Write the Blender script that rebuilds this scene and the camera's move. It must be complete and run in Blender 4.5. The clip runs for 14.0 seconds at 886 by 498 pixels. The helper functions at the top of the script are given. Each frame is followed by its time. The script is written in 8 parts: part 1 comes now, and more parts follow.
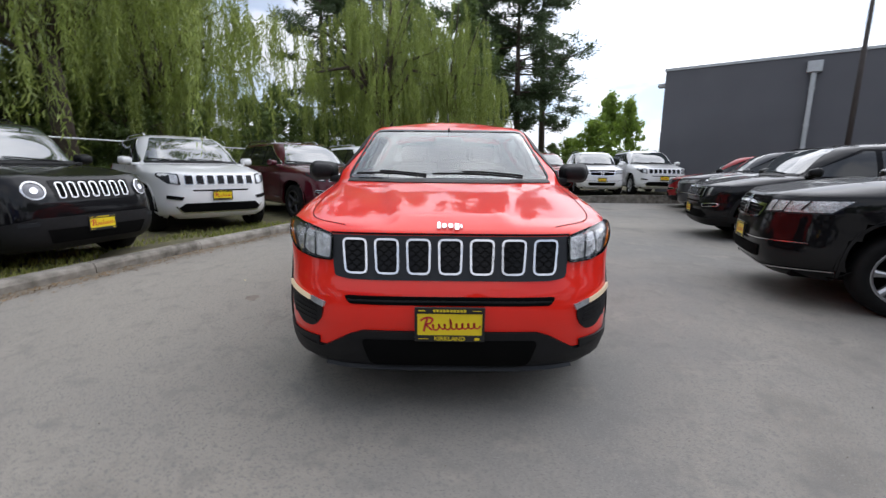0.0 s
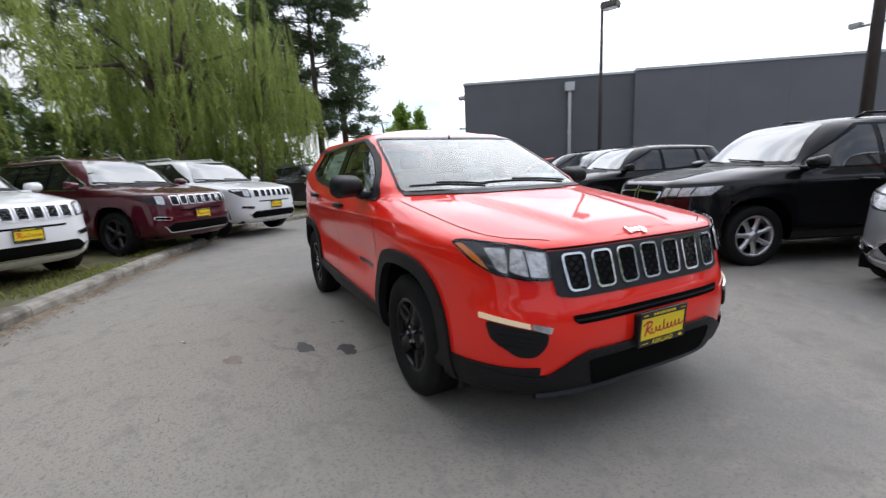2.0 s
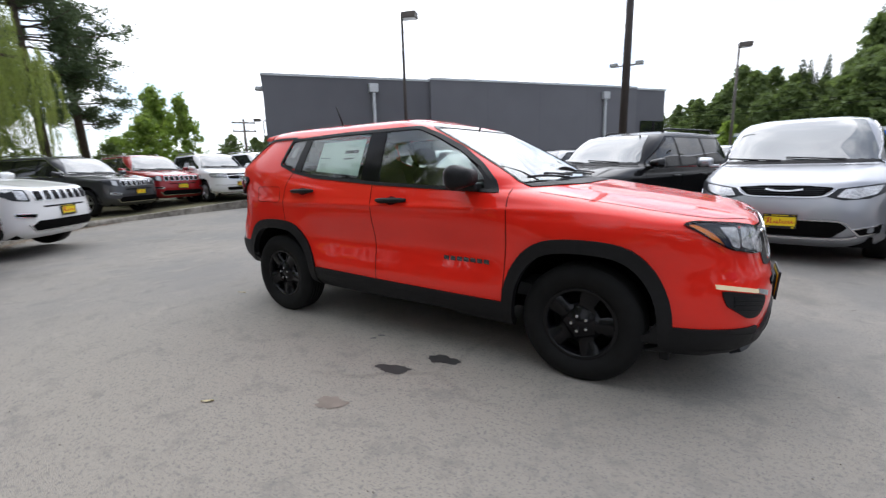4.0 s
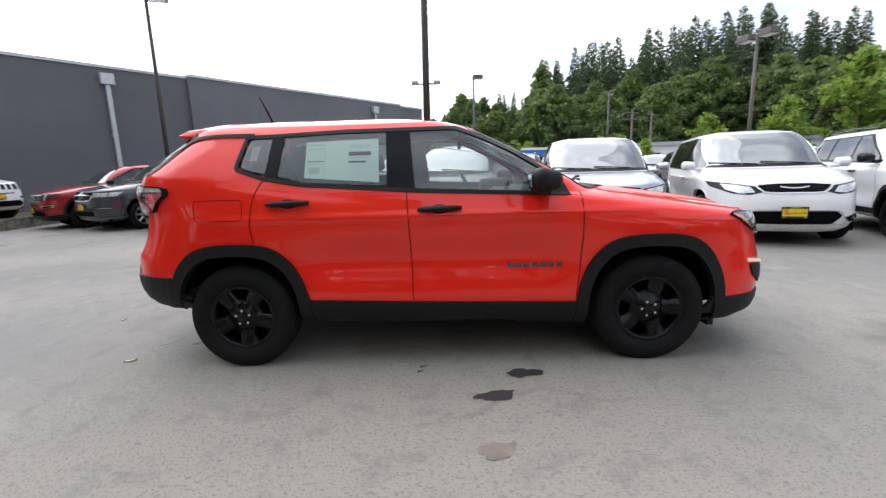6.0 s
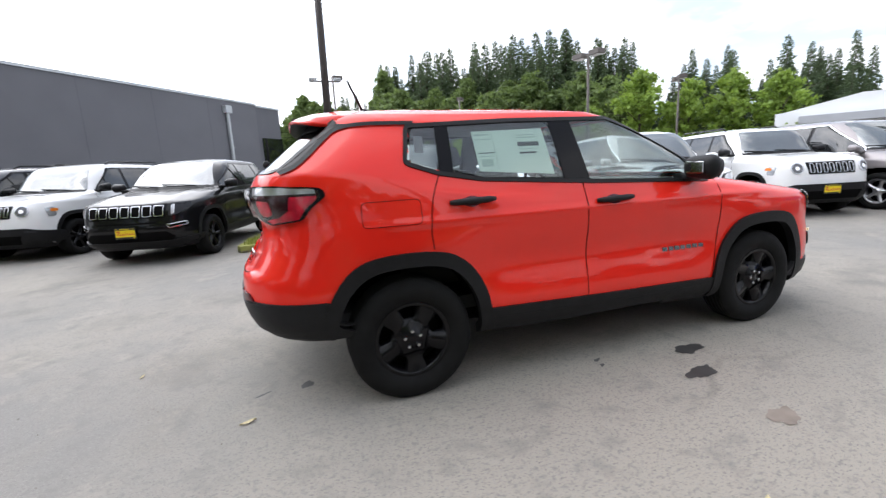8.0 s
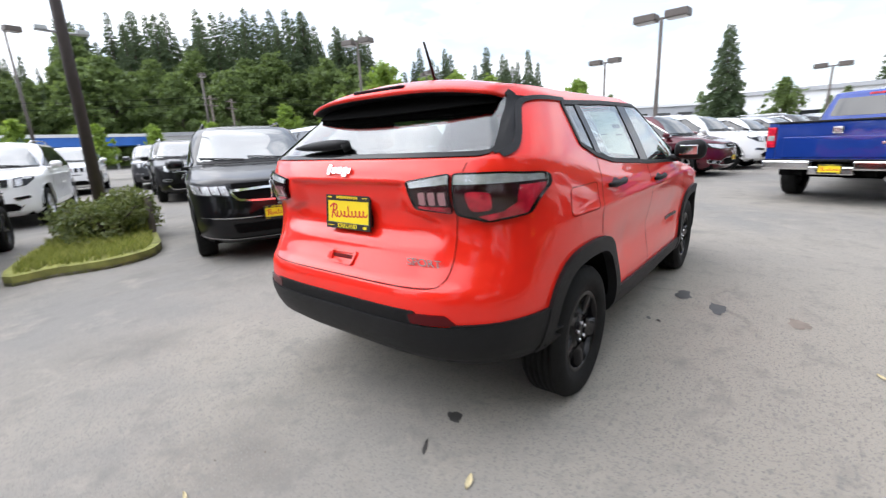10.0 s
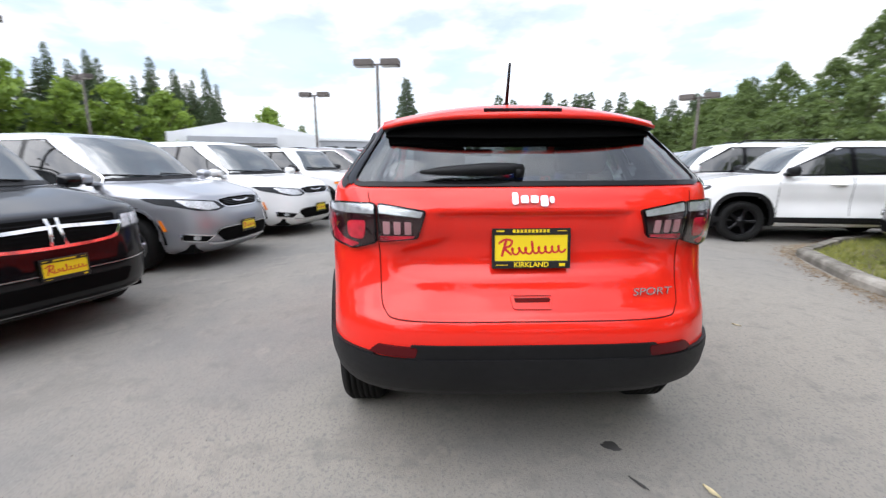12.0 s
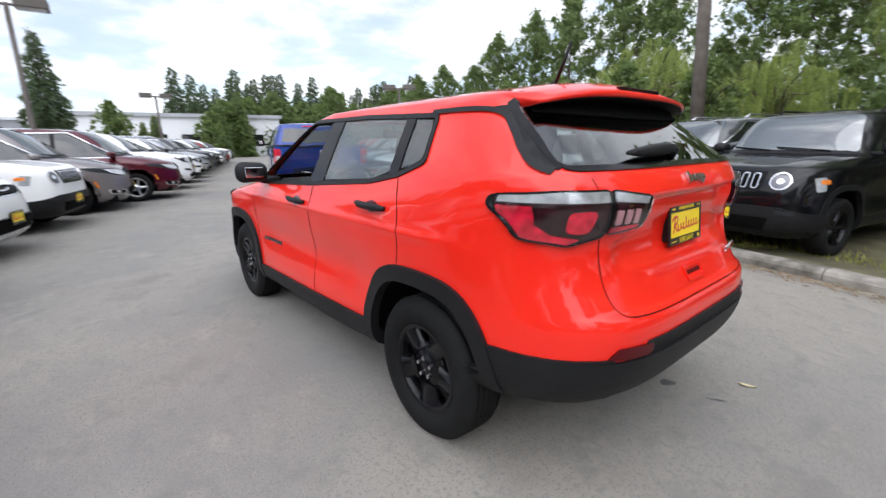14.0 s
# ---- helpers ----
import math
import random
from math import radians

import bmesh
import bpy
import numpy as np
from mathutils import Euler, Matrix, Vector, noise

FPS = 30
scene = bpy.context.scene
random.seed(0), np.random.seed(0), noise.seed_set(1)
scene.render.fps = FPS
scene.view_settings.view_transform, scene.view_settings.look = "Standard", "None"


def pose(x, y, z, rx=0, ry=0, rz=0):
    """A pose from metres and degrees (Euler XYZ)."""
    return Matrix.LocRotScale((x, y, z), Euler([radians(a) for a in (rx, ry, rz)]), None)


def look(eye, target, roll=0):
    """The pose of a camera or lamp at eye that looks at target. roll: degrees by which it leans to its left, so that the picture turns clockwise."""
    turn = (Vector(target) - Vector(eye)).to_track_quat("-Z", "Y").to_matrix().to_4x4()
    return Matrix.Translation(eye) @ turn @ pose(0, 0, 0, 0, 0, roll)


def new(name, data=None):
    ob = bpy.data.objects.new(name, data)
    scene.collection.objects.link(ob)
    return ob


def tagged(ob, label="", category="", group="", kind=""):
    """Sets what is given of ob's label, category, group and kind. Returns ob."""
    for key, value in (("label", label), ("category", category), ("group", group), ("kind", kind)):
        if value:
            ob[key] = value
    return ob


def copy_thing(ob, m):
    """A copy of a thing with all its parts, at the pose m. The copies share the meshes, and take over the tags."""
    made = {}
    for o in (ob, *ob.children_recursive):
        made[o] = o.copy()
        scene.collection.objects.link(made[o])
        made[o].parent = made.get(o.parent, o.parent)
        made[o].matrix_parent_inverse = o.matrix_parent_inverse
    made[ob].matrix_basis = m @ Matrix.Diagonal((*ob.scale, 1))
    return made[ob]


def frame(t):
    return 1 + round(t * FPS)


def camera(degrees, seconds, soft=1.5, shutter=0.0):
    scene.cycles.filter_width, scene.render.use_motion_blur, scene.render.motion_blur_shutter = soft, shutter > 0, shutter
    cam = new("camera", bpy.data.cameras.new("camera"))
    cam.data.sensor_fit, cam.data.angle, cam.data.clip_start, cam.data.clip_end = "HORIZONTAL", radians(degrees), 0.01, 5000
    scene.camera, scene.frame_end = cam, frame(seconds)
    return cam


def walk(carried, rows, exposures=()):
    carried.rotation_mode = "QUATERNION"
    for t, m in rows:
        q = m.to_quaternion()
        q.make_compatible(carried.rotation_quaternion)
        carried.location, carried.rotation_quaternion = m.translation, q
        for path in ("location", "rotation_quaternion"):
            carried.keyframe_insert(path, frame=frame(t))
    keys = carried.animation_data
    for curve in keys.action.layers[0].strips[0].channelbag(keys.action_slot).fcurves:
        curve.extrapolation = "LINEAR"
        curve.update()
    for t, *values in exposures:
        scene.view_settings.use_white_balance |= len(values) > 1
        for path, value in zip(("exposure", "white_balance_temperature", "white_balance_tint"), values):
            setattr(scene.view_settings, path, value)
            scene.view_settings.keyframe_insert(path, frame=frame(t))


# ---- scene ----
cam = camera(91.0, 14.0, soft=1.3, shutter=0.4)
PATH = [
    (0, (4.1, -0.028, 1.197), (2.134, -0.034, 0.83), 0.6),
    (0.5, (4.102, -0.402, 1.189), (2.137, -0.243, 0.856), -2.1),
    (1, (3.946, -0.82, 1.174), (1.997, -0.514, 0.848), -0.4),
    (1.5, (3.743, -1.277, 1.211), (1.866, -0.654, 0.912), -0.1),
    (2, (3.487, -1.74, 1.229), (1.726, -0.857, 0.885), -2.4),
    (2.2, (3.346, -1.9, 1.198), (1.641, -0.924, 0.828), -1.8),
    (2.9, (2.887, -2.516, 1.209), (1.388, -1.244, 0.84), -1.7),
    (3.6, (2.321, -3.038, 1.233), (1.064, -1.526, 0.866), -1.5),
    (4.3, (1.679, -3.354, 1.244), (0.743, -1.624, 0.878), -1.3),
    (4.5, (1.484, -3.425, 1.215), (0.657, -1.638, 0.864), -0.8),
    (5, (1.009, -3.528, 1.233), (0.476, -1.641, 0.841), -0.8),
    (5.5, (0.537, -3.632, 1.246), (0.224, -1.69, 0.888), -2.4),
    (6, (0.083, -3.547, 1.246), (0.029, -1.581, 0.886), -1.8),
    (6.5, (-0.375, -3.477, 1.238), (-0.283, -1.512, 0.876), -1.6),
    (7, (-0.855, -3.357, 1.235), (-0.573, -1.403, 0.916), -1.9),
    (7.2, (-1.064, -3.276, 1.238), (-0.718, -1.34, 0.879), -3.5),
    (7.9, (-1.755, -3.087, 1.252), (-1.16, -1.213, 0.882), -3.3),
    (8.6, (-2.398, -2.815, 1.28), (-1.53, -1.056, 0.889), -2.9),
    (9.3, (-2.922, -2.306, 1.299), (-1.722, -0.758, 0.897), -2.7),
    (9.5, (-3.044, -2.113, 1.312), (-1.735, -0.67, 0.859), -2.7),
    (10, (-3.361, -1.628, 1.327), (-1.849, -0.412, 0.844), -2.8),
    (10.5, (-3.574, -1.134, 1.332), (-1.869, -0.182, 0.903), -3.6),
    (11, (-3.725, -0.626, 1.353), (-1.893, 0.043, 0.909), -1.8),
    (11.5, (-3.809, -0.112, 1.356), (-1.881, 0.218, 0.938), -2.3),
    (12, (-3.746, 0.385, 1.364), (-1.786, 0.349, 0.967), -0.3),
    (12.5, (-3.66, 0.85, 1.387), (-1.751, 0.408, 0.987), -1.2),
    (13, (-3.399, 1.237, 1.377), (-1.588, 0.508, 0.942), -0.4),
    (13.5, (-3.122, 1.643, 1.383), (-1.431, 0.657, 0.971), -0.5),
    (14, (-2.791, 1.986, 1.36), (-1.298, 0.741, 0.888), -0.5),
]
walk(cam, [(t, look(eye, target, roll)) for t, eye, target, roll in PATH],
     exposures=[(0, -0.19, 6220, 12), (2.2, -0.09, 6220, 12), (4.3, 0.10, 6250, 12), (7.0, 0.47, 6280, 12), (9.5, 0.58, 6320, 12), (11.5, 0.54, 6320, 12), (12.5, 0.27, 6220, 12), (14, 0.23, 6220, 12)])

# ---------------------------------------------------------------- daylight
SUN_AZ, SUN_EL = 128.0, 56.0      # degrees: bearing from +x towards +y, height
world = bpy.data.worlds.new("daylight")
scene.world = world
world.use_nodes = True
wn, wl = world.node_tree.nodes, world.node_tree.links
wn.clear()
w_out, w_bg = wn.new("ShaderNodeOutputWorld"), wn.new("ShaderNodeBackground")
sky = wn.new("ShaderNodeTexSky")
sky.sky_type, sky.sun_disc = "NISHITA", False
sky.sun_elevation, sky.sun_rotation = radians(SUN_EL), radians(90 - SUN_AZ)
sky.air_density, sky.dust_density = 1.0, 0.9
geo_w = wn.new("ShaderNodeTexCoord")
# cloud layer: the view direction is flattened onto a plane overhead
sep = wn.new("ShaderNodeSeparateXYZ")
wl.new(geo_w.outputs["Generated"], sep.inputs[0])
up = wn.new("ShaderNodeMath"); up.operation = "MAXIMUM"; up.inputs[1].default_value = 0.0
wl.new(sep.outputs[2], up.inputs[0])
lift = wn.new("ShaderNodeMath"); lift.operation = "ADD"; lift.inputs[1].default_value = 0.22
wl.new(up.outputs[0], lift.inputs[0])
flat = wn.new("ShaderNodeVectorMath"); flat.operation = "DIVIDE"
wl.new(geo_w.outputs["Generated"], flat.inputs[0])
comb = wn.new("ShaderNodeCombineXYZ"); comb.inputs[2].default_value = 1.0
wl.new(lift.outputs[0], comb.inputs[0]); wl.new(lift.outputs[0], comb.inputs[1])
wl.new(comb.outputs[0], flat.inputs[1])
cl = wn.new("ShaderNodeTexNoise")
cl.inputs["Scale"].default_value, cl.inputs["Detail"].default_value, cl.inputs["Roughness"].default_value = 2.0, 7.0, 0.55
wl.new(flat.outputs[0], cl.inputs["Vector"])
cr = wn.new("ShaderNodeValToRGB")
cr.color_ramp.elements[0].position, cr.color_ramp.elements[1].position = 0.40, 0.60
cr.color_ramp.interpolation = "EASE"
cr.color_ramp.elements[0].color = (0.46, 0.46, 0.46, 1)
low = wn.new("ShaderNodeMapRange")
low.inputs[1].default_value, low.inputs[2].default_value, low.inputs[3].default_value, low.inputs[4].default_value = 0.10, 0.90, 0.035, -0.02
wl.new(up.outputs[0], low.inputs[0])
cover = wn.new("ShaderNodeMath"); cover.operation = "ADD"
wl.new(cl.outputs["Fac"], cover.inputs[0]); wl.new(low.outputs[0], cover.inputs[1])
wl.new(cover.outputs[0], cr.inputs[0])
cl2 = wn.new("ShaderNodeTexNoise")
cl2.inputs["Scale"].default_value, cl2.inputs["Detail"].default_value = 2.9, 5.0
wl.new(flat.outputs[0], cl2.inputs["Vector"])
shade = wn.new("ShaderNodeValToRGB")
shade.color_ramp.elements[0].position, shade.color_ramp.elements[1].position = 0.32, 0.60
shade.color_ramp.elements[0].color, shade.color_ramp.elements[1].color = (9.7, 9.95, 10.4, 1), (11.6, 11.8, 12.1, 1)
wl.new(cl2.outputs["Fac"], shade.inputs[0])
mixw = wn.new("ShaderNodeMixRGB")
wl.new(cr.outputs[0], mixw.inputs[0])
# thin cloud is brighter towards the veiled sun
unit = wn.new("ShaderNodeVectorMath"); unit.operation = "NORMALIZE"
wl.new(geo_w.outputs["Generated"], unit.inputs[0])
dot = wn.new("ShaderNodeVectorMath"); dot.operation = "DOT_PRODUCT"
dot.inputs[1].default_value = (math.cos(radians(SUN_AZ)) * math.cos(radians(SUN_EL)), math.sin(radians(SUN_AZ)) * math.cos(radians(SUN_EL)), math.sin(radians(SUN_EL)))
wl.new(unit.outputs[0], dot.inputs[0])
glow = wn.new("ShaderNodeMapRange"); glow.interpolation_type = "SMOOTHSTEP"
glow.inputs[1].default_value, glow.inputs[2].default_value, glow.inputs[3].default_value, glow.inputs[4].default_value = 0.30, 1.0, 1.0, 2.45
wl.new(dot.outputs["Value"], glow.inputs[0])
veil = wn.new("ShaderNodeVectorMath"); veil.operation = "SCALE"
wl.new(shade.outputs[0], veil.inputs[0]); wl.new(glow.outputs[0], veil.inputs["Scale"])
haze = wn.new("ShaderNodeVectorMath"); haze.operation = "MULTIPLY"; haze.inputs[1].default_value = (1.20, 1.42, 1.55)
wl.new(sky.outputs[0], haze.inputs[0]); wl.new(haze.outputs[0], mixw.inputs[1]); wl.new(veil.outputs[0], mixw.inputs[2])
wl.new(mixw.outputs[0], w_bg.inputs[0])
w_bg.inputs[1].default_value = 0.098
wl.new(w_bg.outputs[0], w_out.inputs[0])

sun_data = bpy.data.lights.new("sun", "SUN")
sun_data.energy, sun_data.angle, sun_data.color = 1.3, radians(80), (1.0, 0.965, 0.92)
sun = new("sun", sun_data)
sd = Vector((math.cos(radians(SUN_AZ)) * math.cos(radians(SUN_EL)), math.sin(radians(SUN_AZ)) * math.cos(radians(SUN_EL)), math.sin(radians(SUN_EL))))
sun.matrix_world = look(sd * 60, (0, 0, 0))

# ---------------------------------------------------------------- materials
def mat(name, color, rough=0.5, metal=0.0, coat=0.0, vary=0.0, scale=8.0, bump=0.0, bscale=60.0, second=None, spec=None, rand=0.0, coords="Object"):
    """A surface: a base colour, its variation at two scales, fine relief."""
    m = bpy.data.materials.new(name)
    m.use_nodes = True
    n, l = m.node_tree.nodes, m.node_tree.links
    b = n["Principled BSDF"]
    b.inputs["Base Color"].default_value = (*color, 1)
    b.inputs["Roughness"].default_value, b.inputs["Metallic"].default_value = rough, metal
    b.inputs["Coat Weight"].default_value = coat
    b.inputs["Coat Roughness"].default_value = 0.03
    b.inputs["Coat IOR"].default_value = 1.52
    if spec is not None:
        b.inputs["Specular IOR Level"].default_value = spec
    tc = n.new("ShaderNodeTexCoord")
    if vary:
        t1, t2 = n.new("ShaderNodeTexNoise"), n.new("ShaderNodeTexNoise")
        t1.inputs["Scale"].default_value, t1.inputs["Detail"].default_value = scale, 6
        t2.inputs["Scale"].default_value, t2.inputs["Detail"].default_value = scale * 0.13, 4
        for t in (t1, t2):
            l.new(tc.outputs[coords], t.inputs["Vector"])
        add = n.new("ShaderNodeMath"); add.operation = "ADD"
        l.new(t1.outputs["Fac"], add.inputs[0]); l.new(t2.outputs["Fac"], add.inputs[1])
        ramp = n.new("ShaderNodeValToRGB")
        ramp.color_ramp.elements[0].position, ramp.color_ramp.elements[1].position = 0.7, 1.3
        s = second or color
        ramp.color_ramp.elements[0].color = (*[c * (1 - vary) for c in s], 1)
        ramp.color_ramp.elements[1].color = (*[min(1, c * (1 + vary)) for c in color], 1)
        half = n.new("ShaderNodeMath"); half.operation = "MULTIPLY"; half.inputs[1].default_value = 0.5
        l.new(add.outputs[0], half.inputs[0])
        ramp.color_ramp.elements[0].position, ramp.color_ramp.elements[1].position = 0.36, 0.64
        l.new(half.outputs[0], ramp.inputs[0])
        out = ramp.outputs[0]
        if rand:
            info = n.new("ShaderNodeObjectInfo")
            hsv = n.new("ShaderNodeHueSaturation")
            mr = n.new("ShaderNodeMapRange")
            mr.inputs[3].default_value, mr.inputs[4].default_value = 1 - rand, 1 + rand
            l.new(info.outputs["Random"], mr.inputs[0]); l.new(mr.outputs[0], hsv.inputs["Value"])
            l.new(out, hsv.inputs["Color"]); out = hsv.outputs[0]
        l.new(out, b.inputs["Base Color"])
    if bump:
        tb = n.new("ShaderNodeTexNoise")
        tb.inputs["Scale"].default_value, tb.inputs["Detail"].default_value = bscale, 5
        l.new(tc.outputs[coords], tb.inputs["Vector"])
        bp = n.new("ShaderNodeBump")
        bp.inputs["Strength"].default_value, bp.inputs["Distance"].default_value = bump, 0.01
        l.new(tb.outputs["Fac"], bp.inputs["Height"]); l.new(bp.outputs[0], b.inputs["Normal"])
    return m


def paint(name, color, metal=0.0, flake=0.05, coat=1.0):
    """Clear-coated car paint with a faint orange peel."""
    m = mat(name, color, 0.40, metal, coat, flake, 2.0, spec=0.10)
    n, l = m.node_tree.nodes, m.node_tree.links
    b = n["Principled BSDF"]
    tb = n.new("ShaderNodeTexNoise"); tb.inputs["Scale"].default_value = 5.0; tb.inputs["Detail"].default_value = 1.0
    tc = n.new("ShaderNodeTexCoord"); l.new(tc.outputs["Object"], tb.inputs["Vector"])
    bp = n.new("ShaderNodeBump"); bp.inputs["Strength"].default_value, bp.inputs["Distance"].default_value = 0.06, 0.02
    l.new(tb.outputs["Fac"], bp.inputs["Height"]); l.new(bp.outputs[0], b.inputs["Coat Normal"])
    return m


def glass(name, tint, ior=1.55):
    """A thin slab of real glass; its two faces tint and mirror."""
    m = bpy.data.materials.new(name)
    m.use_nodes = True
    b = m.node_tree.nodes["Principled BSDF"]
    b.inputs["Base Color"].default_value = (*[c ** 0.5 for c in tint], 1)
    b.inputs["Transmission Weight"].default_value, b.inputs["Roughness"].default_value, b.inputs["IOR"].default_value = 1.0, 0.0, ior
    return m


RED = paint("red_paint", (0.79, 0.020, 0.009), coat=0.85)
BLACKP = paint("black_paint", (0.002, 0.002, 0.003), 0.0, 0.05, 0.62)
WHITEP = paint("white_paint", (0.80, 0.80, 0.80))
MAROON = paint("maroon_paint", (0.075, 0.004, 0.012), 0.3)
CRIMSON = paint("crimson_paint", (0.28, 0.010, 0.012), 0.3)
GREYP = paint("granite_paint", (0.055, 0.056, 0.062), 0.5)
SILVER = paint("silver_paint", (0.38, 0.39, 0.42), 0.75)
MIDGREY = paint("mid_grey_paint", (0.22, 0.20, 0.20), 0.6)
BLUEP = paint("blue_paint", (0.006, 0.034, 0.23), 0.2)
CLAD = mat("black_moulded_plastic", (0.009, 0.009, 0.010), 0.52, vary=0.25, scale=30, bump=0.15, bscale=900, spec=0.24)
GLOSSBLACK = mat("gloss_black", (0.005, 0.005, 0.006), 0.10, coat=0.0, spec=0.16)
# near-black: shade of wells and openings put into colour; also plain dark parts
DARK = mat("dark_parts_and_recess_shade", (0.004, 0.004, 0.004), 0.85, vary=0.2, spec=0.05)
SEAM = mat("panel_gap_and_slot_shade", (0.10, 0.005, 0.004), 0.7, vary=0.2, spec=0.1)
RUBBER = mat("tyre_rubber", (0.008, 0.008, 0.008), 0.75, vary=0.3, scale=14, bump=0.25, bscale=200, spec=0.18)
STEELBLK = mat("black_steel_rim", (0.004, 0.004, 0.005), 0.20, 0.0, vary=0.2, spec=0.25)
ALLOY = mat("silver_alloy", (0.55, 0.55, 0.57), 0.28, 0.9, vary=0.08)
DARKALLOY = mat("dark_grey_alloy", (0.055, 0.055, 0.06), 0.3, 0.8, vary=0.1)
CHROME = mat("chrome", (0.80, 0.80, 0.82), 0.10, 1.0)
SATIN = mat("satin_chrome", (0.62, 0.62, 0.64), 0.24, 1.0)
BADGE = mat("dark_bright_badge", (0.16, 0.16, 0.17), 0.25, 0.8)
GUNMETAL = mat("gunmetal_plastic", (0.024, 0.026, 0.030), 0.35, 0.2, spec=0.25, vary=0.15, scale=20)
PLATEY = mat("yellow_plate", (0.83, 0.62, 0.01), 0.4, vary=0.05)
PLATEK = mat("black_plate_frame", (0.01, 0.01, 0.01), 0.4)
PLATER = mat("red_lettering", (0.55, 0.02, 0.03), 0.4)
SCREEN = glass("windscreen_glass", (0.34, 0.40, 0.39), 1.62)
GLASS = glass("clear_car_glass", (0.56, 0.69, 0.65), 1.6)
PRIVACY = glass("privacy_glass", (0.10, 0.12, 0.125), 1.72)
LENS = glass("lamp_lens", (0.94, 0.94, 0.94), 1.36)
SHIELD = mat("parked_windscreen", (0.030, 0.046, 0.048), 0.02, vary=0.5, scale=2.2, second=(0.010, 0.013, 0.013))
SHIELD.node_tree.nodes["Principled BSDF"].inputs["IOR"].default_value = 2.8
TINTED = mat("dark_car_glass", (0.012, 0.014, 0.015), 0.03, vary=0.3, scale=1.5)
TINTED.node_tree.nodes["Principled BSDF"].inputs["IOR"].default_value = 1.75
CABIN = mat("cabin_trim", (0.025, 0.025, 0.027), 0.8, vary=0.2)
CABINL = mat("grey_headliner", (0.30, 0.30, 0.29), 0.9, vary=0.1)
SEATF = mat("black_seat_cloth", (0.020, 0.020, 0.021), 0.85, vary=0.3, scale=60, bump=0.2, bscale=300)
AMBER = mat("amber_lens", (0.80, 0.22, 0.02), 0.15, coat=0.5)
REDLENS = mat("red_lens", (0.62, 0.016, 0.045), 0.15, coat=0.0, spec=0.3, vary=0.35, scale=28, second=(0.30, 0.008, 0.016))
REDPALE = mat("pink_lens_band", (0.42, 0.20, 0.22), 0.15, coat=0.7)
CLEARLENS = mat("clear_lens_band", (0.52, 0.54, 0.56), 0.20, 0.5, coat=0.7, vary=0.3, scale=40)
REARREF = mat("dark_red_reflector", (0.075, 0.002, 0.004), 0.25, spec=0.25)
SMOKE = mat("smoked_lens", (0.022, 0.006, 0.008), 0.15, coat=0.0, spec=0.25, vary=0.4, scale=35)
REFLECTOR = mat("lamp_reflector", (0.55, 0.56, 0.58), 0.18, 0.55, coat=0.8, vary=0.4, scale=45, bump=0.9, bscale=45)
PAPER = mat("pale_green_label", (0.62, 0.74, 0.66), 0.6, vary=0.04)
PAPERK = mat("printed_ink", (0.03, 0.035, 0.03), 0.6)
PAPERG = mat("printed_grey", (0.40, 0.50, 0.44), 0.6)
WHITEPL = mat("white_card", (0.75, 0.76, 0.76), 0.5)
lit = bpy.data.materials.new("lit_marker_lamp"); lit.use_nodes = True
lit.node_tree.nodes["Principled BSDF"].inputs["Base Color"].default_value = (0.22, 0.20, 0.17, 1)
lit.node_tree.nodes["Principled BSDF"].inputs["Emission Color"].default_value = (1.0, 0.78, 0.48, 1)
lit.node_tree.nodes["Principled BSDF"].inputs["Emission Strength"].default_value = 0.45
CONCRETE = mat("kerb_concrete", (0.245, 0.226, 0.196), 0.9, vary=0.35, scale=7, bump=0.7, bscale=90, second=(0.13, 0.115, 0.09), rand=0.14)
STUCCO = mat("grey_stucco", (0.130, 0.132, 0.146), 0.9, vary=0.07, scale=0.7, bump=0.25, bscale=40)
STUCCO2 = mat("grey_stucco_panel", (0.150, 0.152, 0.167), 0.9, vary=0.07, scale=0.7, bump=0.25, bscale=40)
FLASHING = mat("pale_metal_flashing", (0.50, 0.52, 0.54), 0.45, 0.4, vary=0.1)
ZINC = mat("galvanised_steel", (0.42, 0.43, 0.44), 0.4, 0.7, vary=0.15)
POLE = mat("brown_painted_pole", (0.040, 0.030, 0.026), 0.6, vary=0.2)
WOODP = mat("weathered_wood_pole", (0.16, 0.135, 0.115), 0.9, vary=0.3, scale=5, bump=0.5, bscale=30)
LAMPHEAD = mat("lamp_head_bronze", (0.10, 0.085, 0.075), 0.55, vary=0.1)
LAMPLENS = mat("lamp_head_glass", (0.55, 0.55, 0.52), 0.25)
BARK = mat("bark", (0.085, 0.065, 0.050), 0.95, vary=0.35, scale=6, bump=0.8, bscale=20)
WHITEWALL = mat("white_metal_siding", (0.70, 0.71, 0.72), 0.6, vary=0.06, scale=0.5)
GREYROOF = mat("grey_roof_metal", (0.36, 0.37, 0.39), 0.6, vary=0.1, scale=0.6)
BLUETENT = mat("blue_awning", (0.03, 0.14, 0.50), 0.6, vary=0.1)
DUST = mat("dust_drift", (0.235, 0.205, 0.160), 0.95, vary=0.25, scale=9, second=(0.19, 0.165, 0.13), bump=0.5, bscale=80)
DIRT = mat("dry_leaf_litter", (0.20, 0.135, 0.075), 0.95, vary=0.4, scale=12)


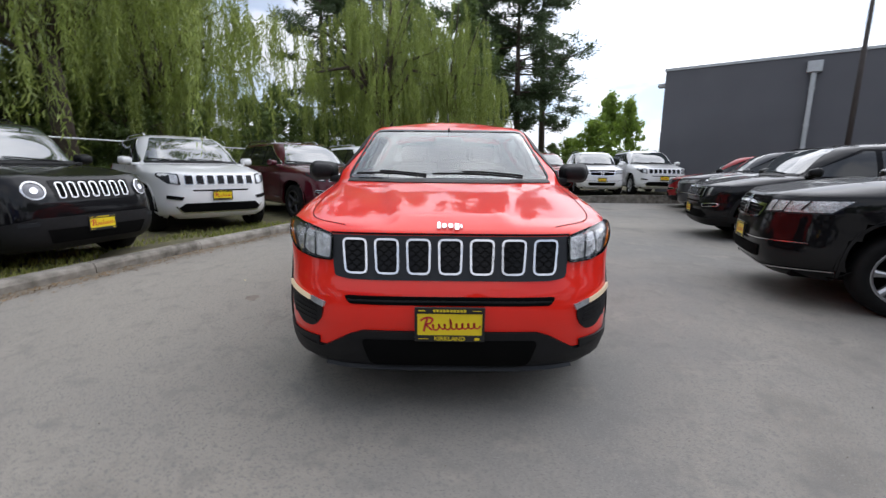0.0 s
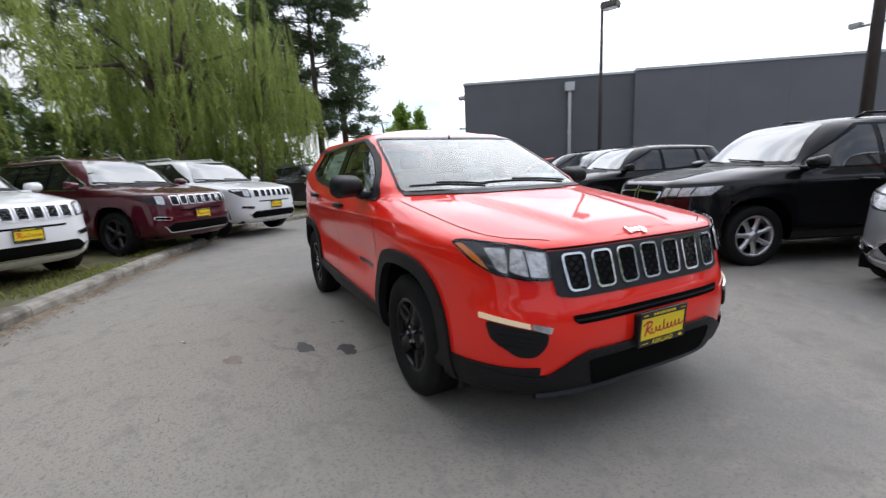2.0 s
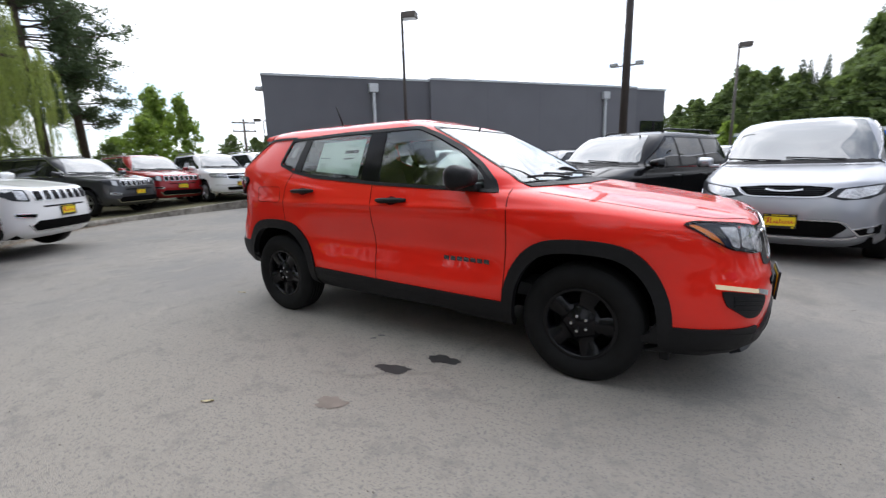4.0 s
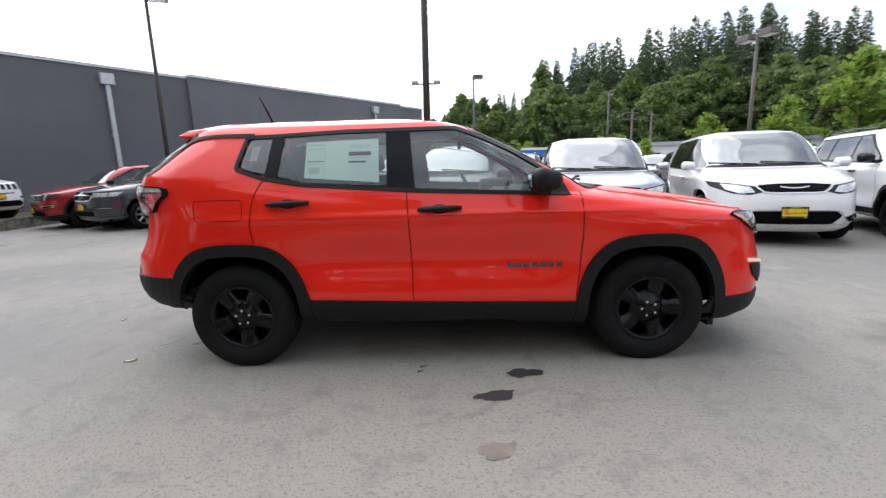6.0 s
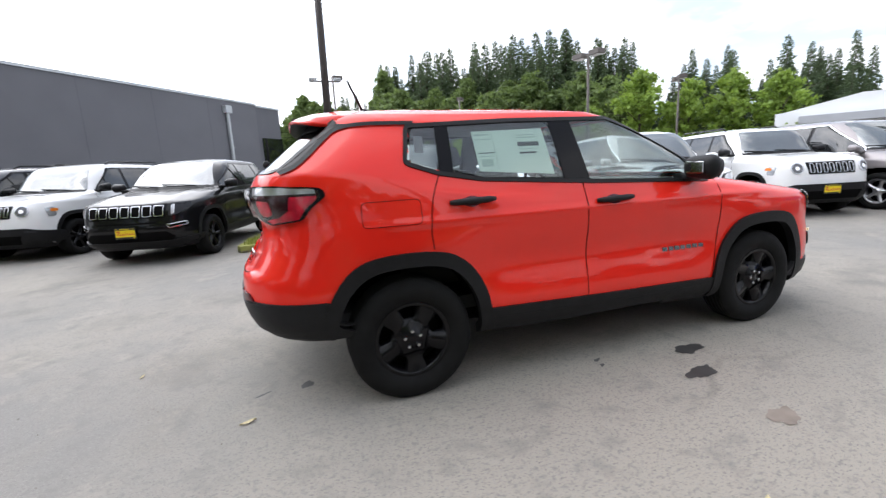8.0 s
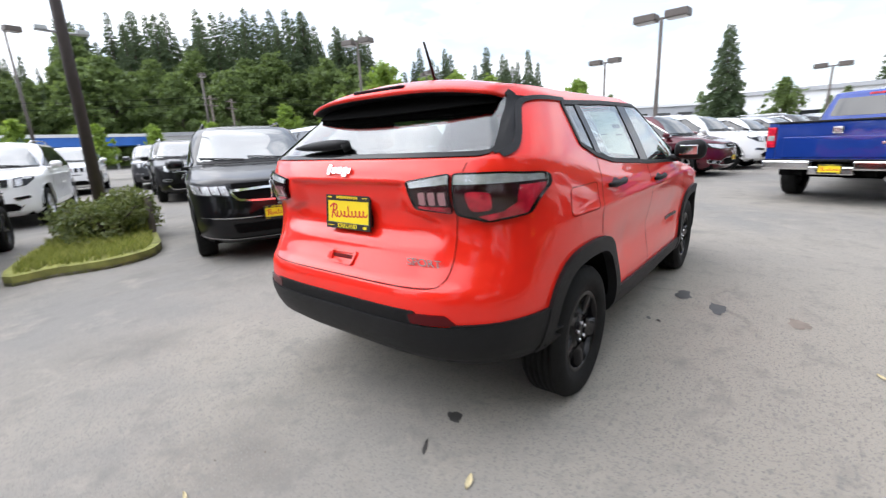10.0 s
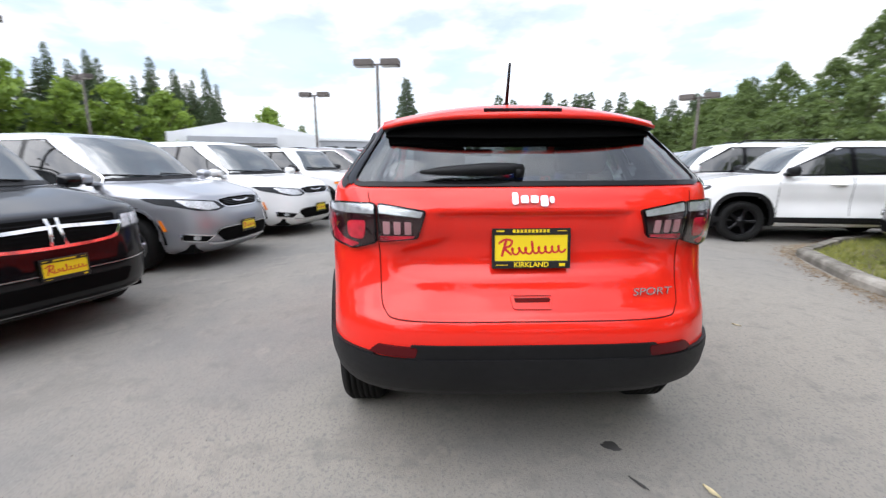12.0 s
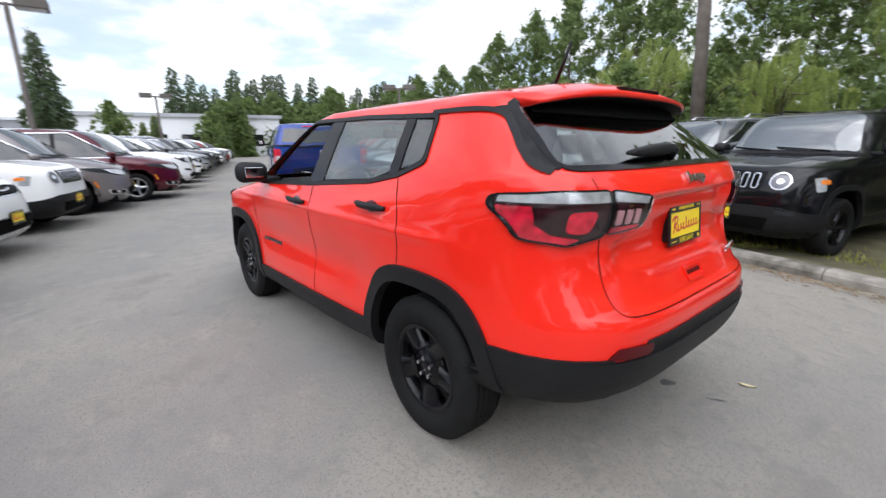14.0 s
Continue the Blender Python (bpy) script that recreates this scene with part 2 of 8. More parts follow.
def leaf(name, dark, pale, through_col, rough=0.6, grain=(1.1, 1.1, 1.1), single=0.5, thin=0.35):
    """Foliage: each island of leaves has its own green, and some light comes through."""
    m = bpy.data.materials.new(name)
    m.use_nodes = True
    n, l = m.node_tree.nodes, m.node_tree.links
    b = n["Principled BSDF"]
    g = n.new("ShaderNodeNewGeometry")
    tc, tx = n.new("ShaderNodeTexCoord"), n.new("ShaderNodeTexNoise")
    tx.inputs["Scale"].default_value, tx.inputs["Detail"].default_value = 1.0, 4
    drawn = n.new("ShaderNodeVectorMath"); drawn.operation = "MULTIPLY"; drawn.inputs[1].default_value = grain
    l.new(tc.outputs["Object"], drawn.inputs[0]); l.new(drawn.outputs[0], tx.inputs["Vector"])
    add = n.new("ShaderNodeMath"); add.operation = "ADD"
    wide = n.new("ShaderNodeMapRange"); wide.inputs[1].default_value, wide.inputs[2].default_value = 0.28, 0.72
    l.new(tx.outputs["Fac"], wide.inputs[0])
    one = n.new("ShaderNodeMath"); one.operation = "MULTIPLY"; one.inputs[1].default_value = single
    l.new(g.outputs["Random Per Island"], one.inputs[0])
    half = n.new("ShaderNodeMath"); half.operation = "MULTIPLY"; half.inputs[1].default_value = 1 - single
    l.new(wide.outputs[0], half.inputs[0])
    l.new(one.outputs[0], add.inputs[0]); l.new(half.outputs[0], add.inputs[1])
    r = n.new("ShaderNodeValToRGB")
    r.color_ramp.elements[0].color, r.color_ramp.elements[1].color = (*dark, 1), (*pale, 1)
    r.color_ramp.elements[0].position, r.color_ramp.elements[1].position = 0.2, 0.8
    l.new(add.outputs[0], r.inputs[0]); l.new(r.outputs[0], b.inputs["Base Color"])
    b.inputs["Roughness"].default_value = rough
    tl, mix, out = n.new("ShaderNodeBsdfTranslucent"), n.new("ShaderNodeMixShader"), n["Material Output"]
    tl.inputs[0].default_value = (*through_col, 1)
    mix.inputs[0].default_value = thin
    l.new(b.outputs[0], mix.inputs[1]); l.new(tl.outputs[0], mix.inputs[2]); l.new(mix.outputs[0], out.inputs[0])
    return m


WILLOW = leaf("willow_leaves", (0.075, 0.105, 0.022), (0.36, 0.43, 0.10), (0.34, 0.42, 0.08), 0.5, (3.6, 3.6, 0.7), 0.3, 0.3)
FIR = leaf("fir_needles", (0.052, 0.085, 0.042), (0.105, 0.150, 0.068), (0.10, 0.14, 0.055))
BROAD = leaf("broad_leaves", (0.074, 0.114, 0.037), (0.165, 0.230, 0.072), (0.20, 0.275, 0.065))
BRIGHT = leaf("young_leaves", (0.10, 0.17, 0.025), (0.25, 0.36, 0.06), (0.32, 0.44, 0.06))
SHRUB = leaf("shrub_leaves", (0.06, 0.09, 0.025), (0.20, 0.22, 0.08), (0.2, 0.24, 0.06))
GRASS = leaf("grass_blades", (0.14, 0.17, 0.035), (0.42, 0.41, 0.11), (0.25, 0.30, 0.06), 0.8)


def ground_mat(name, base, dark, warm):
    """Old asphalt: pale, with speckled stones, dusty drifts, dark patches and fine relief."""
    m = mat(name, base, 0.88)
    n, l = m.node_tree.nodes, m.node_tree.links
    b = n["Principled BSDF"]
    tc = n.new("ShaderNodeTexCoord")

    def noise(scale, detail, rough=0.5):
        t = n.new("ShaderNodeTexNoise")
        t.inputs["Scale"].default_value, t.inputs["Detail"].default_value, t.inputs["Roughness"].default_value = scale, detail, rough
        l.new(tc.outputs["Object"], t.inputs["Vector"])
        return t

    def blend(a, c, fac, lo, hi):
        r = n.new("ShaderNodeMapRange"); r.inputs[1].default_value, r.inputs[2].default_value = lo, hi
        l.new(fac, r.inputs[0])
        x = n.new("ShaderNodeMixRGB"); l.new(r.outputs[0], x.inputs[0]); l.new(a, x.inputs[1])
        if isinstance(c, tuple):
            x.inputs[2].default_value = (*c, 1)
        else:
            l.new(c, x.inputs[2])
        return x.outputs[0]

    rgb = n.new("ShaderNodeRGB"); rgb.outputs[0].default_value = (*base, 1)
    c = blend(rgb.outputs[0], warm, noise(0.45, 6, 0.6).outputs["Fac"], 0.42, 0.64)
    c = blend(c, dark, noise(0.9, 6, 0.6).outputs["Fac"], 0.53, 0.74)
    # paler, warmer ellipse with a ragged rim over the stretch along the kerb
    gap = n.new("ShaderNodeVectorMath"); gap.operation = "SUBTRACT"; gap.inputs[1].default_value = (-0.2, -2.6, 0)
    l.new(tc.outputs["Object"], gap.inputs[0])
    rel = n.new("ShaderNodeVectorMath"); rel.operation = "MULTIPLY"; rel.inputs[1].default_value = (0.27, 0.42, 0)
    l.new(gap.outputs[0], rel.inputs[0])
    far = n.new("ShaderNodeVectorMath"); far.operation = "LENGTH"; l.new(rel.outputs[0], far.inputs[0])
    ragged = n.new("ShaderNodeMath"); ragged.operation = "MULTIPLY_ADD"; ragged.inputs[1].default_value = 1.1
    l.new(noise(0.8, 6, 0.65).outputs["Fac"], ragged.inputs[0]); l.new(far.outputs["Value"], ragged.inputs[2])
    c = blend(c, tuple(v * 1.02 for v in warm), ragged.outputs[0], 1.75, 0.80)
    c = blend(c, tuple(v * 1.24 for v in base), noise(95, 3).outputs["Fac"], 0.56, 0.66)
    c = blend(c, tuple(v * 0.79 for v in base), noise(85, 4).outputs["Fac"], 0.56, 0.67)
    c = blend(c, tuple(v * 0.80 for v in base), noise(4.5, 5, 0.65).outputs["Fac"], 0.52, 0.80)
    c = blend(c, tuple(v * 1.15 for v in warm), noise(2.2, 6, 0.7).outputs["Fac"], 0.55, 0.85)
    c = blend(c, tuple(v * 0.91 for v in base), noise(38, 3).outputs["Fac"], 0.54, 0.72)
    # long hairline cracks
    wv = n.new("ShaderNodeTexVoronoi"); wv.feature = "DISTANCE_TO_EDGE"; wv.inputs["Scale"].default_value = 0.28
    warp = n.new("ShaderNodeMixRGB"); warp.blend_type = "ADD"; warp.inputs[0].default_value = 0.5
    l.new(tc.outputs["Object"], warp.inputs[1]); l.new(noise(1.6, 5, 0.6).outputs["Color"], warp.inputs[2])
    l.new(warp.outputs[0], wv.inputs["Vector"])
    crack = n.new("ShaderNodeMapRange"); crack.inputs[1].default_value, crack.inputs[2].default_value = 0.0, 0.012
    crack.inputs[3].default_value, crack.inputs[4].default_value = 0.30, 0.0
    l.new(wv.outputs["Distance"], crack.inputs[0])
    gate = n.new("ShaderNodeMath"); gate.operation = "MULTIPLY"
    gr = n.new("ShaderNodeMapRange"); gr.inputs[1].default_value, gr.inputs[2].default_value = 0.56, 0.68
    l.new(noise(0.35, 3).outputs["Fac"], gr.inputs[0])
    l.new(crack.outputs[0], gate.inputs[0]); l.new(gr.outputs[0], gate.inputs[1])
    x = n.new("ShaderNodeMixRGB"); l.new(gate.outputs[0], x.inputs[0]); l.new(c, x.inputs[1]); x.inputs[2].default_value = (*[v * 0.45 for v in dark], 1)
    l.new(x.outputs[0], b.inputs["Base Color"])
    bp = n.new("ShaderNodeBump"); bp.inputs["Strength"].default_value, bp.inputs["Distance"].default_value = 0.5, 0.006
    l.new(noise(180, 4).outputs["Fac"], bp.inputs["Height"]); l.new(bp.outputs[0], b.inputs["Normal"])
    return m


ASPHALT = ground_mat("worn_asphalt", (0.191, 0.182, 0.168), (0.124, 0.117, 0.107), (0.276, 0.250, 0.212))
OIL = mat("oil_stain", (0.035, 0.034, 0.033), 0.5, vary=0.5, scale=9, second=(0.06, 0.058, 0.055))
DAMP = mat("faded_stain", (0.190, 0.158, 0.132), 0.9, vary=0.25, scale=9)
SOIL = mat("grass_soil", (0.12, 0.11, 0.055), 0.95, vary=0.4, scale=3, second=(0.10, 0.085, 0.05), bump=0.6, bscale=40)
LAWN = mat("yellowing_lawn", (0.24, 0.245, 0.065), 0.95, vary=0.35, scale=5, second=(0.15, 0.15, 0.05), bump=0.8, bscale=60)

# ---------------------------------------------------------------- mesh helpers
from mathutils.bvhtree import BVHTree
from mathutils.geometry import delaunay_2d_cdt


def mesh(name, verts, faces, mats, smooth=True, idx=None):
    me = bpy.data.meshes.new(name)
    me.from_pydata([tuple(map(float, v)) for v in verts], [], [tuple(int(i) for i in f) for f in faces])
    for m in mats if isinstance(mats, (list, tuple)) else [mats]:
        me.materials.append(m)
    me.polygons.foreach_set("use_smooth", [smooth] * len(me.polygons))
    if idx is not None:
        me.polygons.foreach_set("material_index", idx)
    me.update()
    return me


SEE_THROUGH = {"windscreen_glass", "clear_car_glass", "privacy_glass", "lamp_lens"}


def put(name, me, parent=None, label="", m=None):
    """Links a mesh as one object, under a thing or at top level."""
    ob = new(name, me)
    if parent is not None:
        ob.parent = parent
    if m is not None:
        ob.matrix_basis = m
    if me.materials and me.materials[0] and me.materials[0].name in SEE_THROUGH:
        ob.visible_shadow = False      # daylight passes the panes
    return tagged(ob, label)


def part(name, bm, material, parent, label="", smooth=False, m=None):
    me = bpy.data.meshes.new(name)
    bm.normal_update()
    bm.to_mesh(me)
    bm.free()
    me.materials.append(material)
    me.polygons.foreach_set("use_smooth", [smooth] * len(me.polygons))
    return put(name, me, parent, label, m)


def thing(name, label, category, group="", kind=""):
    return tagged(new(name), label, category, group, kind)


def box_bm(x0, x1, y0, y1, z0, z1, bevel=0.0, seg=2):
    bm = bmesh.new()
    bmesh.ops.create_cube(bm, size=1)
    for v in bm.verts:
        v.co = Vector(((x0 + x1) / 2 + v.co.x * (x1 - x0), (y0 + y1) / 2 + v.co.y * (y1 - y0), (z0 + z1) / 2 + v.co.z * (z1 - z0)))
    if bevel:
        bmesh.ops.bevel(bm, geom=bm.edges[:], offset=bevel, segments=seg, affect="EDGES", profile=0.5)
    return bm


def join_bm(*bms):
    out = bmesh.new()
    for b in bms:
        me = bpy.data.meshes.new("tmp")
        b.to_mesh(me); b.free()
        out.from_mesh(me)
        bpy.data.meshes.remove(me)
    return out


def tube_bm(path, radii, seg=8, cap=True):
    """A round tube along a line of points, with a radius at each."""
    bm = bmesh.new()
    rings, n = [], len(path)
    path = [Vector(p) for p in path]
    radii = [radii] * n if not hasattr(radii, "__len__") else radii
    for i, p in enumerate(path):
        d = (path[min(i + 1, n - 1)] - path[max(i - 1, 0)]).normalized()
        a = d.orthogonal().normalized() if i == 0 else (rings_axis - d * rings_axis.dot(d)).normalized()
        rings_axis = a
        b = d.cross(a)
        rings.append([bm.verts.new(p + (a * math.cos(t) + b * math.sin(t)) * radii[i]) for t in [2 * math.pi * k / seg for k in range(seg)]])
    for r, s in zip(rings, rings[1:]):
        for k in range(seg):
            bm.faces.new((r[k], r[(k + 1) % seg], s[(k + 1) % seg], s[k]))
    if cap:
        bm.faces.new(list(reversed(rings[0]))); bm.faces.new(rings[-1])
    return bm


def lathe(profile, seg=40, closed=False):
    """Verts and faces of a profile (radius, y) turned about the y axis."""
    V, F, n = [], [], len(profile)
    for k in range(seg):
        a = 2 * math.pi * k / seg
        V += [(r * math.cos(a), y, r * math.sin(a)) for r, y in profile]
    for k in range(seg):
        for i in range(n if closed else n - 1):
            a, b = k * n + i, k * n + (i + 1) % n
            c, d = ((k + 1) % seg) * n + (i + 1) % n, ((k + 1) % seg) * n + i
            F.append((a, b, c, d))
    return V, F


def smoothed(poly, closed=True, k=4):
    """A Catmull-Rom curve through the points."""
    P = np.array(poly, float)
    n, out = len(P), []
    for i in range(n if closed else n - 1):
        if closed:
            a, b, c, d = P[i - 1], P[i], P[(i + 1) % n], P[(i + 2) % n]
        else:
            a, b, c, d = P[max(i - 1, 0)], P[i], P[i + 1], P[min(i + 2, n - 1)]
        for t in np.arange(k) / k:
            out.append(0.5 * (2 * b + (c - a) * t + (2 * a - 5 * b + 4 * c - d) * t * t + (3 * b - a - 3 * c + d) * t ** 3))
    if not closed:
        out.append(P[-1])
    return np.array(out)


def rounded(poly, r=0.02, k=3):
    """The polygon with its corners rounded."""
    P, out = np.array(poly, float), []
    for i in range(len(P)):
        a, b, c = P[i - 1], P[i], P[(i + 1) % len(P)]
        la, lc = np.linalg.norm(a - b), np.linalg.norm(c - b)
        p, q = b + (a - b) / la * min(r, la * 0.45), b + (c - b) / lc * min(r, lc * 0.45)
        for t in np.arange(k + 1) / k:
            out.append((1 - t) ** 2 * p + 2 * t * (1 - t) * b + t * t * q)
    return np.array(out)


def resample(poly, step, closed=True):
    P = np.array(poly, float)
    if closed:
        P = np.vstack([P, P[:1]])
    out = []
    for a, b in zip(P, P[1:]):
        n = max(1, int(math.ceil(np.linalg.norm(b - a) / step)))
        out += [a + (b - a) * i / n for i in range(n)]
    if not closed:
        out.append(P[-1])
    return np.array(out)


def area2(P):
    x, y = P[:, 0], P[:, 1]
    return float((x * np.roll(y, -1) - y * np.roll(x, -1)).sum())


def shrink(poly, d):
    """The polygon moved inwards by d (outwards if negative)."""
    P = np.array(poly, float)
    t = np.roll(P, -1, 0) - np.roll(P, 1, 0)
    nrm = np.stack([-t[:, 1], t[:, 0]], 1)
    nrm /= np.maximum(np.linalg.norm(nrm, axis=1, keepdims=True), 1e-9)
    return P + nrm * d * (1 if area2(P) > 0 else -1)


def inside(poly, pts):
    P, q = np.array(poly, float), np.array(pts, float).reshape(-1, 2)
    hit = np.zeros(len(q), bool)
    for (x0, y0), (x1, y1) in zip(P, np.roll(P, -1, 0)):
        if y0 == y1:
            continue
        c = ((y0 > q[:, 1]) != (y1 > q[:, 1])) & (q[:, 0] < (x1 - x0) * (q[:, 1] - y0) / (y1 - y0) + x0)
        hit ^= c
    return hit


VIEWS = {"R": (lambda a, b: (a, -3, b), (0, 1, 0)), "L": (lambda a, b: (a, 3, b), (0, -1, 0)), "F": (lambda a, b: (5, a, b), (-1, 0, 0)),
         "B": (lambda a, b: (-6, a, b), (1, 0, 0)), "T": (lambda a, b: (a, b, 4), (0, 0, -1))}


class Shell:
    """A car's outer skin. Each row is a closed line round the car: the height and reach at its nose, the height and half width
    at its flanks, the height and reach at its tail."""

    def __init__(self, rows, n=60, sub=3, top=0.06, power=(7.0, 4.0), tweak=None, screen=None, tail=0.0, nose=0.0):
        R = smoothed(rows, closed=False, k=sub)
        V, count = [], 2 * n
        for zf, xf, zs, w, zr, xr in R:
            xc = (xf + xr) / 2
            th = np.linspace(0, math.pi / 2, 300)
            flat = float(np.clip((zf - screen) / 0.08, 0, 1)) if screen else 0.0      # the windscreen is flatter than the tail

            def half(a, k=0.0):
                c = np.stack([np.cos(th) ** (2 / (power[0] + 9 * k)), np.sin(th) ** (2 / (power[1] + 1.2 * k))], 1) * (a, w)
                s = np.r_[0, np.cumsum(np.linalg.norm(np.diff(c, axis=0), axis=1))]
                u = np.linspace(0, s[-1], n // 2 + 1)
                return np.stack([np.interp(u, s, c[:, 0]), np.interp(u, s, c[:, 1])], 1)

            f, b = half(xf - xc, max(flat, nose)), half(xc - xr, tail)
            one = np.vstack([np.c_[xc + f[:, 0], f[:, 1]], np.c_[xc - b[::-1, 0], b[::-1, 1]][1:]])
            loop = np.vstack([one, (one * (1, -1))[-2:0:-1]])
            D = 0.45 * (xf - xr)
            wf, wr = np.clip((loop[:, 0] - (xf - D)) / D, 0, 1), np.clip((xr + D - loop[:, 0]) / D, 0, 1)
            wf, wr = wf * wf * (3 - 2 * wf), wr * wr * (3 - 2 * wr)
            V.append(np.c_[loop, zs + (zf - zs) * wf + (zr - zs) * wr])
        m = len(V[0])
        F = [(r * m + k, r * m + (k + 1) % m, (r + 1) * m + (k + 1) % m, (r + 1) * m + k) for r in range(len(V) - 1) for k in range(m)]
        # roof: the top line drawn in towards the centre line
        last, steps, base = V[-1], 5, (len(V) - 1) * m
        for q in range(1, steps + 1):
            g = 1 - q / steps
            ring = last.copy()
            ring[:, 1] *= g
            ring[:, 0] = last[:, 0].mean() + (last[:, 0] - last[:, 0].mean()) * (0.35 + 0.65 * g ** 0.5)
            # the closer to the middle, the higher the crown
            ring[:, 2] = last[:, 2] + top * (1 - g * g) * np.clip(1 - ((ring[:, 0] - last[:, 0].mean()) / (np.ptp(last[:, 0]) / 2 + 0.02)) ** 4, 0, 1)
            V.append(ring)
            o = (len(V) - 2) * m
            F += [(o + k, o + (k + 1) % m, o + m + (k + 1) % m, o + m + k) for k in range(m)]
        self.V, self.F = np.vstack(V), F
        if tweak:
            self.V = tweak(self.V)
        self.tree = BVHTree.FromPolygons([Vector(v) for v in self.V], F)
        self.centres = self.V[np.array(F)].mean(1)

    def hit(self, view, a, b, off=0.0):
        o, d = VIEWS[view]
        d = Vector(d)
        p, nrm, _, _ = self.tree.ray_cast(Vector(o(a, b)), d)
        if p is None:
            p, nrm, _, _ = self.tree.find_nearest(Vector(o(a, b)) + d * (1.2 if view in "RL" else 3.0))
        if nrm.dot(d) > 0:
            nrm = -nrm
        return p + nrm * off

    def skin(self, name, holes, material, extra=None):
        """The skin as a mesh, with openings: (view, outline, lowest x, highest x)."""
        C, keep = self.centres, np.ones(len(self.F), bool)
        for view, poly, lo, hi in holes:
            if view in "RL":
                sel = inside(poly, C[:, [0, 2]]) & ((C[:, 1] < -0.25) if view == "R" else (C[:, 1] > 0.25))
            elif view == "T":
                sel = inside(poly, C[:, :2]) & (C[:, 2] > 1.2)
            else:
                sel = inside(poly, C[:, 1:])
            keep &= ~(sel & (C[:, 0] > lo) & (C[:, 0] < hi))
        F = [f for f, k in zip(self.F, keep) if k]
        return mesh(name, self.V, F, material)

    def panel(self, name, poly, view, material, off=0.004, thick=0.008, step=0.05):
        """A sheet of the given outline that follows the skin."""
        P = resample(poly, step)
        lo, hi = P.min(0), P.max(0)
        gx, gy = np.meshgrid(np.arange(lo[0] + step / 2, hi[0], step), np.arange(lo[1] + step / 2, hi[1], step))
        G = np.c_[gx.ravel(), gy.ravel()]
        G = G[inside(shrink(P, step * 0.35), G)] if len(G) else G
        n = len(P)
        v, _, f, *_ = delaunay_2d_cdt([Vector(p) for p in np.vstack([P, G])], [(i, (i + 1) % n) for i in range(n)], [], 1, 1e-5)
        out = [self.hit(view, p.x, p.y, off) for p in v]
        back = [self.hit(view, p.x, p.y, off - thick) for p in v]
        m = len(out)
        faces = [tuple(t) for t in f] + [tuple(m + i for i in reversed(t)) for t in f]
        edge = {}
        for t in f:
            for i, j in zip(t, list(t[1:]) + [t[0]]):
                edge[(i, j)] = True
        faces += [(j, i, i + m, j + m) for (i, j) in edge if (j, i) not in edge]
        me = mesh(name, out + back, faces, material)
        bm = bmesh.new(); bm.from_mesh(me)
        bmesh.ops.recalc_face_normals(bm, faces=bm.faces[:])
        for e in bm.edges:
            if e.calc_face_angle(0) > 0.9:
                e.smooth = False
        bm.to_mesh(me); bm.free()
        return me

    def ring(self, name, poly, width, view, material, off=0.008, thick=0.012, step=0.04):
        """A frame that runs round an outline, from it inwards."""
        P = resample(poly, step)
        Q, n = shrink(P, width), len(P)
        V = [self.hit(view, *p, off - thick) for p in P] + [self.hit(view, *p, off) for p in P] + \
            [self.hit(view, *p, off) for p in Q] + [self.hit(view, *p, off - thick) for p in Q]
        F = [(r * n + k, r * n + (k + 1) % n, (r + 1) * n + (k + 1) % n, (r + 1) * n + k) for r in range(3) for k in range(n)]
        me = mesh(name, V, F, material, smooth=False)
        bm = bmesh.new(); bm.from_mesh(me)
        bmesh.ops.recalc_face_normals(bm, faces=bm.faces[:])
        bm.to_mesh(me); bm.free()
        return me

    def line(self, name, pts, view, material, width=0.006, off=0.0015, step=0.04):
        """A narrow strip along a line on the skin, such as a panel gap."""
        P = resample(pts, step, closed=False)
        t = np.gradient(P, axis=0)
        nrm = np.stack([-t[:, 1], t[:, 0]], 1)
        nrm /= np.maximum(np.linalg.norm(nrm, axis=1, keepdims=True), 1e-9)
        n = len(P)
        V = [self.hit(view, *p, off) for p in P + nrm * width / 2] + [self.hit(view, *p, off) for p in P - nrm * width / 2]
        return mesh(name, V, [(k, k + 1, n + k + 1, n + k) for k in range(n - 1)], material)


def mirrored(poly):
    return np.array(poly, float) * (-1, 1)

# ---------------------------------------------------------------- wheels, plates and cabin parts shared by the cars
def tyre_mesh(r, w, rim, detail):
    h, s = w / 2, 0.012
    prof = [(rim, -h * 0.72), (rim + 0.012, -h * 0.86), (rim + (r - rim) * 0.5, -h), (r - 0.022, -h * 0.90), (r - 0.006, -h * 0.72)]
    for k in range(-2, 3) if detail else ():      # grooves round the tread
        y = k * h * 0.27
        prof += [(r, y - s), (r, y), (r - 0.008, y + 0.001), (r - 0.008, y + 0.010), (r, y + 0.011)]
    prof += [(r - 0.006, h * 0.74), (r - 0.022, h * 0.92), (rim + (r - rim) * 0.5, h), (rim + 0.012, h * 0.86), (rim, h * 0.72)]
    V, F = lathe(prof, 48 if detail else 28)
    return mesh("tyre", V, F, RUBBER)


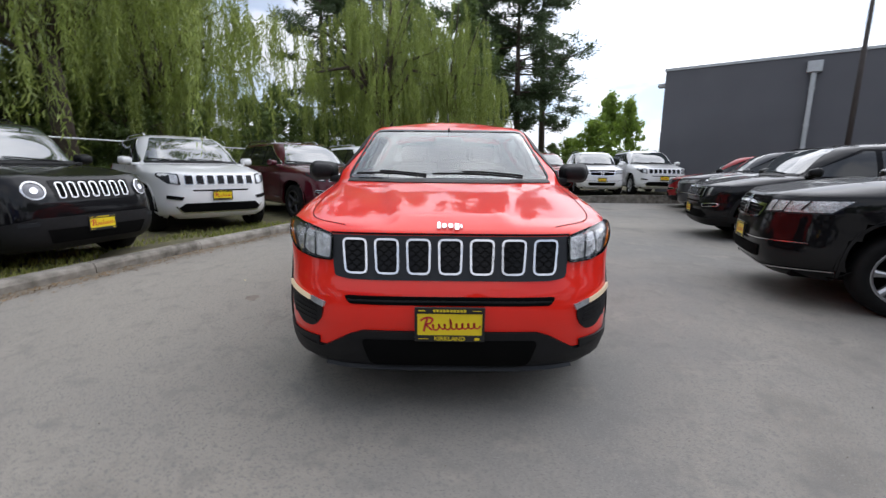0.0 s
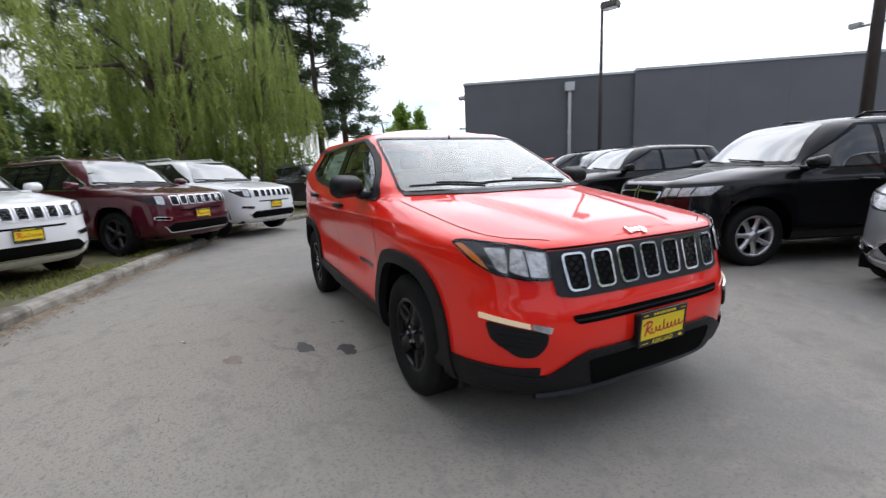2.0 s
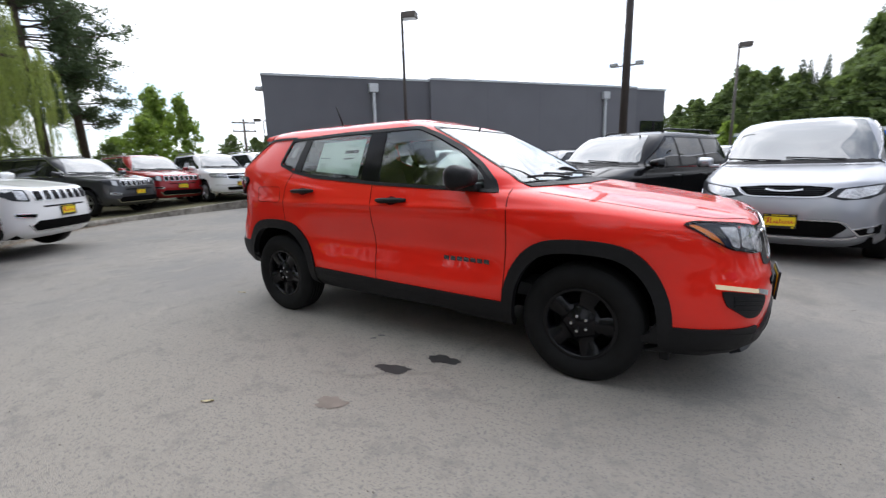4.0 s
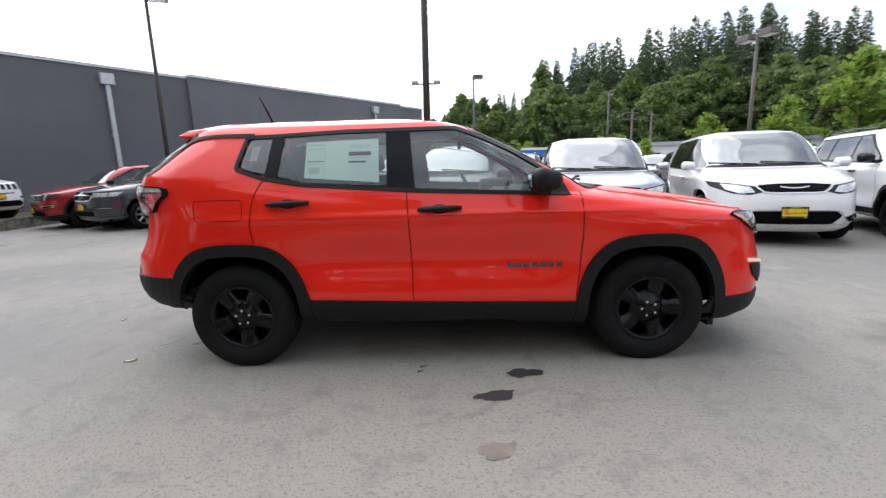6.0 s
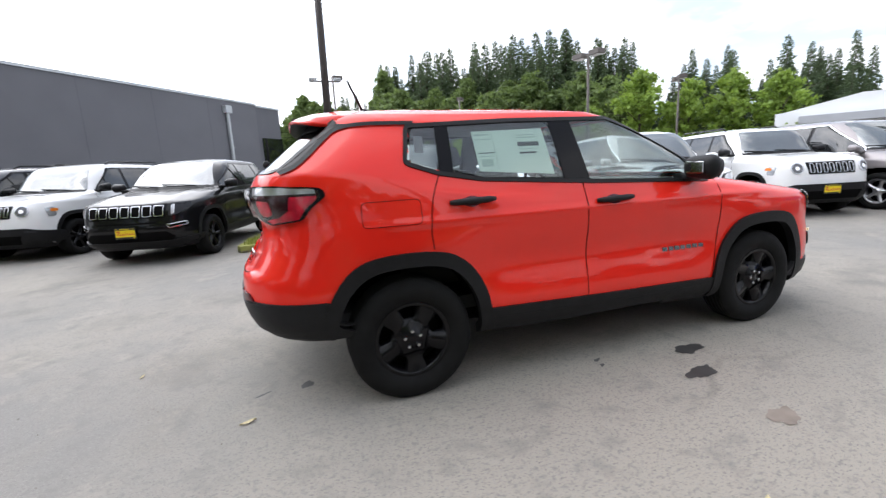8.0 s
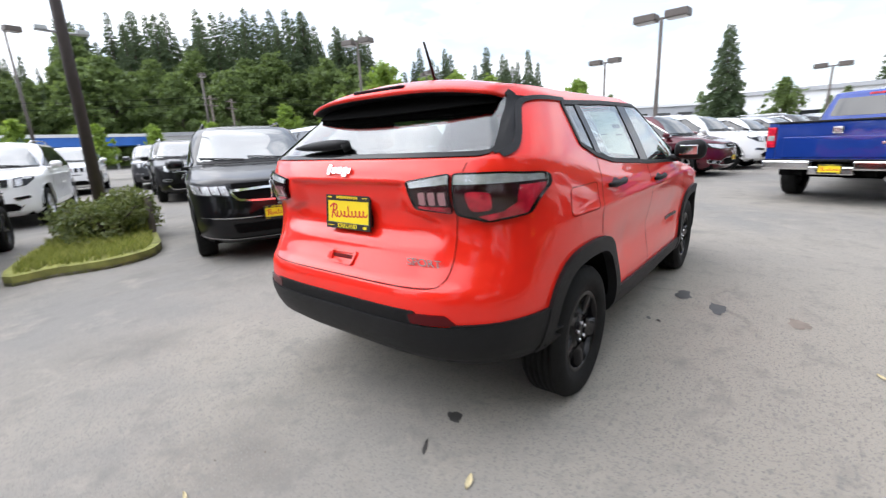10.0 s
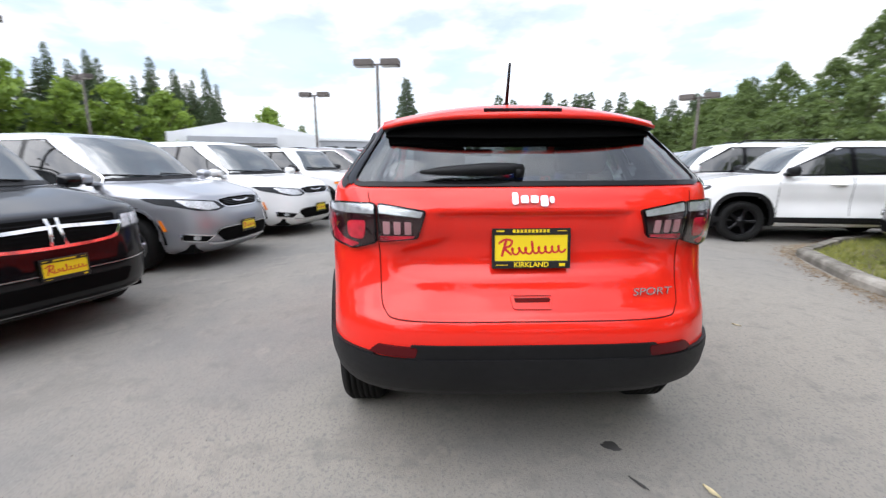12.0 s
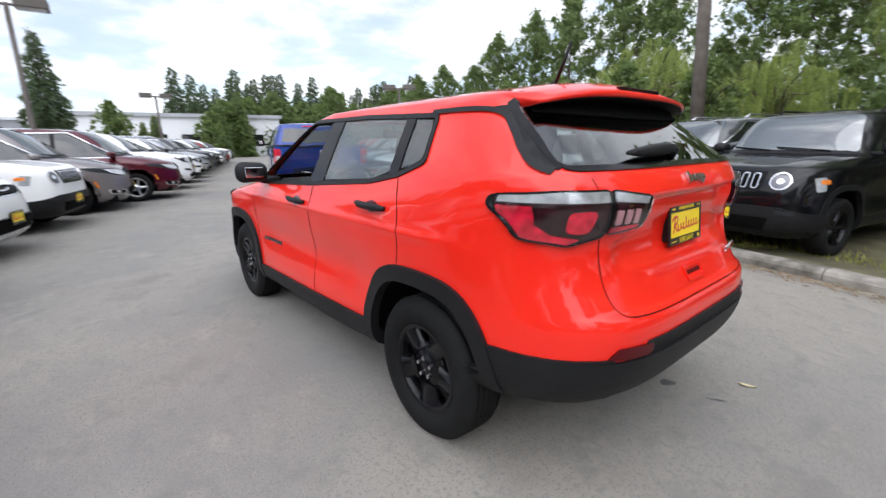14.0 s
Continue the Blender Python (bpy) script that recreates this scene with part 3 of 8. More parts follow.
def rim_mesh(rim, w, spokes, material, deep=0.03, width=0.062, hub=0.075):
    """A rim with spokes: a barrel, an outer lip, a hub and ribs between them. The outside is at -y."""
    h = w / 2
    V, F = lathe([(rim + 0.004, -h * 0.80), (rim - 0.012, -h * 0.84), (rim - 0.022, -h * 0.72), (rim - 0.035, -h * 0.1), (rim - 0.03, h * 0.5)], 48)
    bm = bmesh.new()
    bm.from_mesh(mesh("tmp", V, F, material))
    V, F = lathe([(0.001, -h * 0.66 - 0.004), (hub * 0.45, -h * 0.66 - 0.004), (hub * 0.5, -h * 0.62), (hub, -h * 0.60), (hub * 1.15, -h * 0.5), (hub * 1.15, -h * 0.3)], 30)
    bm.from_mesh(mesh("tmp", V, F, material))
    for k in range(spokes):
        a = 2 * math.pi * k / spokes + math.pi / 2
        ca, sa = math.cos(a), math.sin(a)
        sec = []
        for r, wd, y in ((hub * 0.8, width * 1.25, -h * 0.60), (rim * 0.55, width * 0.82, -h * 0.62 - deep * 0.2), (rim - 0.02, width * 1.15, -h * 0.74)):
            ring = [(r, -wd / 2, y + 0.03), (r, -wd / 2 + 0.012, y - 0.004), (r, wd / 2 - 0.012, y - 0.004), (r, wd / 2, y + 0.03)]
            sec.append([bm.verts.new((x * ca - t * sa, yy, x * sa + t * ca)) for x, t, yy in ring])
        for s, t in zip(sec, sec[1:]):
            for i in range(3):
                bm.faces.new((s[i], s[i + 1], t[i + 1], t[i]))
    bmesh.ops.recalc_face_normals(bm, faces=bm.faces[:])
    me = bpy.data.meshes.new("rim")
    bm.to_mesh(me); bm.free()
    me.materials.append(material)
    me.polygons.foreach_set("use_smooth", [True] * len(me.polygons))
    return me


def nut_mesh(material):
    V, F = lathe([(0.0005, -0.018), (0.009, -0.016), (0.0105, -0.010), (0.0105, 0.010)], 6)
    return mesh("lug_nut", V, F, material, smooth=False)


def disc_mesh(r, y):
    V, F = lathe([(0.001, y), (r, y), (r, y + 0.02)], 32)
    return mesh("brake_disc", V, F, DARK)


def add_wheels(car, axles, track, r, w, rim, spokes, rim_mat, nuts=None, rim_label="", spoke=0.062, hub=0.075):
    ty, ri, br = tyre_mesh(r, w, rim, nuts is not None), rim_mesh(rim, w, spokes, rim_mat, 0.03, spoke, hub), disc_mesh(rim - 0.03, 0.0)
    nm = nut_mesh(nuts) if nuts else None
    for x in axles:
        for side in (-1, 1):
            m = pose(x, side * track, r - 0.006, 0, (17 if x > 0 else -40) * 1.0, 0 if side < 0 else 180)
            wheel = put("wheel", ty, car, "", m)
            put("rim", ri, wheel, rim_label)
            put("brake_disc", br, wheel)
            for k in range(5 if nm else 0):
                a = 2 * math.pi * (k + 0.5) / 5 + math.pi / 2
                put("lug_nut", nm, wheel, "", pose(0.046 * math.cos(a), -w * 0.31 - 0.004, 0.046 * math.sin(a)))


def bars(spans, z0, z1, y, material, slant=0.0):
    """Writing drawn as plain bars on a plate that faces -y: spans of x."""
    V, F = [], []
    for a, b, lo, hi in spans:
        k = len(V)
        V += [(a + slant * lo, y, z0 + (z1 - z0) * lo), (b + slant * lo, y, z0 + (z1 - z0) * lo), (b + slant * hi, y, z0 + (z1 - z0) * hi), (a + slant * hi, y, z0 + (z1 - z0) * hi)]
        F.append((k, k + 1, k + 2, k + 3))
    return mesh("lettering", V, F, material, smooth=False)


def script_mesh():
    """A flowing red script drawn as plain strokes, on a card that faces -y."""
    t = np.linspace(0, 1, 140)
    tall = 0.012 * np.exp(-((t - 0.20) / 0.02) ** 2) + 0.026 * np.exp(-((t - 0.42) / 0.024) ** 2)
    run = np.stack([-0.082 + 0.212 * t + 0.0075 * np.cos(2 * math.pi * 8 * t), -0.014 + 0.0135 * np.sin(2 * math.pi * 8 * t) + tall + 0.010 * t], 1)
    stem = smoothed([(-0.100, 0.034), (-0.108, 0.005), (-0.118, -0.034)], False, 5)
    bowl = smoothed([(-0.132, 0.018), (-0.105, 0.034), (-0.078, 0.028), (-0.086, 0.008), (-0.106, 0.000), (-0.092, -0.016), (-0.078, -0.028)], False, 5)
    V, F = [], []
    for q, w in ((run, 0.0075), (stem, 0.0100), (bowl, 0.0090)):
        d = np.gradient(q, axis=0)
        nrm = np.stack([-d[:, 1], d[:, 0]], 1)
        nrm /= np.maximum(np.linalg.norm(nrm, axis=1, keepdims=True), 1e-9)
        k, m = len(V), len(q)
        V += [(x, -0.0028, z) for x, z in q + nrm * w / 2] + [(x, -0.0028, z) for x, z in q - nrm * w / 2]
        F += [(k + i, k + i + 1, k + m + i + 1, k + m + i) for i in range(m - 1)]
    return mesh("lettering", V, F, PLATER, smooth=False)


PLATE_CACHE = {}


def add_plate(car, m, words=False):
    """A yellow dealer card in a black frame, 0.315 x 0.165, that faces the way m turns -y."""
    if not PLATE_CACHE:
        a = join_bm(box_bm(-0.158, 0.158, -0.006, 0.006, 0.052, 0.083, 0.003), box_bm(-0.158, 0.158, -0.006, 0.006, -0.083, -0.052, 0.003),
                    box_bm(-0.158, -0.146, -0.0055, 0.0055, -0.07, 0.07, 0.002), box_bm(0.146, 0.158, -0.0055, 0.0055, -0.07, 0.07, 0.002))
        fr = bpy.data.meshes.new("plate_frame"); a.to_mesh(fr); a.free(); fr.materials.append(PLATEK)
        c = box_bm(-0.150, 0.150, -0.002, 0.008, -0.066, 0.066, 0.001)
        cd = bpy.data.meshes.new("plate_card"); c.to_mesh(cd); c.free(); cd.materials.append(PLATEY)
        PLATE_CACHE["w"] = script_mesh()
        top = [(-0.075 + i * 0.0152, -0.075 + i * 0.0152 + 0.0105, 0.1, 0.9) for i in range(10)]
        PLATE_CACHE["t"] = bars(top + [(-0.142, -0.11, 0.3, 0.7), (0.105, 0.142, 0.4, 0.6)], 0.060, 0.076, -0.0068, PLATEY)
        PLATE_CACHE["b"] = bars([(-0.142, -0.095, 0.4, 0.6), (0.112, 0.136, 0.1, 0.9)], -0.076, -0.060, -0.0068, PLATEY)
        PLATE_CACHE["f"], PLATE_CACHE["c"] = fr, cd
        cu = bpy.data.curves.new("frame_word", "FONT")
        cu.body, cu.size, cu.align_x, cu.align_y = "KIRKLAND", 0.029, "CENTER", "CENTER"
        cu.offset = 0.0006
        cu.materials.append(PLATEY)
        PLATE_CACHE["k"] = cu
    card = put("plate_card", PLATE_CACHE["c"], car, "yellow dealer card with red script", m)
    put("plate_frame", PLATE_CACHE["f"], card)
    for nm, key in (("lettering", "w"), ("frame_lettering", "t"), ("frame_lettering", "b")):
        tagged(put(nm, PLATE_CACHE[key], card), kind="stuff")
    if words:
        put("frame_word", PLATE_CACHE["k"], card, "", pose(0, -0.0072, -0.0675, 90, 0, 0))


def seat_bm(y, x=0.0, z=0.55, back=0.62):
    """A car seat with cushion, reclined back and head rest, facing +x."""
    a = box_bm(x - 0.26, x + 0.26, y - 0.25, y + 0.25, z - 0.12, z + 0.04, 0.05)
    b = box_bm(-0.07, 0.07, y - 0.24, y + 0.24, 0.0, back, 0.05)
    c = box_bm(-0.05, 0.05, y - 0.13, y + 0.13, back + 0.04, back + 0.20, 0.04)
    for q in (b, c):
        bmesh.ops.transform(q, matrix=pose(x - 0.27, 0, z, 0, -17, 0), verts=q.verts)
    return join_bm(a, b, c)


def cabin(car, spec, lining=True):
    """Seats, dashboard and steering wheel seen through the glass."""
    xc, zb = spec["cowl"], spec["zbelt"]
    for x in (xc - 1.02, xc - 1.92):
        for y in (-0.36, 0.36):
            part("seat", seat_bm(y, x, 0.62 if x > xc - 1.5 else 0.66), SEATF, car, smooth=True)
    part("dashboard", join_bm(box_bm(xc - 0.55, xc + 0.02, -0.70, 0.70, zb - 0.35, zb - 0.03, 0.06), box_bm(xc - 0.60, xc - 0.35, 0.16, 0.56, zb - 0.1, zb + 0.035, 0.04)), CABIN, car, smooth=True)
    ring = [(0, 0.185 * math.cos(t), 0.185 * math.sin(t)) for t in np.linspace(0, 2 * math.pi, 33)]
    w = join_bm(tube_bm(ring, 0.016, 8, False), box_bm(-0.02, 0.02, -0.06, 0.06, -0.05, 0.05, 0.02), box_bm(-0.008, 0.008, -0.18, 0.18, -0.02, 0.02, 0.004), box_bm(-0.008, 0.008, -0.02, 0.02, -0.18, 0, 0.004))
    part("steering_wheel", w, CABIN, car, smooth=True, m=pose(xc - 0.68, 0.36, zb - 0.10, 0, -24, 0))
    part("rear_view_mirror", join_bm(box_bm(-0.015, 0.015, -0.12, 0.12, -0.03, 0.03, 0.012), tube_bm([(0.02, 0, 0.02), (0.08, 0, 0.10)], 0.008)), CABIN, car, smooth=True, m=pose(spec["xtop"] + 0.02, 0, spec["roof"] - 0.17))
    part("cabin_floor", box_bm(spec["xr"] + 0.25, xc + 0.05, -0.74, 0.74, 0.42, 0.50), CABIN, car)


def arch_poly(cx, cz, up, half, low=0.0):
    """A wheel opening's outline: flat-topped, bowed sides."""
    s = [(-half, low), (-half * 0.93, up * 0.42), (-half * 0.70, up * 0.82), (-half * 0.34, up), (half * 0.34, up), (half * 0.70, up * 0.82), (half * 0.93, up * 0.42), (half, low)]
    c = smoothed(s, closed=False, k=4)
    return c + (cx, cz)


def mirror_part(car, shell, x, y, z, side, material, cap=None):
    """A door mirror: housing with a glass, on a short arm."""
    bm = box_bm(-0.085, 0.09, -0.112, 0.112, -0.075, 0.078, 0.060, 4)
    for v in bm.verts:
        if v.co.x > 0:
            v.co.y *= 0.80; v.co.z *= 0.76
        if v.co.y * side < 0:
            v.co.z *= 0.92
    bmesh.ops.transform(bm, matrix=pose(x, side * y, z, 0, 0, -side * 8), verts=bm.verts)
    house = part("door_mirror", bm, cap or material, car, smooth=True)
    part("mirror_arm", box_bm(x - 0.05, x + 0.06, min(side * (y - 0.20), side * (y - 0.06)), max(side * (y - 0.20), side * (y - 0.06)), z - 0.085, z - 0.035, 0.015), material, house, smooth=True)
    part("mirror_glass", box_bm(x - 0.089, x - 0.083, side * y - 0.062, side * y + 0.062, z - 0.034, z + 0.038, 0.003), CHROME, house, m=None)


def handle_bm(x0, x1, z, y, side):
    """A pull handle bowed off the door."""
    pts = [(x0 + (x1 - x0) * t, side * (y + 0.028 * math.sin(math.pi * min(max(t, 0.04), 0.96)) ** 0.5), z + 0.006 * t) for t in np.linspace(0, 1, 9)]
    return tube_bm(pts, [0.011, 0.016, 0.018, 0.018, 0.018, 0.018, 0.018, 0.016, 0.011], 8)


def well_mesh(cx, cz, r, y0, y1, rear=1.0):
    """The hollow above a wheel: a near-black sheet with its shade in the colour."""
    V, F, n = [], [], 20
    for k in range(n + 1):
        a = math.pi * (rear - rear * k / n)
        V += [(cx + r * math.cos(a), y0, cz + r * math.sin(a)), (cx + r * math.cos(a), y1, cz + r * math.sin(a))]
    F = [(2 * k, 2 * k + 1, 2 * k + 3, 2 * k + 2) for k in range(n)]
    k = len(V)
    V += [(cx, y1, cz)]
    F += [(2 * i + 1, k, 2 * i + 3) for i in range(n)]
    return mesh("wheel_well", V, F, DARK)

# ---------------------------------------------------------------- the red compact SUV in the middle of the lane
HERO_ROWS = [
    (0.21, 2.02, 0.26, 0.80, 0.38, -1.98), (0.25, 2.11, 0.30, 0.865, 0.42, -2.08), (0.31, 2.17, 0.36, 0.893, 0.48, -2.13),
    (0.42, 2.19, 0.46, 0.903, 0.56, -2.15), (0.52, 2.20, 0.55, 0.900, 0.64, -2.15), (0.62, 2.19, 0.66, 0.895, 0.72, -2.145),
    (0.70, 2.165, 0.76, 0.897, 0.78, -2.115), (0.79, 2.14, 0.86, 0.906, 0.86, -2.07), (0.865, 2.12, 0.94, 0.911, 0.95, -2.045),
    (0.905, 2.10, 0.985, 0.906, 1.03, -2.045), (0.935, 2.03, 1.02, 0.897, 1.10, -2.07), (0.965, 1.88, 1.045, 0.889, 1.16, -2.075),
    (1.015, 1.58, 1.07, 0.881, 1.205, -2.06), (1.06, 1.28, 1.09, 0.874, 1.24, -2.04), (1.095, 1.06, 1.11, 0.867, 1.265, -2.02),
    (1.13, 0.94, 1.14, 0.855, 1.29, -1.985), (1.22, 0.78, 1.225, 0.818, 1.345, -1.915), (1.33, 0.58, 1.33, 0.768, 1.41, -1.835),
    (1.44, 0.37, 1.43, 0.716, 1.475, -1.750), (1.51, 0.22, 1.500, 0.678, 1.53, -1.695), (1.552, 0.09, 1.55, 0.632, 1.56, -1.66)]


def hood_swell(V):
    """The raised middle of the bonnet between two creases."""
    x, y = V[:, 0], np.abs(V[:, 1])
    k = np.clip((x - 0.95) / 0.25, 0, 1) * np.clip((2.08 - x) / 0.12, 0, 1) * np.clip((V[:, 2] - 0.90) / 0.03, 0, 1)
    edge = 0.34 + 0.10 * np.clip((1.6 - x) / 0.6, -1, 1)
    V[:, 2] += k * 0.022 * np.clip((edge + 0.05 - y) / 0.07, 0, 1)
    return V


def body_form(V):
    """Bonnet, hollowed doors, flared wings, shoulder line and the recess round the rear plate."""
    V = hood_swell(V)
    x, y, z = V[:, 0].copy(), V[:, 1].copy(), V[:, 2].copy()
    ay = np.abs(y)
    side = np.clip((ay - 0.70) / 0.10, 0, 1)
    hollow = 0.020 * np.exp(-((z - 0.69) / 0.12) ** 2) * np.clip((0.95 - np.abs(x + 0.05)) / 0.30, 0, 1)
    flare = sum(np.exp(-((x - c) / 0.40) ** 2) for c in (1.305, -1.305)) * 0.016 * np.exp(-((z - 0.72) / 0.15) ** 2)
    shoulder = 0.007 * np.exp(-((z - 0.975) / 0.022) ** 2) * np.clip((1.6 - np.abs(x)) / 0.3, 0, 1)
    V[:, 1] += np.sign(y) * side * (flare + shoulder - hollow)
    edge = 0.40 + 0.15 * np.clip((1.05 - z) / 0.05, 0, 1)
    dent = 0.032 * np.clip((1.170 - z) / 0.016, 0, 1) * np.clip((z - 0.895) / 0.05, 0, 1) * np.clip((edge - ay) / 0.05, 0, 1)
    shelf = 0.016 * np.clip((0.772 - z) / 0.022, 0, 1) * np.clip((z - 0.50) / 0.15, 0, 1) * np.clip((0.72 - ay) / 0.12, 0, 1)
    V[:, 0] += np.where(x < -1.7, dent - shelf, 0.0)
    return V


def both(poly):
    """The outline as it stands for the left and for the right half of a front or rear view."""
    return (("l", np.array(poly, float)), ("r", mirrored(poly)))


def build_hero():
    sh = Shell(HERO_ROWS, n=160, sub=6, top=0.085, tweak=body_form, screen=1.08, tail=0.22, nose=0.07)
    car = thing("compact_suv", "bright red compact SUV with black plastic cladding and black steel wheels", "car")
    HX, HZ = 1.305, 0.337
    glass_q = rounded([(-1.245, 1.29), (-1.205, 1.465), (-1.05, 1.478), (-1.075, 1.245)], 0.03)
    glass_r = rounded([(-1.02, 1.238), (-0.985, 1.483), (-0.335, 1.497), (-0.325, 1.158), (-0.85, 1.19)], 0.025)
    glass_f = rounded([(-0.185, 1.50), (0.10, 1.488), (0.262, 1.426), (0.452, 1.333), (0.622, 1.222), (0.69, 1.15), (0.70, 1.092), (-0.15, 1.135)], 0.025)
    surround = rounded([(-1.285, 1.275), (-1.235, 1.49), (-0.6, 1.512), (0.11, 1.513), (0.28, 1.447), (0.474, 1.352), (0.65, 1.240), (0.765, 1.142), (0.80, 1.066), (-0.15, 1.112), (-0.85, 1.165), (-1.1, 1.21)], 0.03)
    pillar_b = [(-0.325, 1.15), (-0.335, 1.505), (-0.185, 1.508), (-0.15, 1.13)]
    pillar_c = [(-1.09, 1.225), (-1.06, 1.49), (-0.985, 1.495), (-1.01, 1.215)]
    pillar_a = [(0.622, 1.222), (0.65, 1.236), (0.765, 1.140), (0.80, 1.068), (0.70, 1.088), (0.69, 1.15)]
    screen = rounded([(-0.735, 1.110), (0.735, 1.110), (0.625, 1.512), (-0.625, 1.512)], 0.05)
    rear = rounded([(-0.735, 1.270), (0.735, 1.270), (0.632, 1.525), (-0.632, 1.525)], 0.05)
    arches = [arch_poly(x, HZ, 0.405, 0.405, -0.08) for x in (HX, -HX)]
    close = [np.vstack([a, (a[-1][0], 0.0), (a[0][0], 0.0)]) for a in arches]
    holes = []
    for v in "RL":
        holes += [(v, shrink(g, -0.016), -9, 9) for g in (glass_q, glass_r, glass_f)] + [(v, shrink(c, -0.026), -9, 9) for c in close]
    holes += [("F", shrink(screen, 0.012), 0.0, 1.1), ("B", rear, -2.2, -1.2)]
    skin = sh.skin("body", holes, RED)
    skin.materials.append(CLAD)
    skin.polygons.foreach_set("material_index", [1 if q.center.z < 0.37 else 0 for q in skin.polygons])
    put("body", skin, car)
    # lining behind the skin, so that the cabin is dark trim and a pale roof
    inner = [(a, b - 0.05, c, d - 0.045, e, f + 0.05) for a, b, c, d, e, f in HERO_ROWS[9:]]
    lin = Shell(inner, n=80, sub=4, top=0.05, screen=1.08)
    lholes = [(v, shrink(g, -0.012), -9, 9) for v in "RL" for g in (glass_q, glass_r, glass_f)] + [("F", shrink(screen, -0.012), -0.1, 2.2), ("B", shrink(rear, 0.004), -2.2, -1.2)]
    me = lin.skin("cabin_lining", lholes + [("R", [(0.9, 0.5), (3, 0.5), (3, 1.3), (0.9, 1.12)], -9, 9), ("L", [(0.9, 0.5), (3, 0.5), (3, 1.3), (0.9, 1.12)], -9, 9)], CABIN)
    me.materials.append(CABINL)
    me.polygons.foreach_set("material_index", [1 if p.center.z > 1.50 else 0 for p in me.polygons])
    put("cabin_lining", me, car)
    cabin(car, {"cowl": 0.92, "zbelt": 1.12, "xtop": 0.12, "roof": 1.60, "xr": -2.1})
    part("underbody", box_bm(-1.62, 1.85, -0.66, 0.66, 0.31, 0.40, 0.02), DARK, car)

    for v, s in (("R", -1), ("L", 1)):
        put("quarter_window", sh.panel("quarter_window", glass_q, v, PRIVACY, 0.0, 0.004), car)
        put("rear_door_window", sh.panel("rear_door_window", glass_r, v, GLASS, 0.0, 0.004), car)
        if v == "R":
            put("front_door_window", sh.panel("front_door_window", glass_f, v, GLASS, 0.0, 0.004), car, "clear raised window")
        put("window_surround", sh.ring("window_surround", surround, 0.022, v, CLAD, 0.007, 0.014), car)
        put("front_pillar_trim", sh.panel("front_pillar_trim", pillar_a, v, CLAD, 0.006), car)
        put("centre_pillar_trim", sh.panel("centre_pillar_trim", pillar_b, v, GLOSSBLACK, 0.005), car)
        put("rear_pillar_trim", sh.panel("rear_pillar_trim", pillar_c, v, GLOSSBLACK, 0.005), car)
        put("roof_line_trim", sh.line("roof_line_trim", smoothed([(-1.18, 1.494), (-1.44, 1.494), (-1.585, 1.474), (-1.672, 1.412), (-1.748, 1.342), (-1.82, 1.288), (-1.89, 1.262)], False), v, CLAD, 0.020, 0.008), car)
        edge = [sh.hit("B", s * (0.724 - 0.103 * t), 1.272 + 0.232 * t) for t in np.linspace(0, 1, 9)]
        put("rear_fin", sh.panel("rear_fin", [(-1.52, 1.496), (-1.60, 1.472), (-1.685, 1.410), (-1.76, 1.342), (-1.83, 1.292), (-1.90, 1.268)] + [(p.x, p.z) for p in edge], v, GLOSSBLACK, 0.005, 0.008, 0.025), car, "gloss black fin beside the rear glass")
        for a, x in zip([q.copy() for q in arches], (HX, -HX)):
            outer = arch_poly(x, HZ, 0.478, 0.475, -0.06)
            if x < 0:      # the leg behind the rear wheel ends at the bumper
                for q in (a, outer):
                    q[:, 1] = np.where((q[:, 0] < x) & (q[:, 1] < 0.42), 0.42, q[:, 1])
            put("wheel_arch_cladding", sh.panel("wheel_arch_cladding", np.vstack([outer, a[::-1]]), v, CLAD, 0.020, 0.05, 0.035), car)
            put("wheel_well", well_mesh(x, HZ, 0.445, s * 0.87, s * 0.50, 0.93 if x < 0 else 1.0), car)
        put("bumper_end", sh.panel("bumper_end", [(-1.70, 0.610), (-2.10, 0.614), (-2.12, 0.42), (-1.92, 0.36), (-1.72, 0.30)], v, CLAD, 0.014, 0.03), car)
        put("bumper_end", sh.panel("bumper_end", [(1.72, 0.400), (2.12, 0.400), (2.10, 0.29), (1.74, 0.27)], v, CLAD, 0.012, 0.03), car)
        put("sill_cladding", sh.panel("sill_cladding", [(-0.90, 0.455), (0.0, 0.425), (0.90, 0.405), (0.90, 0.235), (-0.90, 0.265)], v, CLAD, 0.016, 0.04), car)
        seams = [[(0.865, 1.09), (0.868, 0.80), (0.835, 0.41)], [(-0.205, 1.125), (-0.19, 0.8), (-0.185, 0.43)],
                 [(-1.09, 1.225), (-1.15, 1.10), (-1.175, 0.94), (-1.165, 0.83)]]
        for q in seams:
            put("door_gap", sh.line("door_gap", smoothed(q, False), v, SEAM, 0.006), car)
        if v == "R":
            put("fuel_flap_gap", sh.ring("fuel_flap_gap", rounded([(-1.53, 0.97), (-1.22, 0.97), (-1.22, 1.10), (-1.53, 1.10)], 0.03), 0.003, v, SEAM, 0.0015, 0.002), car)
        for x0, x1, z in ((-1.065, -0.80, 1.065), (-0.135, 0.13, 1.01)):
            y = abs(sh.hit(v, (x0 + x1) / 2, z)[1])
            part("door_handle", handle_bm(x0, x1, z, y + 0.002, s), CLAD, car, "black plastic pull handle", smooth=True)
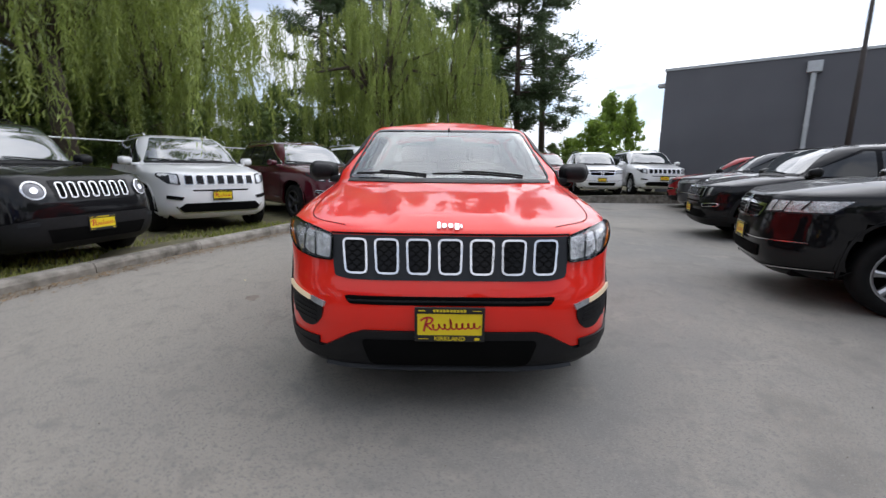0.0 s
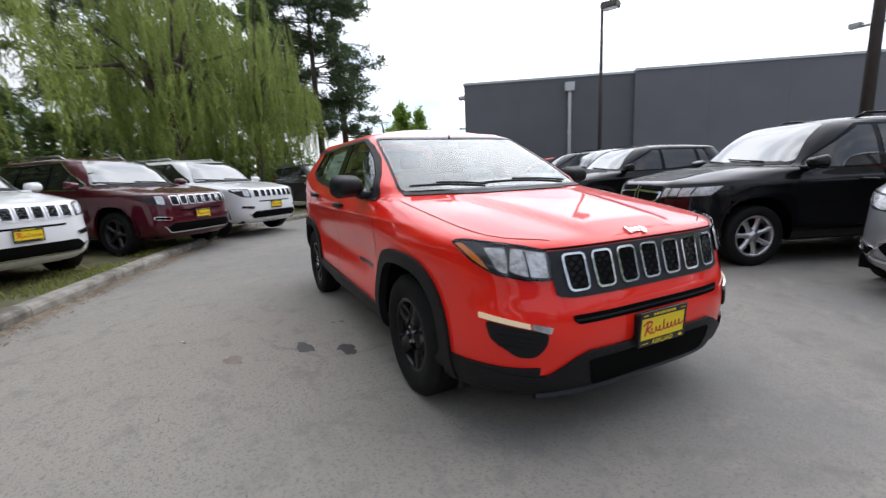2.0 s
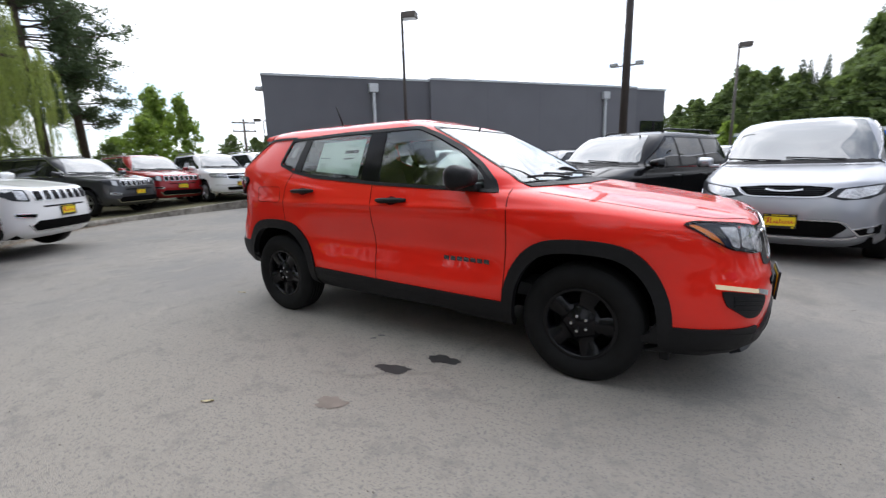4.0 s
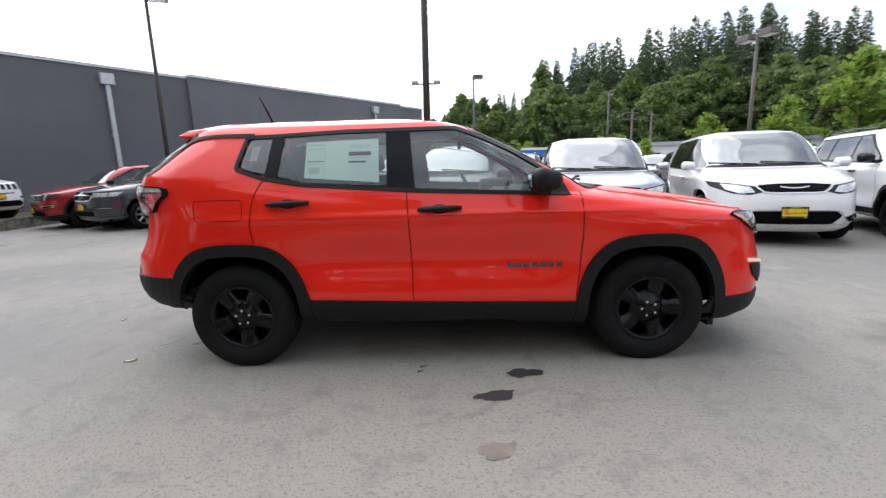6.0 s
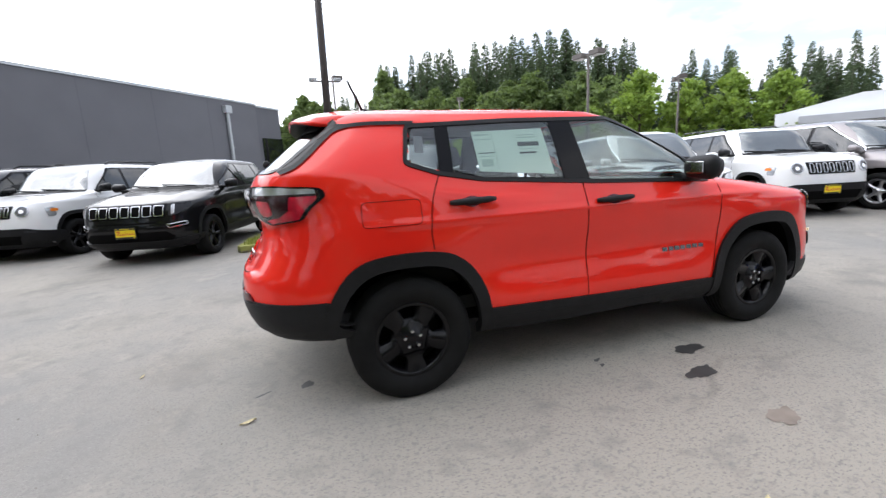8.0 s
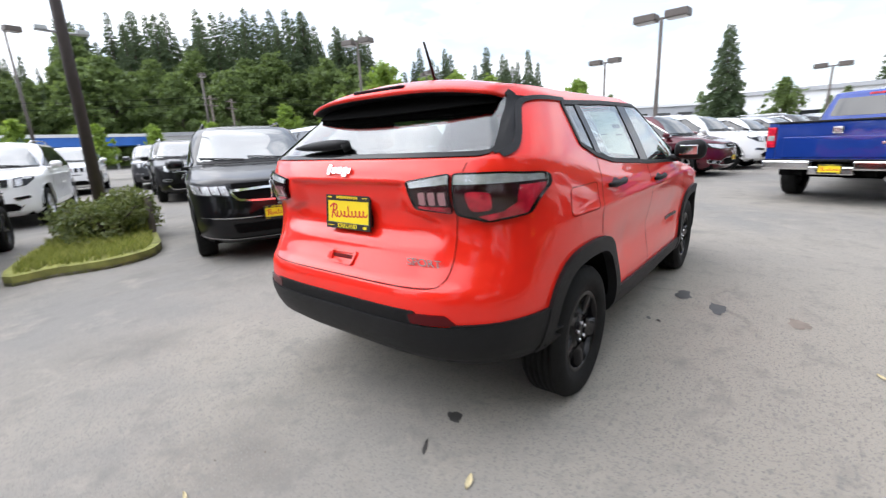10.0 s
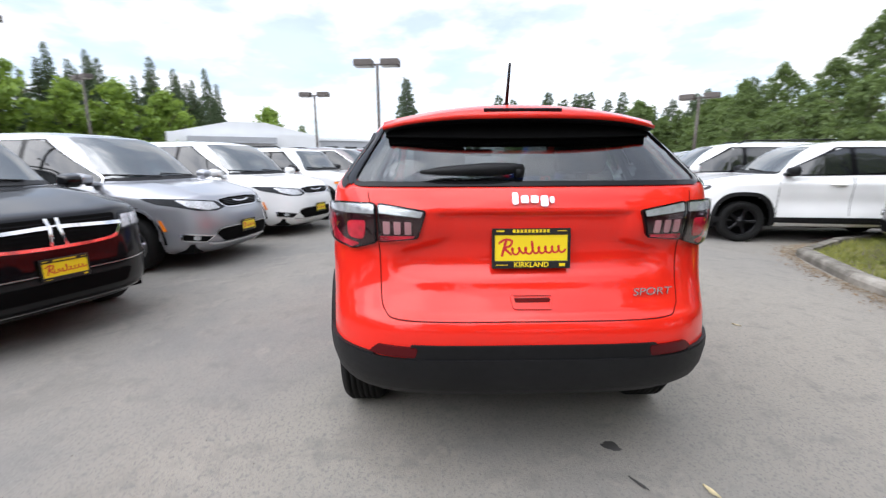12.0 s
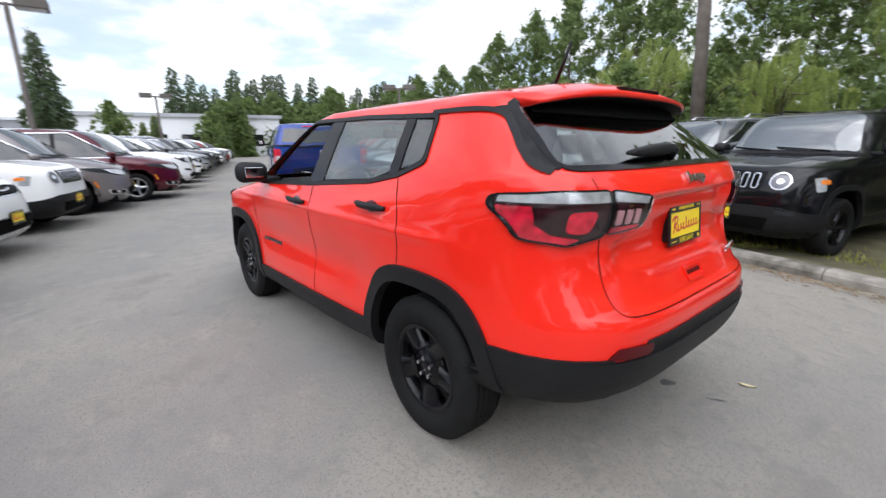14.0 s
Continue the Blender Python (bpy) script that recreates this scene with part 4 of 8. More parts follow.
            # flat maroon patch on the red door, painting the shaded cup behind the handle
            put("handle_recess", sh.panel("handle_recess", smoothed([(x0 + 0.06, z), (x0 + 0.13, z - 0.03), (x1 - 0.06, z), (x0 + 0.13, z + 0.028)]), v, MAROON, 0.001, 0.002), car)
        mirror_part(car, sh, 0.615, 0.985, 1.165, s, CLAD)
        # model name: illegible at this size, plain bars
        q = [(0.41 + i * 0.05, 0.41 + i * 0.05 + 0.038) for i in range(7)]
        for a, b in q:
            put("name_bar", sh.panel("name_bar", [(a, 0.632), (b, 0.629), (b, 0.655), (a, 0.658)], v, BADGE, 0.004, 0.004), car)
    # ---- nose
    put("windscreen", sh.panel("windscreen", screen, "F", SCREEN, 0.0, 0.005), car)
    put("windscreen_seal", sh.ring("windscreen_seal", shrink(screen, -0.004), 0.016, "F", GLOSSBLACK, 0.004, 0.01), car)
    put("cowl_panel", sh.panel("cowl_panel", [(-0.72, 1.096), (0.72, 1.096), (0.72, 1.112), (-0.72, 1.112)], "F", CLAD, 0.006), car)
    for a, b in (((0.52, 1.112), (-0.12, 1.134)), ((-0.16, 1.112), (-0.66, 1.134))):
        pts = [sh.hit("F", a[0] + (b[0] - a[0]) * t, a[1] + (b[1] - a[1]) * t + 0.012 * math.sin(3.1 * t), 0.022) for t in np.linspace(0, 1, 7)]
        part("wiper", join_bm(tube_bm(pts, 0.008, 6), tube_bm([p + Vector((0.02, 0, 0.015)) for p in pts[:5]], 0.007, 6)), CLAD, car, smooth=True)
    for s in (1, -1):
        put("bonnet_gap", sh.line("bonnet_gap", smoothed([(1.02, s * 0.775), (1.4, s * 0.765), (1.75, s * 0.735), (1.93, s * 0.66), (2.04, s * 0.5)], False), "T", SEAM, 0.006, 0.0015), car)
    put("bonnet_gap", sh.line("bonnet_gap", [(y, 0.893) for y in np.linspace(-0.56, 0.56, 20)], "F", DARK, 0.008, 0.002), car)
    band = rounded([(-0.56, 0.886), (0.56, 0.886), (0.535, 0.70), (0.46, 0.688), (-0.46, 0.688), (-0.535, 0.70)], 0.02)
    put("grille_band", sh.panel("grille_band", band, "F", GUNMETAL, 0.006), car)
    for k in range(-3, 4):
        c, w0, w1 = k * 0.147, 0.058, 0.053
        slot = rounded([(c - w0, 0.872), (c + w0, 0.872), (c + w1 - 0.004 * k, 0.712), (c - w1 - 0.004 * k, 0.712)], 0.03, 4)
        g = put("grille_slot", sh.ring("grille_slot", slot, 0.0095, "F", CHROME, 0.016, 0.012, 0.025), car, "bright ring round a black slot")
        put("grille_insert", sh.panel("grille_insert", shrink(slot, 0.009), "F", GLOSSBLACK, 0.009, 0.004), g)
        mesh_lines = []
        for i in range(7):
            z = 0.732 + i * 0.021
            mesh_lines.append(sh.line("grille_mesh", [(c - 0.045 + 0.09 * t, z + 0.008 * math.sin(t * 12.5 + i * 3.1)) for t in np.linspace(0, 1, 9)], "F", DARK, 0.005, 0.0122, 0.02))
        bm = bmesh.new()
        for me in mesh_lines:
            bm.from_mesh(me)
        part("grille_mesh", bm, DARK, g)
    put("upper_intake", sh.panel("upper_intake", rounded([(-0.49, 0.618), (0.49, 0.618), (0.465, 0.578), (-0.465, 0.578)], 0.02), "F", DARK, 0.003), car)
    put("intake_bar", sh.panel("intake_bar", [(-0.47, 0.600), (0.47, 0.600), (0.47, 0.592), (-0.47, 0.592)], "F", CLAD, 0.008), car)
    low = [(-0.87, 0.405), (-0.80, 0.385), (-0.60, 0.355), (-0.46, 0.435), (-0.40, 0.455), (0.40, 0.455), (0.46, 0.435), (0.60, 0.355), (0.80, 0.385), (0.87, 0.405), (0.87, 0.26), (0.62, 0.225), (-0.62, 0.225), (-0.87, 0.26)]
    put("lower_bumper", sh.panel("lower_bumper", low, "F", CLAD, 0.014, 0.03), car, "black moulded lower bumper")
    put("lower_intake", sh.panel("lower_intake", rounded([(-0.41, 0.415), (0.41, 0.415), (0.37, 0.285), (-0.37, 0.285)], 0.03), "F", DARK, 0.018, 0.01), car)
    put("chin_lip", sh.panel("chin_lip", [(-0.60, 0.262), (0.60, 0.262), (0.58, 0.235), (-0.58, 0.235)], "F", GUNMETAL, 0.030, 0.03), car)
    for tag, q in both([(0.545, 0.888), (0.545, 0.765), (0.64, 0.770), (0.745, 0.796), (0.80, 0.848), (0.838, 0.920), (0.80, 0.930), (0.68, 0.914)]):
        s = 1 if tag == "l" else -1
        hl = put("headlight", sh.panel("headlight", rounded(q, 0.02), "F", GUNMETAL, 0.004, 0.01, 0.03), car, "clear wraparound headlight")
        bowl = [(s * y, z) for y, z in ((0.560, 0.880), (0.560, 0.778), (0.655, 0.790), (0.70, 0.812), (0.685, 0.902))]
        put("reflector", sh.panel("reflector", rounded(bowl, 0.015), "F", REFLECTOR, 0.007, 0.004, 0.02), hl)
        put("turn_lamp", sh.panel("turn_lamp", rounded([(s * 0.757, 0.808), (s * 0.797, 0.852), (s * 0.830, 0.914), (s * 0.813, 0.918), (s * 0.784, 0.868)], 0.008), "F", AMBER, 0.008, 0.004, 0.02), hl)
        put("inner_lamp", sh.panel("inner_lamp", rounded([(s * 0.705, 0.800), (s * 0.735, 0.812), (s * 0.765, 0.905), (s * 0.702, 0.902)], 0.012), "F", REFLECTOR, 0.007, 0.004, 0.02), hl)
        put("lamp_bezel", sh.ring("lamp_bezel", rounded(q, 0.02), 0.005, "F", GLOSSBLACK, 0.013, 0.012, 0.03), hl)
        put("lamp_rib", sh.line("lamp_rib", [(s * 0.632, 0.785), (s * 0.640, 0.890)], "F", GUNMETAL, 0.008, 0.010, 0.03), hl)
        put("lens", sh.panel("lens", rounded(q, 0.02), "F", LENS, 0.016, 0.003, 0.03), hl)
        pocket = rounded([(s * 0.785, 0.60), (s * 0.59, 0.555), (s * 0.60, 0.50), (s * 0.64, 0.452), (s * 0.70, 0.452), (s * 0.775, 0.52)], 0.02)
        fog = put("fog_pocket", sh.panel("fog_pocket", pocket, "F", CLAD, 0.010, 0.014, 0.03), car)
        for i in range(4):
            z = 0.478 + 0.022 * i
            put("fog_slat", sh.panel("fog_slat", [(s * 0.625, z), (s * 0.755, z + 0.02), (s * 0.755, z + 0.028), (s * 0.625, z + 0.008)], "F", CLAD, 0.014, 0.004, 0.03), fog)
        put("running_lamp", sh.panel("running_lamp", [(s * 0.795, 0.632), (s * 0.655, 0.596), (s * 0.655, 0.576), (s * 0.795, 0.610)], "F", lit, 0.016, 0.01, 0.03), fog, "lit running lamp")
        put("fog_lens", sh.panel("fog_lens", [(s * 0.65, 0.598), (s * 0.575, 0.578), (s * 0.585, 0.553), (s * 0.65, 0.575)], "F", CLEARLENS, 0.016, 0.01, 0.03), fog)
    # badge on the bonnet lip: plain bright shapes
    for y0, y1, z0, z1 in ((-0.062, -0.047, 0.912, 0.938), (-0.040, -0.018, 0.915, 0.932), (-0.010, 0.012, 0.915, 0.932), (0.020, 0.042, 0.908, 0.932), (0.046, 0.056, 0.915, 0.928)):
        put("badge_bar", sh.panel("badge_bar", rounded([(y0, z0), (y1, z0), (y1, z1), (y0, z1)], 0.006), "F", SATIN, 0.009, 0.008, 0.02), car)
    add_plate(car, pose(2.232, 0, 0.502, 0, -0, 90) @ pose(0, 0, 0, 4, 0, 0), True)
    part("plate_bracket", box_bm(2.17, 2.222, -0.15, 0.15, 0.43, 0.57, 0.01), CLAD, car)
    # ---- tail
    put("rear_window", sh.panel("rear_window", rear, "B", PRIVACY, 0.0, 0.005), car, "dark tinted rear glass")
    put("rear_window_seal", sh.ring("rear_window_seal", shrink(rear, -0.008), 0.017, "B", GLOSSBLACK, 0.006, 0.010, 0.03), car)
    # dark band over the glass top, standing in for the spoiler's shade
    put("rear_frit", sh.panel("rear_frit", [(-0.57, 1.553), (0.57, 1.553), (0.605, 1.470), (0.42, 1.461), (0.2, 1.457), (0, 1.455), (-0.2, 1.457), (-0.42, 1.461), (-0.605, 1.470)], "B", DARK, 0.008, 0.006, 0.04), car)
    put("rear_header_trim", sh.panel("rear_header_trim", [(-0.60, 1.55), (0.60, 1.55), (0.62, 1.455), (0.42, 1.449), (0, 1.445), (-0.42, 1.449), (-0.62, 1.455)], "B", DARK, -0.020, 0.012, 0.04), car)
    N, V = 22, []
    for j in range(N + 1):
        y = -0.615 + 1.23 * j / N
        e = abs(y) / 0.615
        top = [(-1.40, 1.632 - 0.080 * e ** 2.2), (-1.55, 1.628 - 0.080 * e ** 2.2), (-1.68, 1.612 - 0.074 * e ** 2.2), (-1.76 + 0.06 * e ** 4, 1.588 - 0.066 * e ** 2.4), (-1.815 + 0.09 * e ** 4, 1.558 - 0.044 * e ** 3),
               (-1.805 + 0.09 * e ** 4, 1.542 - 0.040 * e ** 3), (-1.68, 1.532 - 0.035 * e ** 2), (-1.46, 1.52 - 0.04 * e ** 2)]
        V += [(x, y, z) for x, z in top]
    M = 8
    F = [(j * M + k, j * M + (k + 1) % M, (j + 1) * M + (k + 1) % M, (j + 1) * M + k) for j in range(N) for k in range(M)] + [tuple(range(M)), tuple(N * M + k for k in range(M))]
    sp = mesh("roof_spoiler", V, F, RED)
    bm = bmesh.new(); bm.from_mesh(sp); bmesh.ops.recalc_face_normals(bm, faces=bm.faces[:]); bm.to_mesh(sp); bm.free()
    sp.materials.append(CLAD)
    sp.polygons.foreach_set("material_index", [1 if q.normal.z < -0.85 else 0 for q in sp.polygons])
    spoil = put("roof_spoiler", sp, car, "red roof spoiler over the rear glass")
    part("brake_lamp", box_bm(-1.792, -1.766, -0.17, 0.17, 1.570, 1.5865, 0.004), SMOKE, spoil, "dark high brake lamp")
    part("rear_wiper", join_bm(tube_bm([sh.hit("B", 0.03 + 0.41 * t, 1.312 - 0.014 * t, 0.028) for t in np.linspace(0, 1, 7)], [0.016, 0.024, 0.026, 0.024, 0.021, 0.016, 0.006], 8),
                               tube_bm([sh.hit("B", 0.045, 1.305, 0.0), sh.hit("B", 0.045, 1.309, 0.034)], 0.022, 10)), CLAD, car, smooth=True)
    gate = smoothed([(0.66, 1.272), (0.615, 1.06), (0.605, 0.84), (0.585, 0.775), (0.53, 0.752), (0.3, 0.748)], False)
    for tag, q in both(gate):
        put("tailgate_gap", sh.line("tailgate_gap", q, "B", SEAM, 0.004), car)
    put("tailgate_gap", sh.line("tailgate_gap", [(y, 0.748) for y in np.linspace(-0.3, 0.3, 9)], "B", SEAM, 0.004), car)
    hnd = put("tailgate_handle", sh.ring("tailgate_handle", rounded([(-0.09, 0.845), (0.09, 0.845), (0.08, 0.785), (-0.08, 0.785)], 0.015), 0.012, "B", RED, 0.010, 0.014), car)
    # dark red strip, the shade inside the red handle painted on
    put("handle_slot", sh.panel("handle_slot", rounded([(-0.072, 0.825), (0.072, 0.825), (0.069, 0.810), (-0.069, 0.810)], 0.006), "B", SEAM, 0.003, 0.004), hnd)
    put("lower_bumper", sh.panel("lower_bumper", [(-0.87, 0.612), (-0.70, 0.604), (-0.49, 0.600), (0.49, 0.600), (0.70, 0.604), (0.87, 0.612), (0.87, 0.42), (0.66, 0.385), (-0.66, 0.385), (-0.87, 0.42)], "B", CLAD, 0.016, 0.03), car, "black moulded rear bumper")
    put("bumper_mesh", sh.panel("bumper_mesh", rounded([(-0.485, 0.659), (0.485, 0.659), (0.505, 0.592), (-0.505, 0.592)], 0.012), "B", CLAD, 0.008, 0.01), car)
    bm = bmesh.new()
    for k in range(46):
        y = -0.43 + 0.86 * k / 45
        for s in (-1, 1):
            bm.from_mesh(sh.line("x", [(y - 0.018 * s, 0.603), (y + 0.018 * s, 0.645)], "B", CLAD, 0.004, 0.010))
    part("bumper_lattice", bm, CLAD, car)
    for tag, q in both([(0.455, 0.648), (0.615, 0.654), (0.655, 0.612), (0.465, 0.606)]):
        put("bumper_reflector", sh.panel("bumper_reflector", rounded(q, 0.012), "B", REARREF, 0.010, 0.014, 0.03), car)
    for tag, q in both([(0.415, 1.172), (0.605, 1.200), (0.605, 1.050), (0.45, 1.068)]):
        s = 1 if tag == "l" else -1
        tl = put("tail_light", sh.panel("tail_light", rounded(q, 0.014), "B", SMOKE, 0.010, 0.014, 0.03), car, "tail light with clear and red lenses")
        put("clear_band", sh.panel("clear_band", [(s * 0.43, 1.168), (s * 0.60, 1.193), (s * 0.60, 1.163), (s * 0.438, 1.148)], "B", CLEARLENS, 0.015, 0.006, 0.03), tl)
        for i in range(3):
            y = 0.475 + i * 0.042
            put("lamp_cell", sh.panel("lamp_cell", rounded([(s * y, 1.132), (s * (y + 0.026), 1.134), (s * (y + 0.026), 1.085), (s * y, 1.086)], 0.006), "B", REDPALE, 0.015, 0.006, 0.02), tl)
        put("red_band", sh.panel("red_band", [(s * 0.465, 1.078), (s * 0.60, 1.076), (s * 0.60, 1.056), (s * 0.468, 1.066)], "B", REDLENS, 0.015, 0.006, 0.03), tl)
        put("lamp_bezel", sh.ring("lamp_bezel", rounded(q, 0.014), 0.005, "B", GLOSSBLACK, 0.017, 0.012, 0.03), tl)
        q2 = [(s * 0.612, 1.200), (s * 0.76, 1.202), (s * 0.850, 1.190), (s * 0.859, 1.140), (s * 0.826, 1.030), (s * 0.72, 1.008), (s * 0.612, 1.045)]
        to = put("tail_light", sh.panel("tail_light", rounded(q2, 0.018), "B", SMOKE, 0.010, 0.014, 0.03), car, "tail light with clear and red lenses")
        put("clear_band", sh.panel("clear_band", [(s * 0.617, 1.193), (s * 0.76, 1.194), (s * 0.843, 1.182), (s * 0.847, 1.160), (s * 0.76, 1.160), (s * 0.617, 1.160)], "B", CLEARLENS, 0.015, 0.006, 0.03), to)
        put("red_lamp", sh.panel("red_lamp", rounded([(s * 0.655, 1.135), (s * 0.735, 1.13), (s * 0.735, 1.062), (s * 0.668, 1.057)], 0.02), "B", REDLENS, 0.015, 0.006, 0.02), to)
        put("red_band", sh.panel("red_band", [(s * 0.806, 1.148), (s * 0.849, 1.148), (s * 0.849, 1.126), (s * 0.818, 1.038), (s * 0.72, 1.017), (s * 0.69, 1.036), (s * 0.765, 1.052), (s * 0.800, 1.085)], "B", REDLENS, 0.015, 0.006, 0.03), to)
        put("lamp_bezel", sh.ring("lamp_bezel", rounded(q2, 0.018), 0.006, "B", GLOSSBLACK, 0.017, 0.012, 0.03), to)
        put("lens", sh.panel("lens", shrink(rounded(q, 0.014), 0.004), "B", LENS, 0.024, 0.003, 0.03), tl)
        put("lens", sh.panel("lens", shrink(rounded(q2, 0.018), 0.004), "B", LENS, 0.024, 0.003, 0.03), to)
    add_plate(car, pose(-2.040, 0, 1.02, 0, 0, -90) @ pose(0, 0, 0, -6, 0, 0), True)
    part("plate_bracket", box_bm(-2.036, -1.99, -0.14, 0.14, 0.95, 1.09, 0.008), CLAD, car)
    for y0, y1, z0, z1 in ((0.085, 0.062, 1.193, 1.236), (0.052, 0.022, 1.198, 1.225), (0.014, -0.016, 1.198, 1.225), (-0.024, -0.054, 1.186, 1.225), (-0.060, -0.078, 1.198, 1.222)):
        put("badge_bar", sh.panel("badge_bar", rounded([(y0, z0), (y1, z0), (y1, z1), (y0, z1)], 0.008), "B", SATIN, 0.012, 0.01, 0.02), car)
    cu = bpy.data.curves.new("trim_word", "FONT")
    cu.body, cu.size, cu.align_x, cu.align_y, cu.extrude = "SPORT", 0.045, "CENTER", "CENTER", 0.003
    cu.materials.append(SATIN)
    p = sh.hit("B", -0.487, 0.838, 0.013)
    put("trim_word", cu, car, "", Matrix.Translation(p) @ pose(0, 0, 0, 90, 0, -90) @ pose(0, 0, 0, 4, 8, 0) @ Matrix.Diagonal((1.25, 1, 1, 1)))
    # ---- roof
    for s in (1, -1):
        put("roof_groove", sh.line("roof_groove", [(x, s * (0.545 - 0.02 * (x + 0.8) ** 2)) for x in np.linspace(-1.5, 0.05, 12)], "T", DARK, 0.010, 0.002), car)
    put("spoiler_gap", sh.line("spoiler_gap", [(-1.435 - 0.05 * (y / 0.6) ** 4, y) for y in np.linspace(-0.60, 0.60, 15)], "T", SEAM, 0.006, 0.003), car)
    base = sh.hit("T", -1.33, 0.0)
    part("antenna", join_bm(tube_bm([base + Vector((0.03, 0, 0)), base + Vector((0, 0, 0.03))], [0.03, 0.014], 10), tube_bm([base + Vector((0, 0, 0.02)), base + Vector((-0.085, 0, 0.215))], [0.009, 0.007], 6)), CLAD, car, "black whip antenna", smooth=True)
    # window label on the passenger side
    lab = [(-0.845, 1.445), (-0.385, 1.455), (-0.375, 1.183), (-0.845, 1.222)]
    st = put("window_label", sh.panel("window_label", lab, "R", PAPER, -0.010, 0.002), car, "large pale green price label behind the rear door glass")
    for x0, x1, z0, z1, mt in ((-0.57, -0.43, 1.352, 1.376, PAPERK), (-0.57, -0.46, 1.308, 1.318, PAPERK), (-0.57, -0.44, 1.400, 1.406, PAPERG), (-0.57, -0.44, 1.414, 1.419, PAPERG), (-0.83, -0.73, 1.395, 1.400, PAPERG),
                               (-0.83, -0.73, 1.318, 1.323, PAPERK), (-0.83, -0.735, 1.30, 1.303, PAPERG), (-0.82, -0.75, 1.245, 1.285, PAPERG), (-0.725, -0.722, 1.225, 1.44, PAPERG), (-0.57, -0.43, 1.335, 1.338, PAPERG), (-0.83, -0.74, 1.42, 1.428, PAPERG)):
        put("label_bar", sh.panel("label_bar", [(x0, z0), (x1, z0), (x1, z1), (x0, z1)], "R", mt, -0.0085, 0.001), st)
    put("window_card", sh.panel("window_card", [(-1.20, 1.34), (-1.15, 1.34), (-1.14, 1.43), (-1.19, 1.43)], "R", WHITEPL, -0.012, 0.002), car)
    add_wheels(car, (HX, -HX), 0.785, 0.343, 0.222, 0.208, 5, STEELBLK, SATIN, "black steel wheel", 0.118, 0.105)
    part("mud_flap", box_bm(1.71, 1.76, -0.80, -0.64, 0.19, 0.27, 0.01), CLAD, car)
    part("mud_flap", box_bm(1.71, 1.76, 0.64, 0.80, 0.19, 0.27, 0.01), CLAD, car)
    return car, sh


hero, hero_shell = build_hero()

# ---------------------------------------------------------------- the other vehicles of the lot
def spec_rows(s):
    """Skin rows from a few main measures of a vehicle (its front towards +x)."""
    W, b, zh, zc = s["W"], s["zbelt"], s["zhood"], s["zcowl"]
    xf, xr, xc, xt = s["xf"], s["xr"], s["cowl"], s["xtop"]
    sl, rf, wr = s["sill"], s["roof"], s["wroof"]
    nose = s.get("nose", 0.08)
    rows = [(sl - 0.03, xf - 0.16, sl, W - 0.09, sl + 0.10, xr + 0.14), (sl + 0.04, xf - 0.06, sl + 0.05, W - 0.025, sl + 0.15, xr + 0.05),
            (sl + 0.16, xf - 0.01, sl + 0.16, W, sl + 0.26, xr), (sl + 0.30, xf, sl + 0.30, W - 0.004, sl + 0.38, xr),
            (zh - 0.26, xf - 0.015, b - 0.36, W - 0.008, b - 0.36, xr + 0.01), (zh - 0.12, xf - nose * 0.5, b - 0.22, W, b - 0.20, xr + 0.03),
            (zh - 0.03, xf - nose, b - 0.12, W, b - 0.08, xr + 0.045), (zh + 0.01, xf - nose - 0.05, b - 0.07, W - 0.008, b, xr + 0.05)]
    for t in (0.18, 0.5, 0.8):
        bow = 0.025 * math.sin(math.pi * t)
        rows.append((zh + 0.01 + (zc - zh - 0.02) * t + bow, xf - nose - 0.05 + (xc + 0.10 - xf + nose + 0.05) * t, b - 0.07 + 0.08 * t, W - 0.01 - 0.02 * t, b + 0.06 * t, xr + 0.05 + (s["xrb"] - xr - 0.05) * t))
    rows.append((zc, xc + 0.06, b + 0.02, W - 0.035, b + 0.07, s["xrb"]))
    for t in (0.12, 0.35, 0.62, 0.86, 1.0):
        k = t ** 1.25
        rows.append((zc + (rf - 0.035 - zc) * math.sin(t * math.pi / 2) ** 0.92, xc + (xt - xc) * t, b + 0.02 + (rf - 0.05 - b - 0.02) * t, W - 0.045 + (wr - W + 0.045) * k,
                     b + 0.08 + (rf - 0.03 - b - 0.08) * t, s["xrb"] + (s["xrt"] - s["xrb"]) * t))
    rows.append((rf - 0.008, xt - 0.14, rf - 0.012, wr - 0.09, rf - 0.008, s["xrt"] + 0.05))
    return rows


def side_glass(s):
    """The outlines of the panes along one flank."""
    zb, zt = s["zbelt"] + 0.055, s["roof"] - 0.115
    xa0, xa1 = s["cowl"] - 0.26, s["xtop"] - 0.16
    B, C = s["B"], s["C"]
    up = s.get("kick", 0.03)
    front = [(B + 0.04, zb), (xa0 + 0.02, zb - 0.01), (xa0 - 0.03, zb + 0.08), (xa1, zt - 0.005), (B + 0.05, zt)]
    mid = [(C + 0.04, zb + up), (B - 0.04, zb), (B - 0.03, zt), (C + 0.05, zt - 0.005)]
    D = s["D"]
    rear = [(D, zb + up + 0.02), (C - 0.04, zb + up), (C - 0.03, zt - 0.005), (D + s.get("rake", 0.08), zt - 0.02)]
    return [rounded(p, 0.03) for p in (front, mid, rear)]


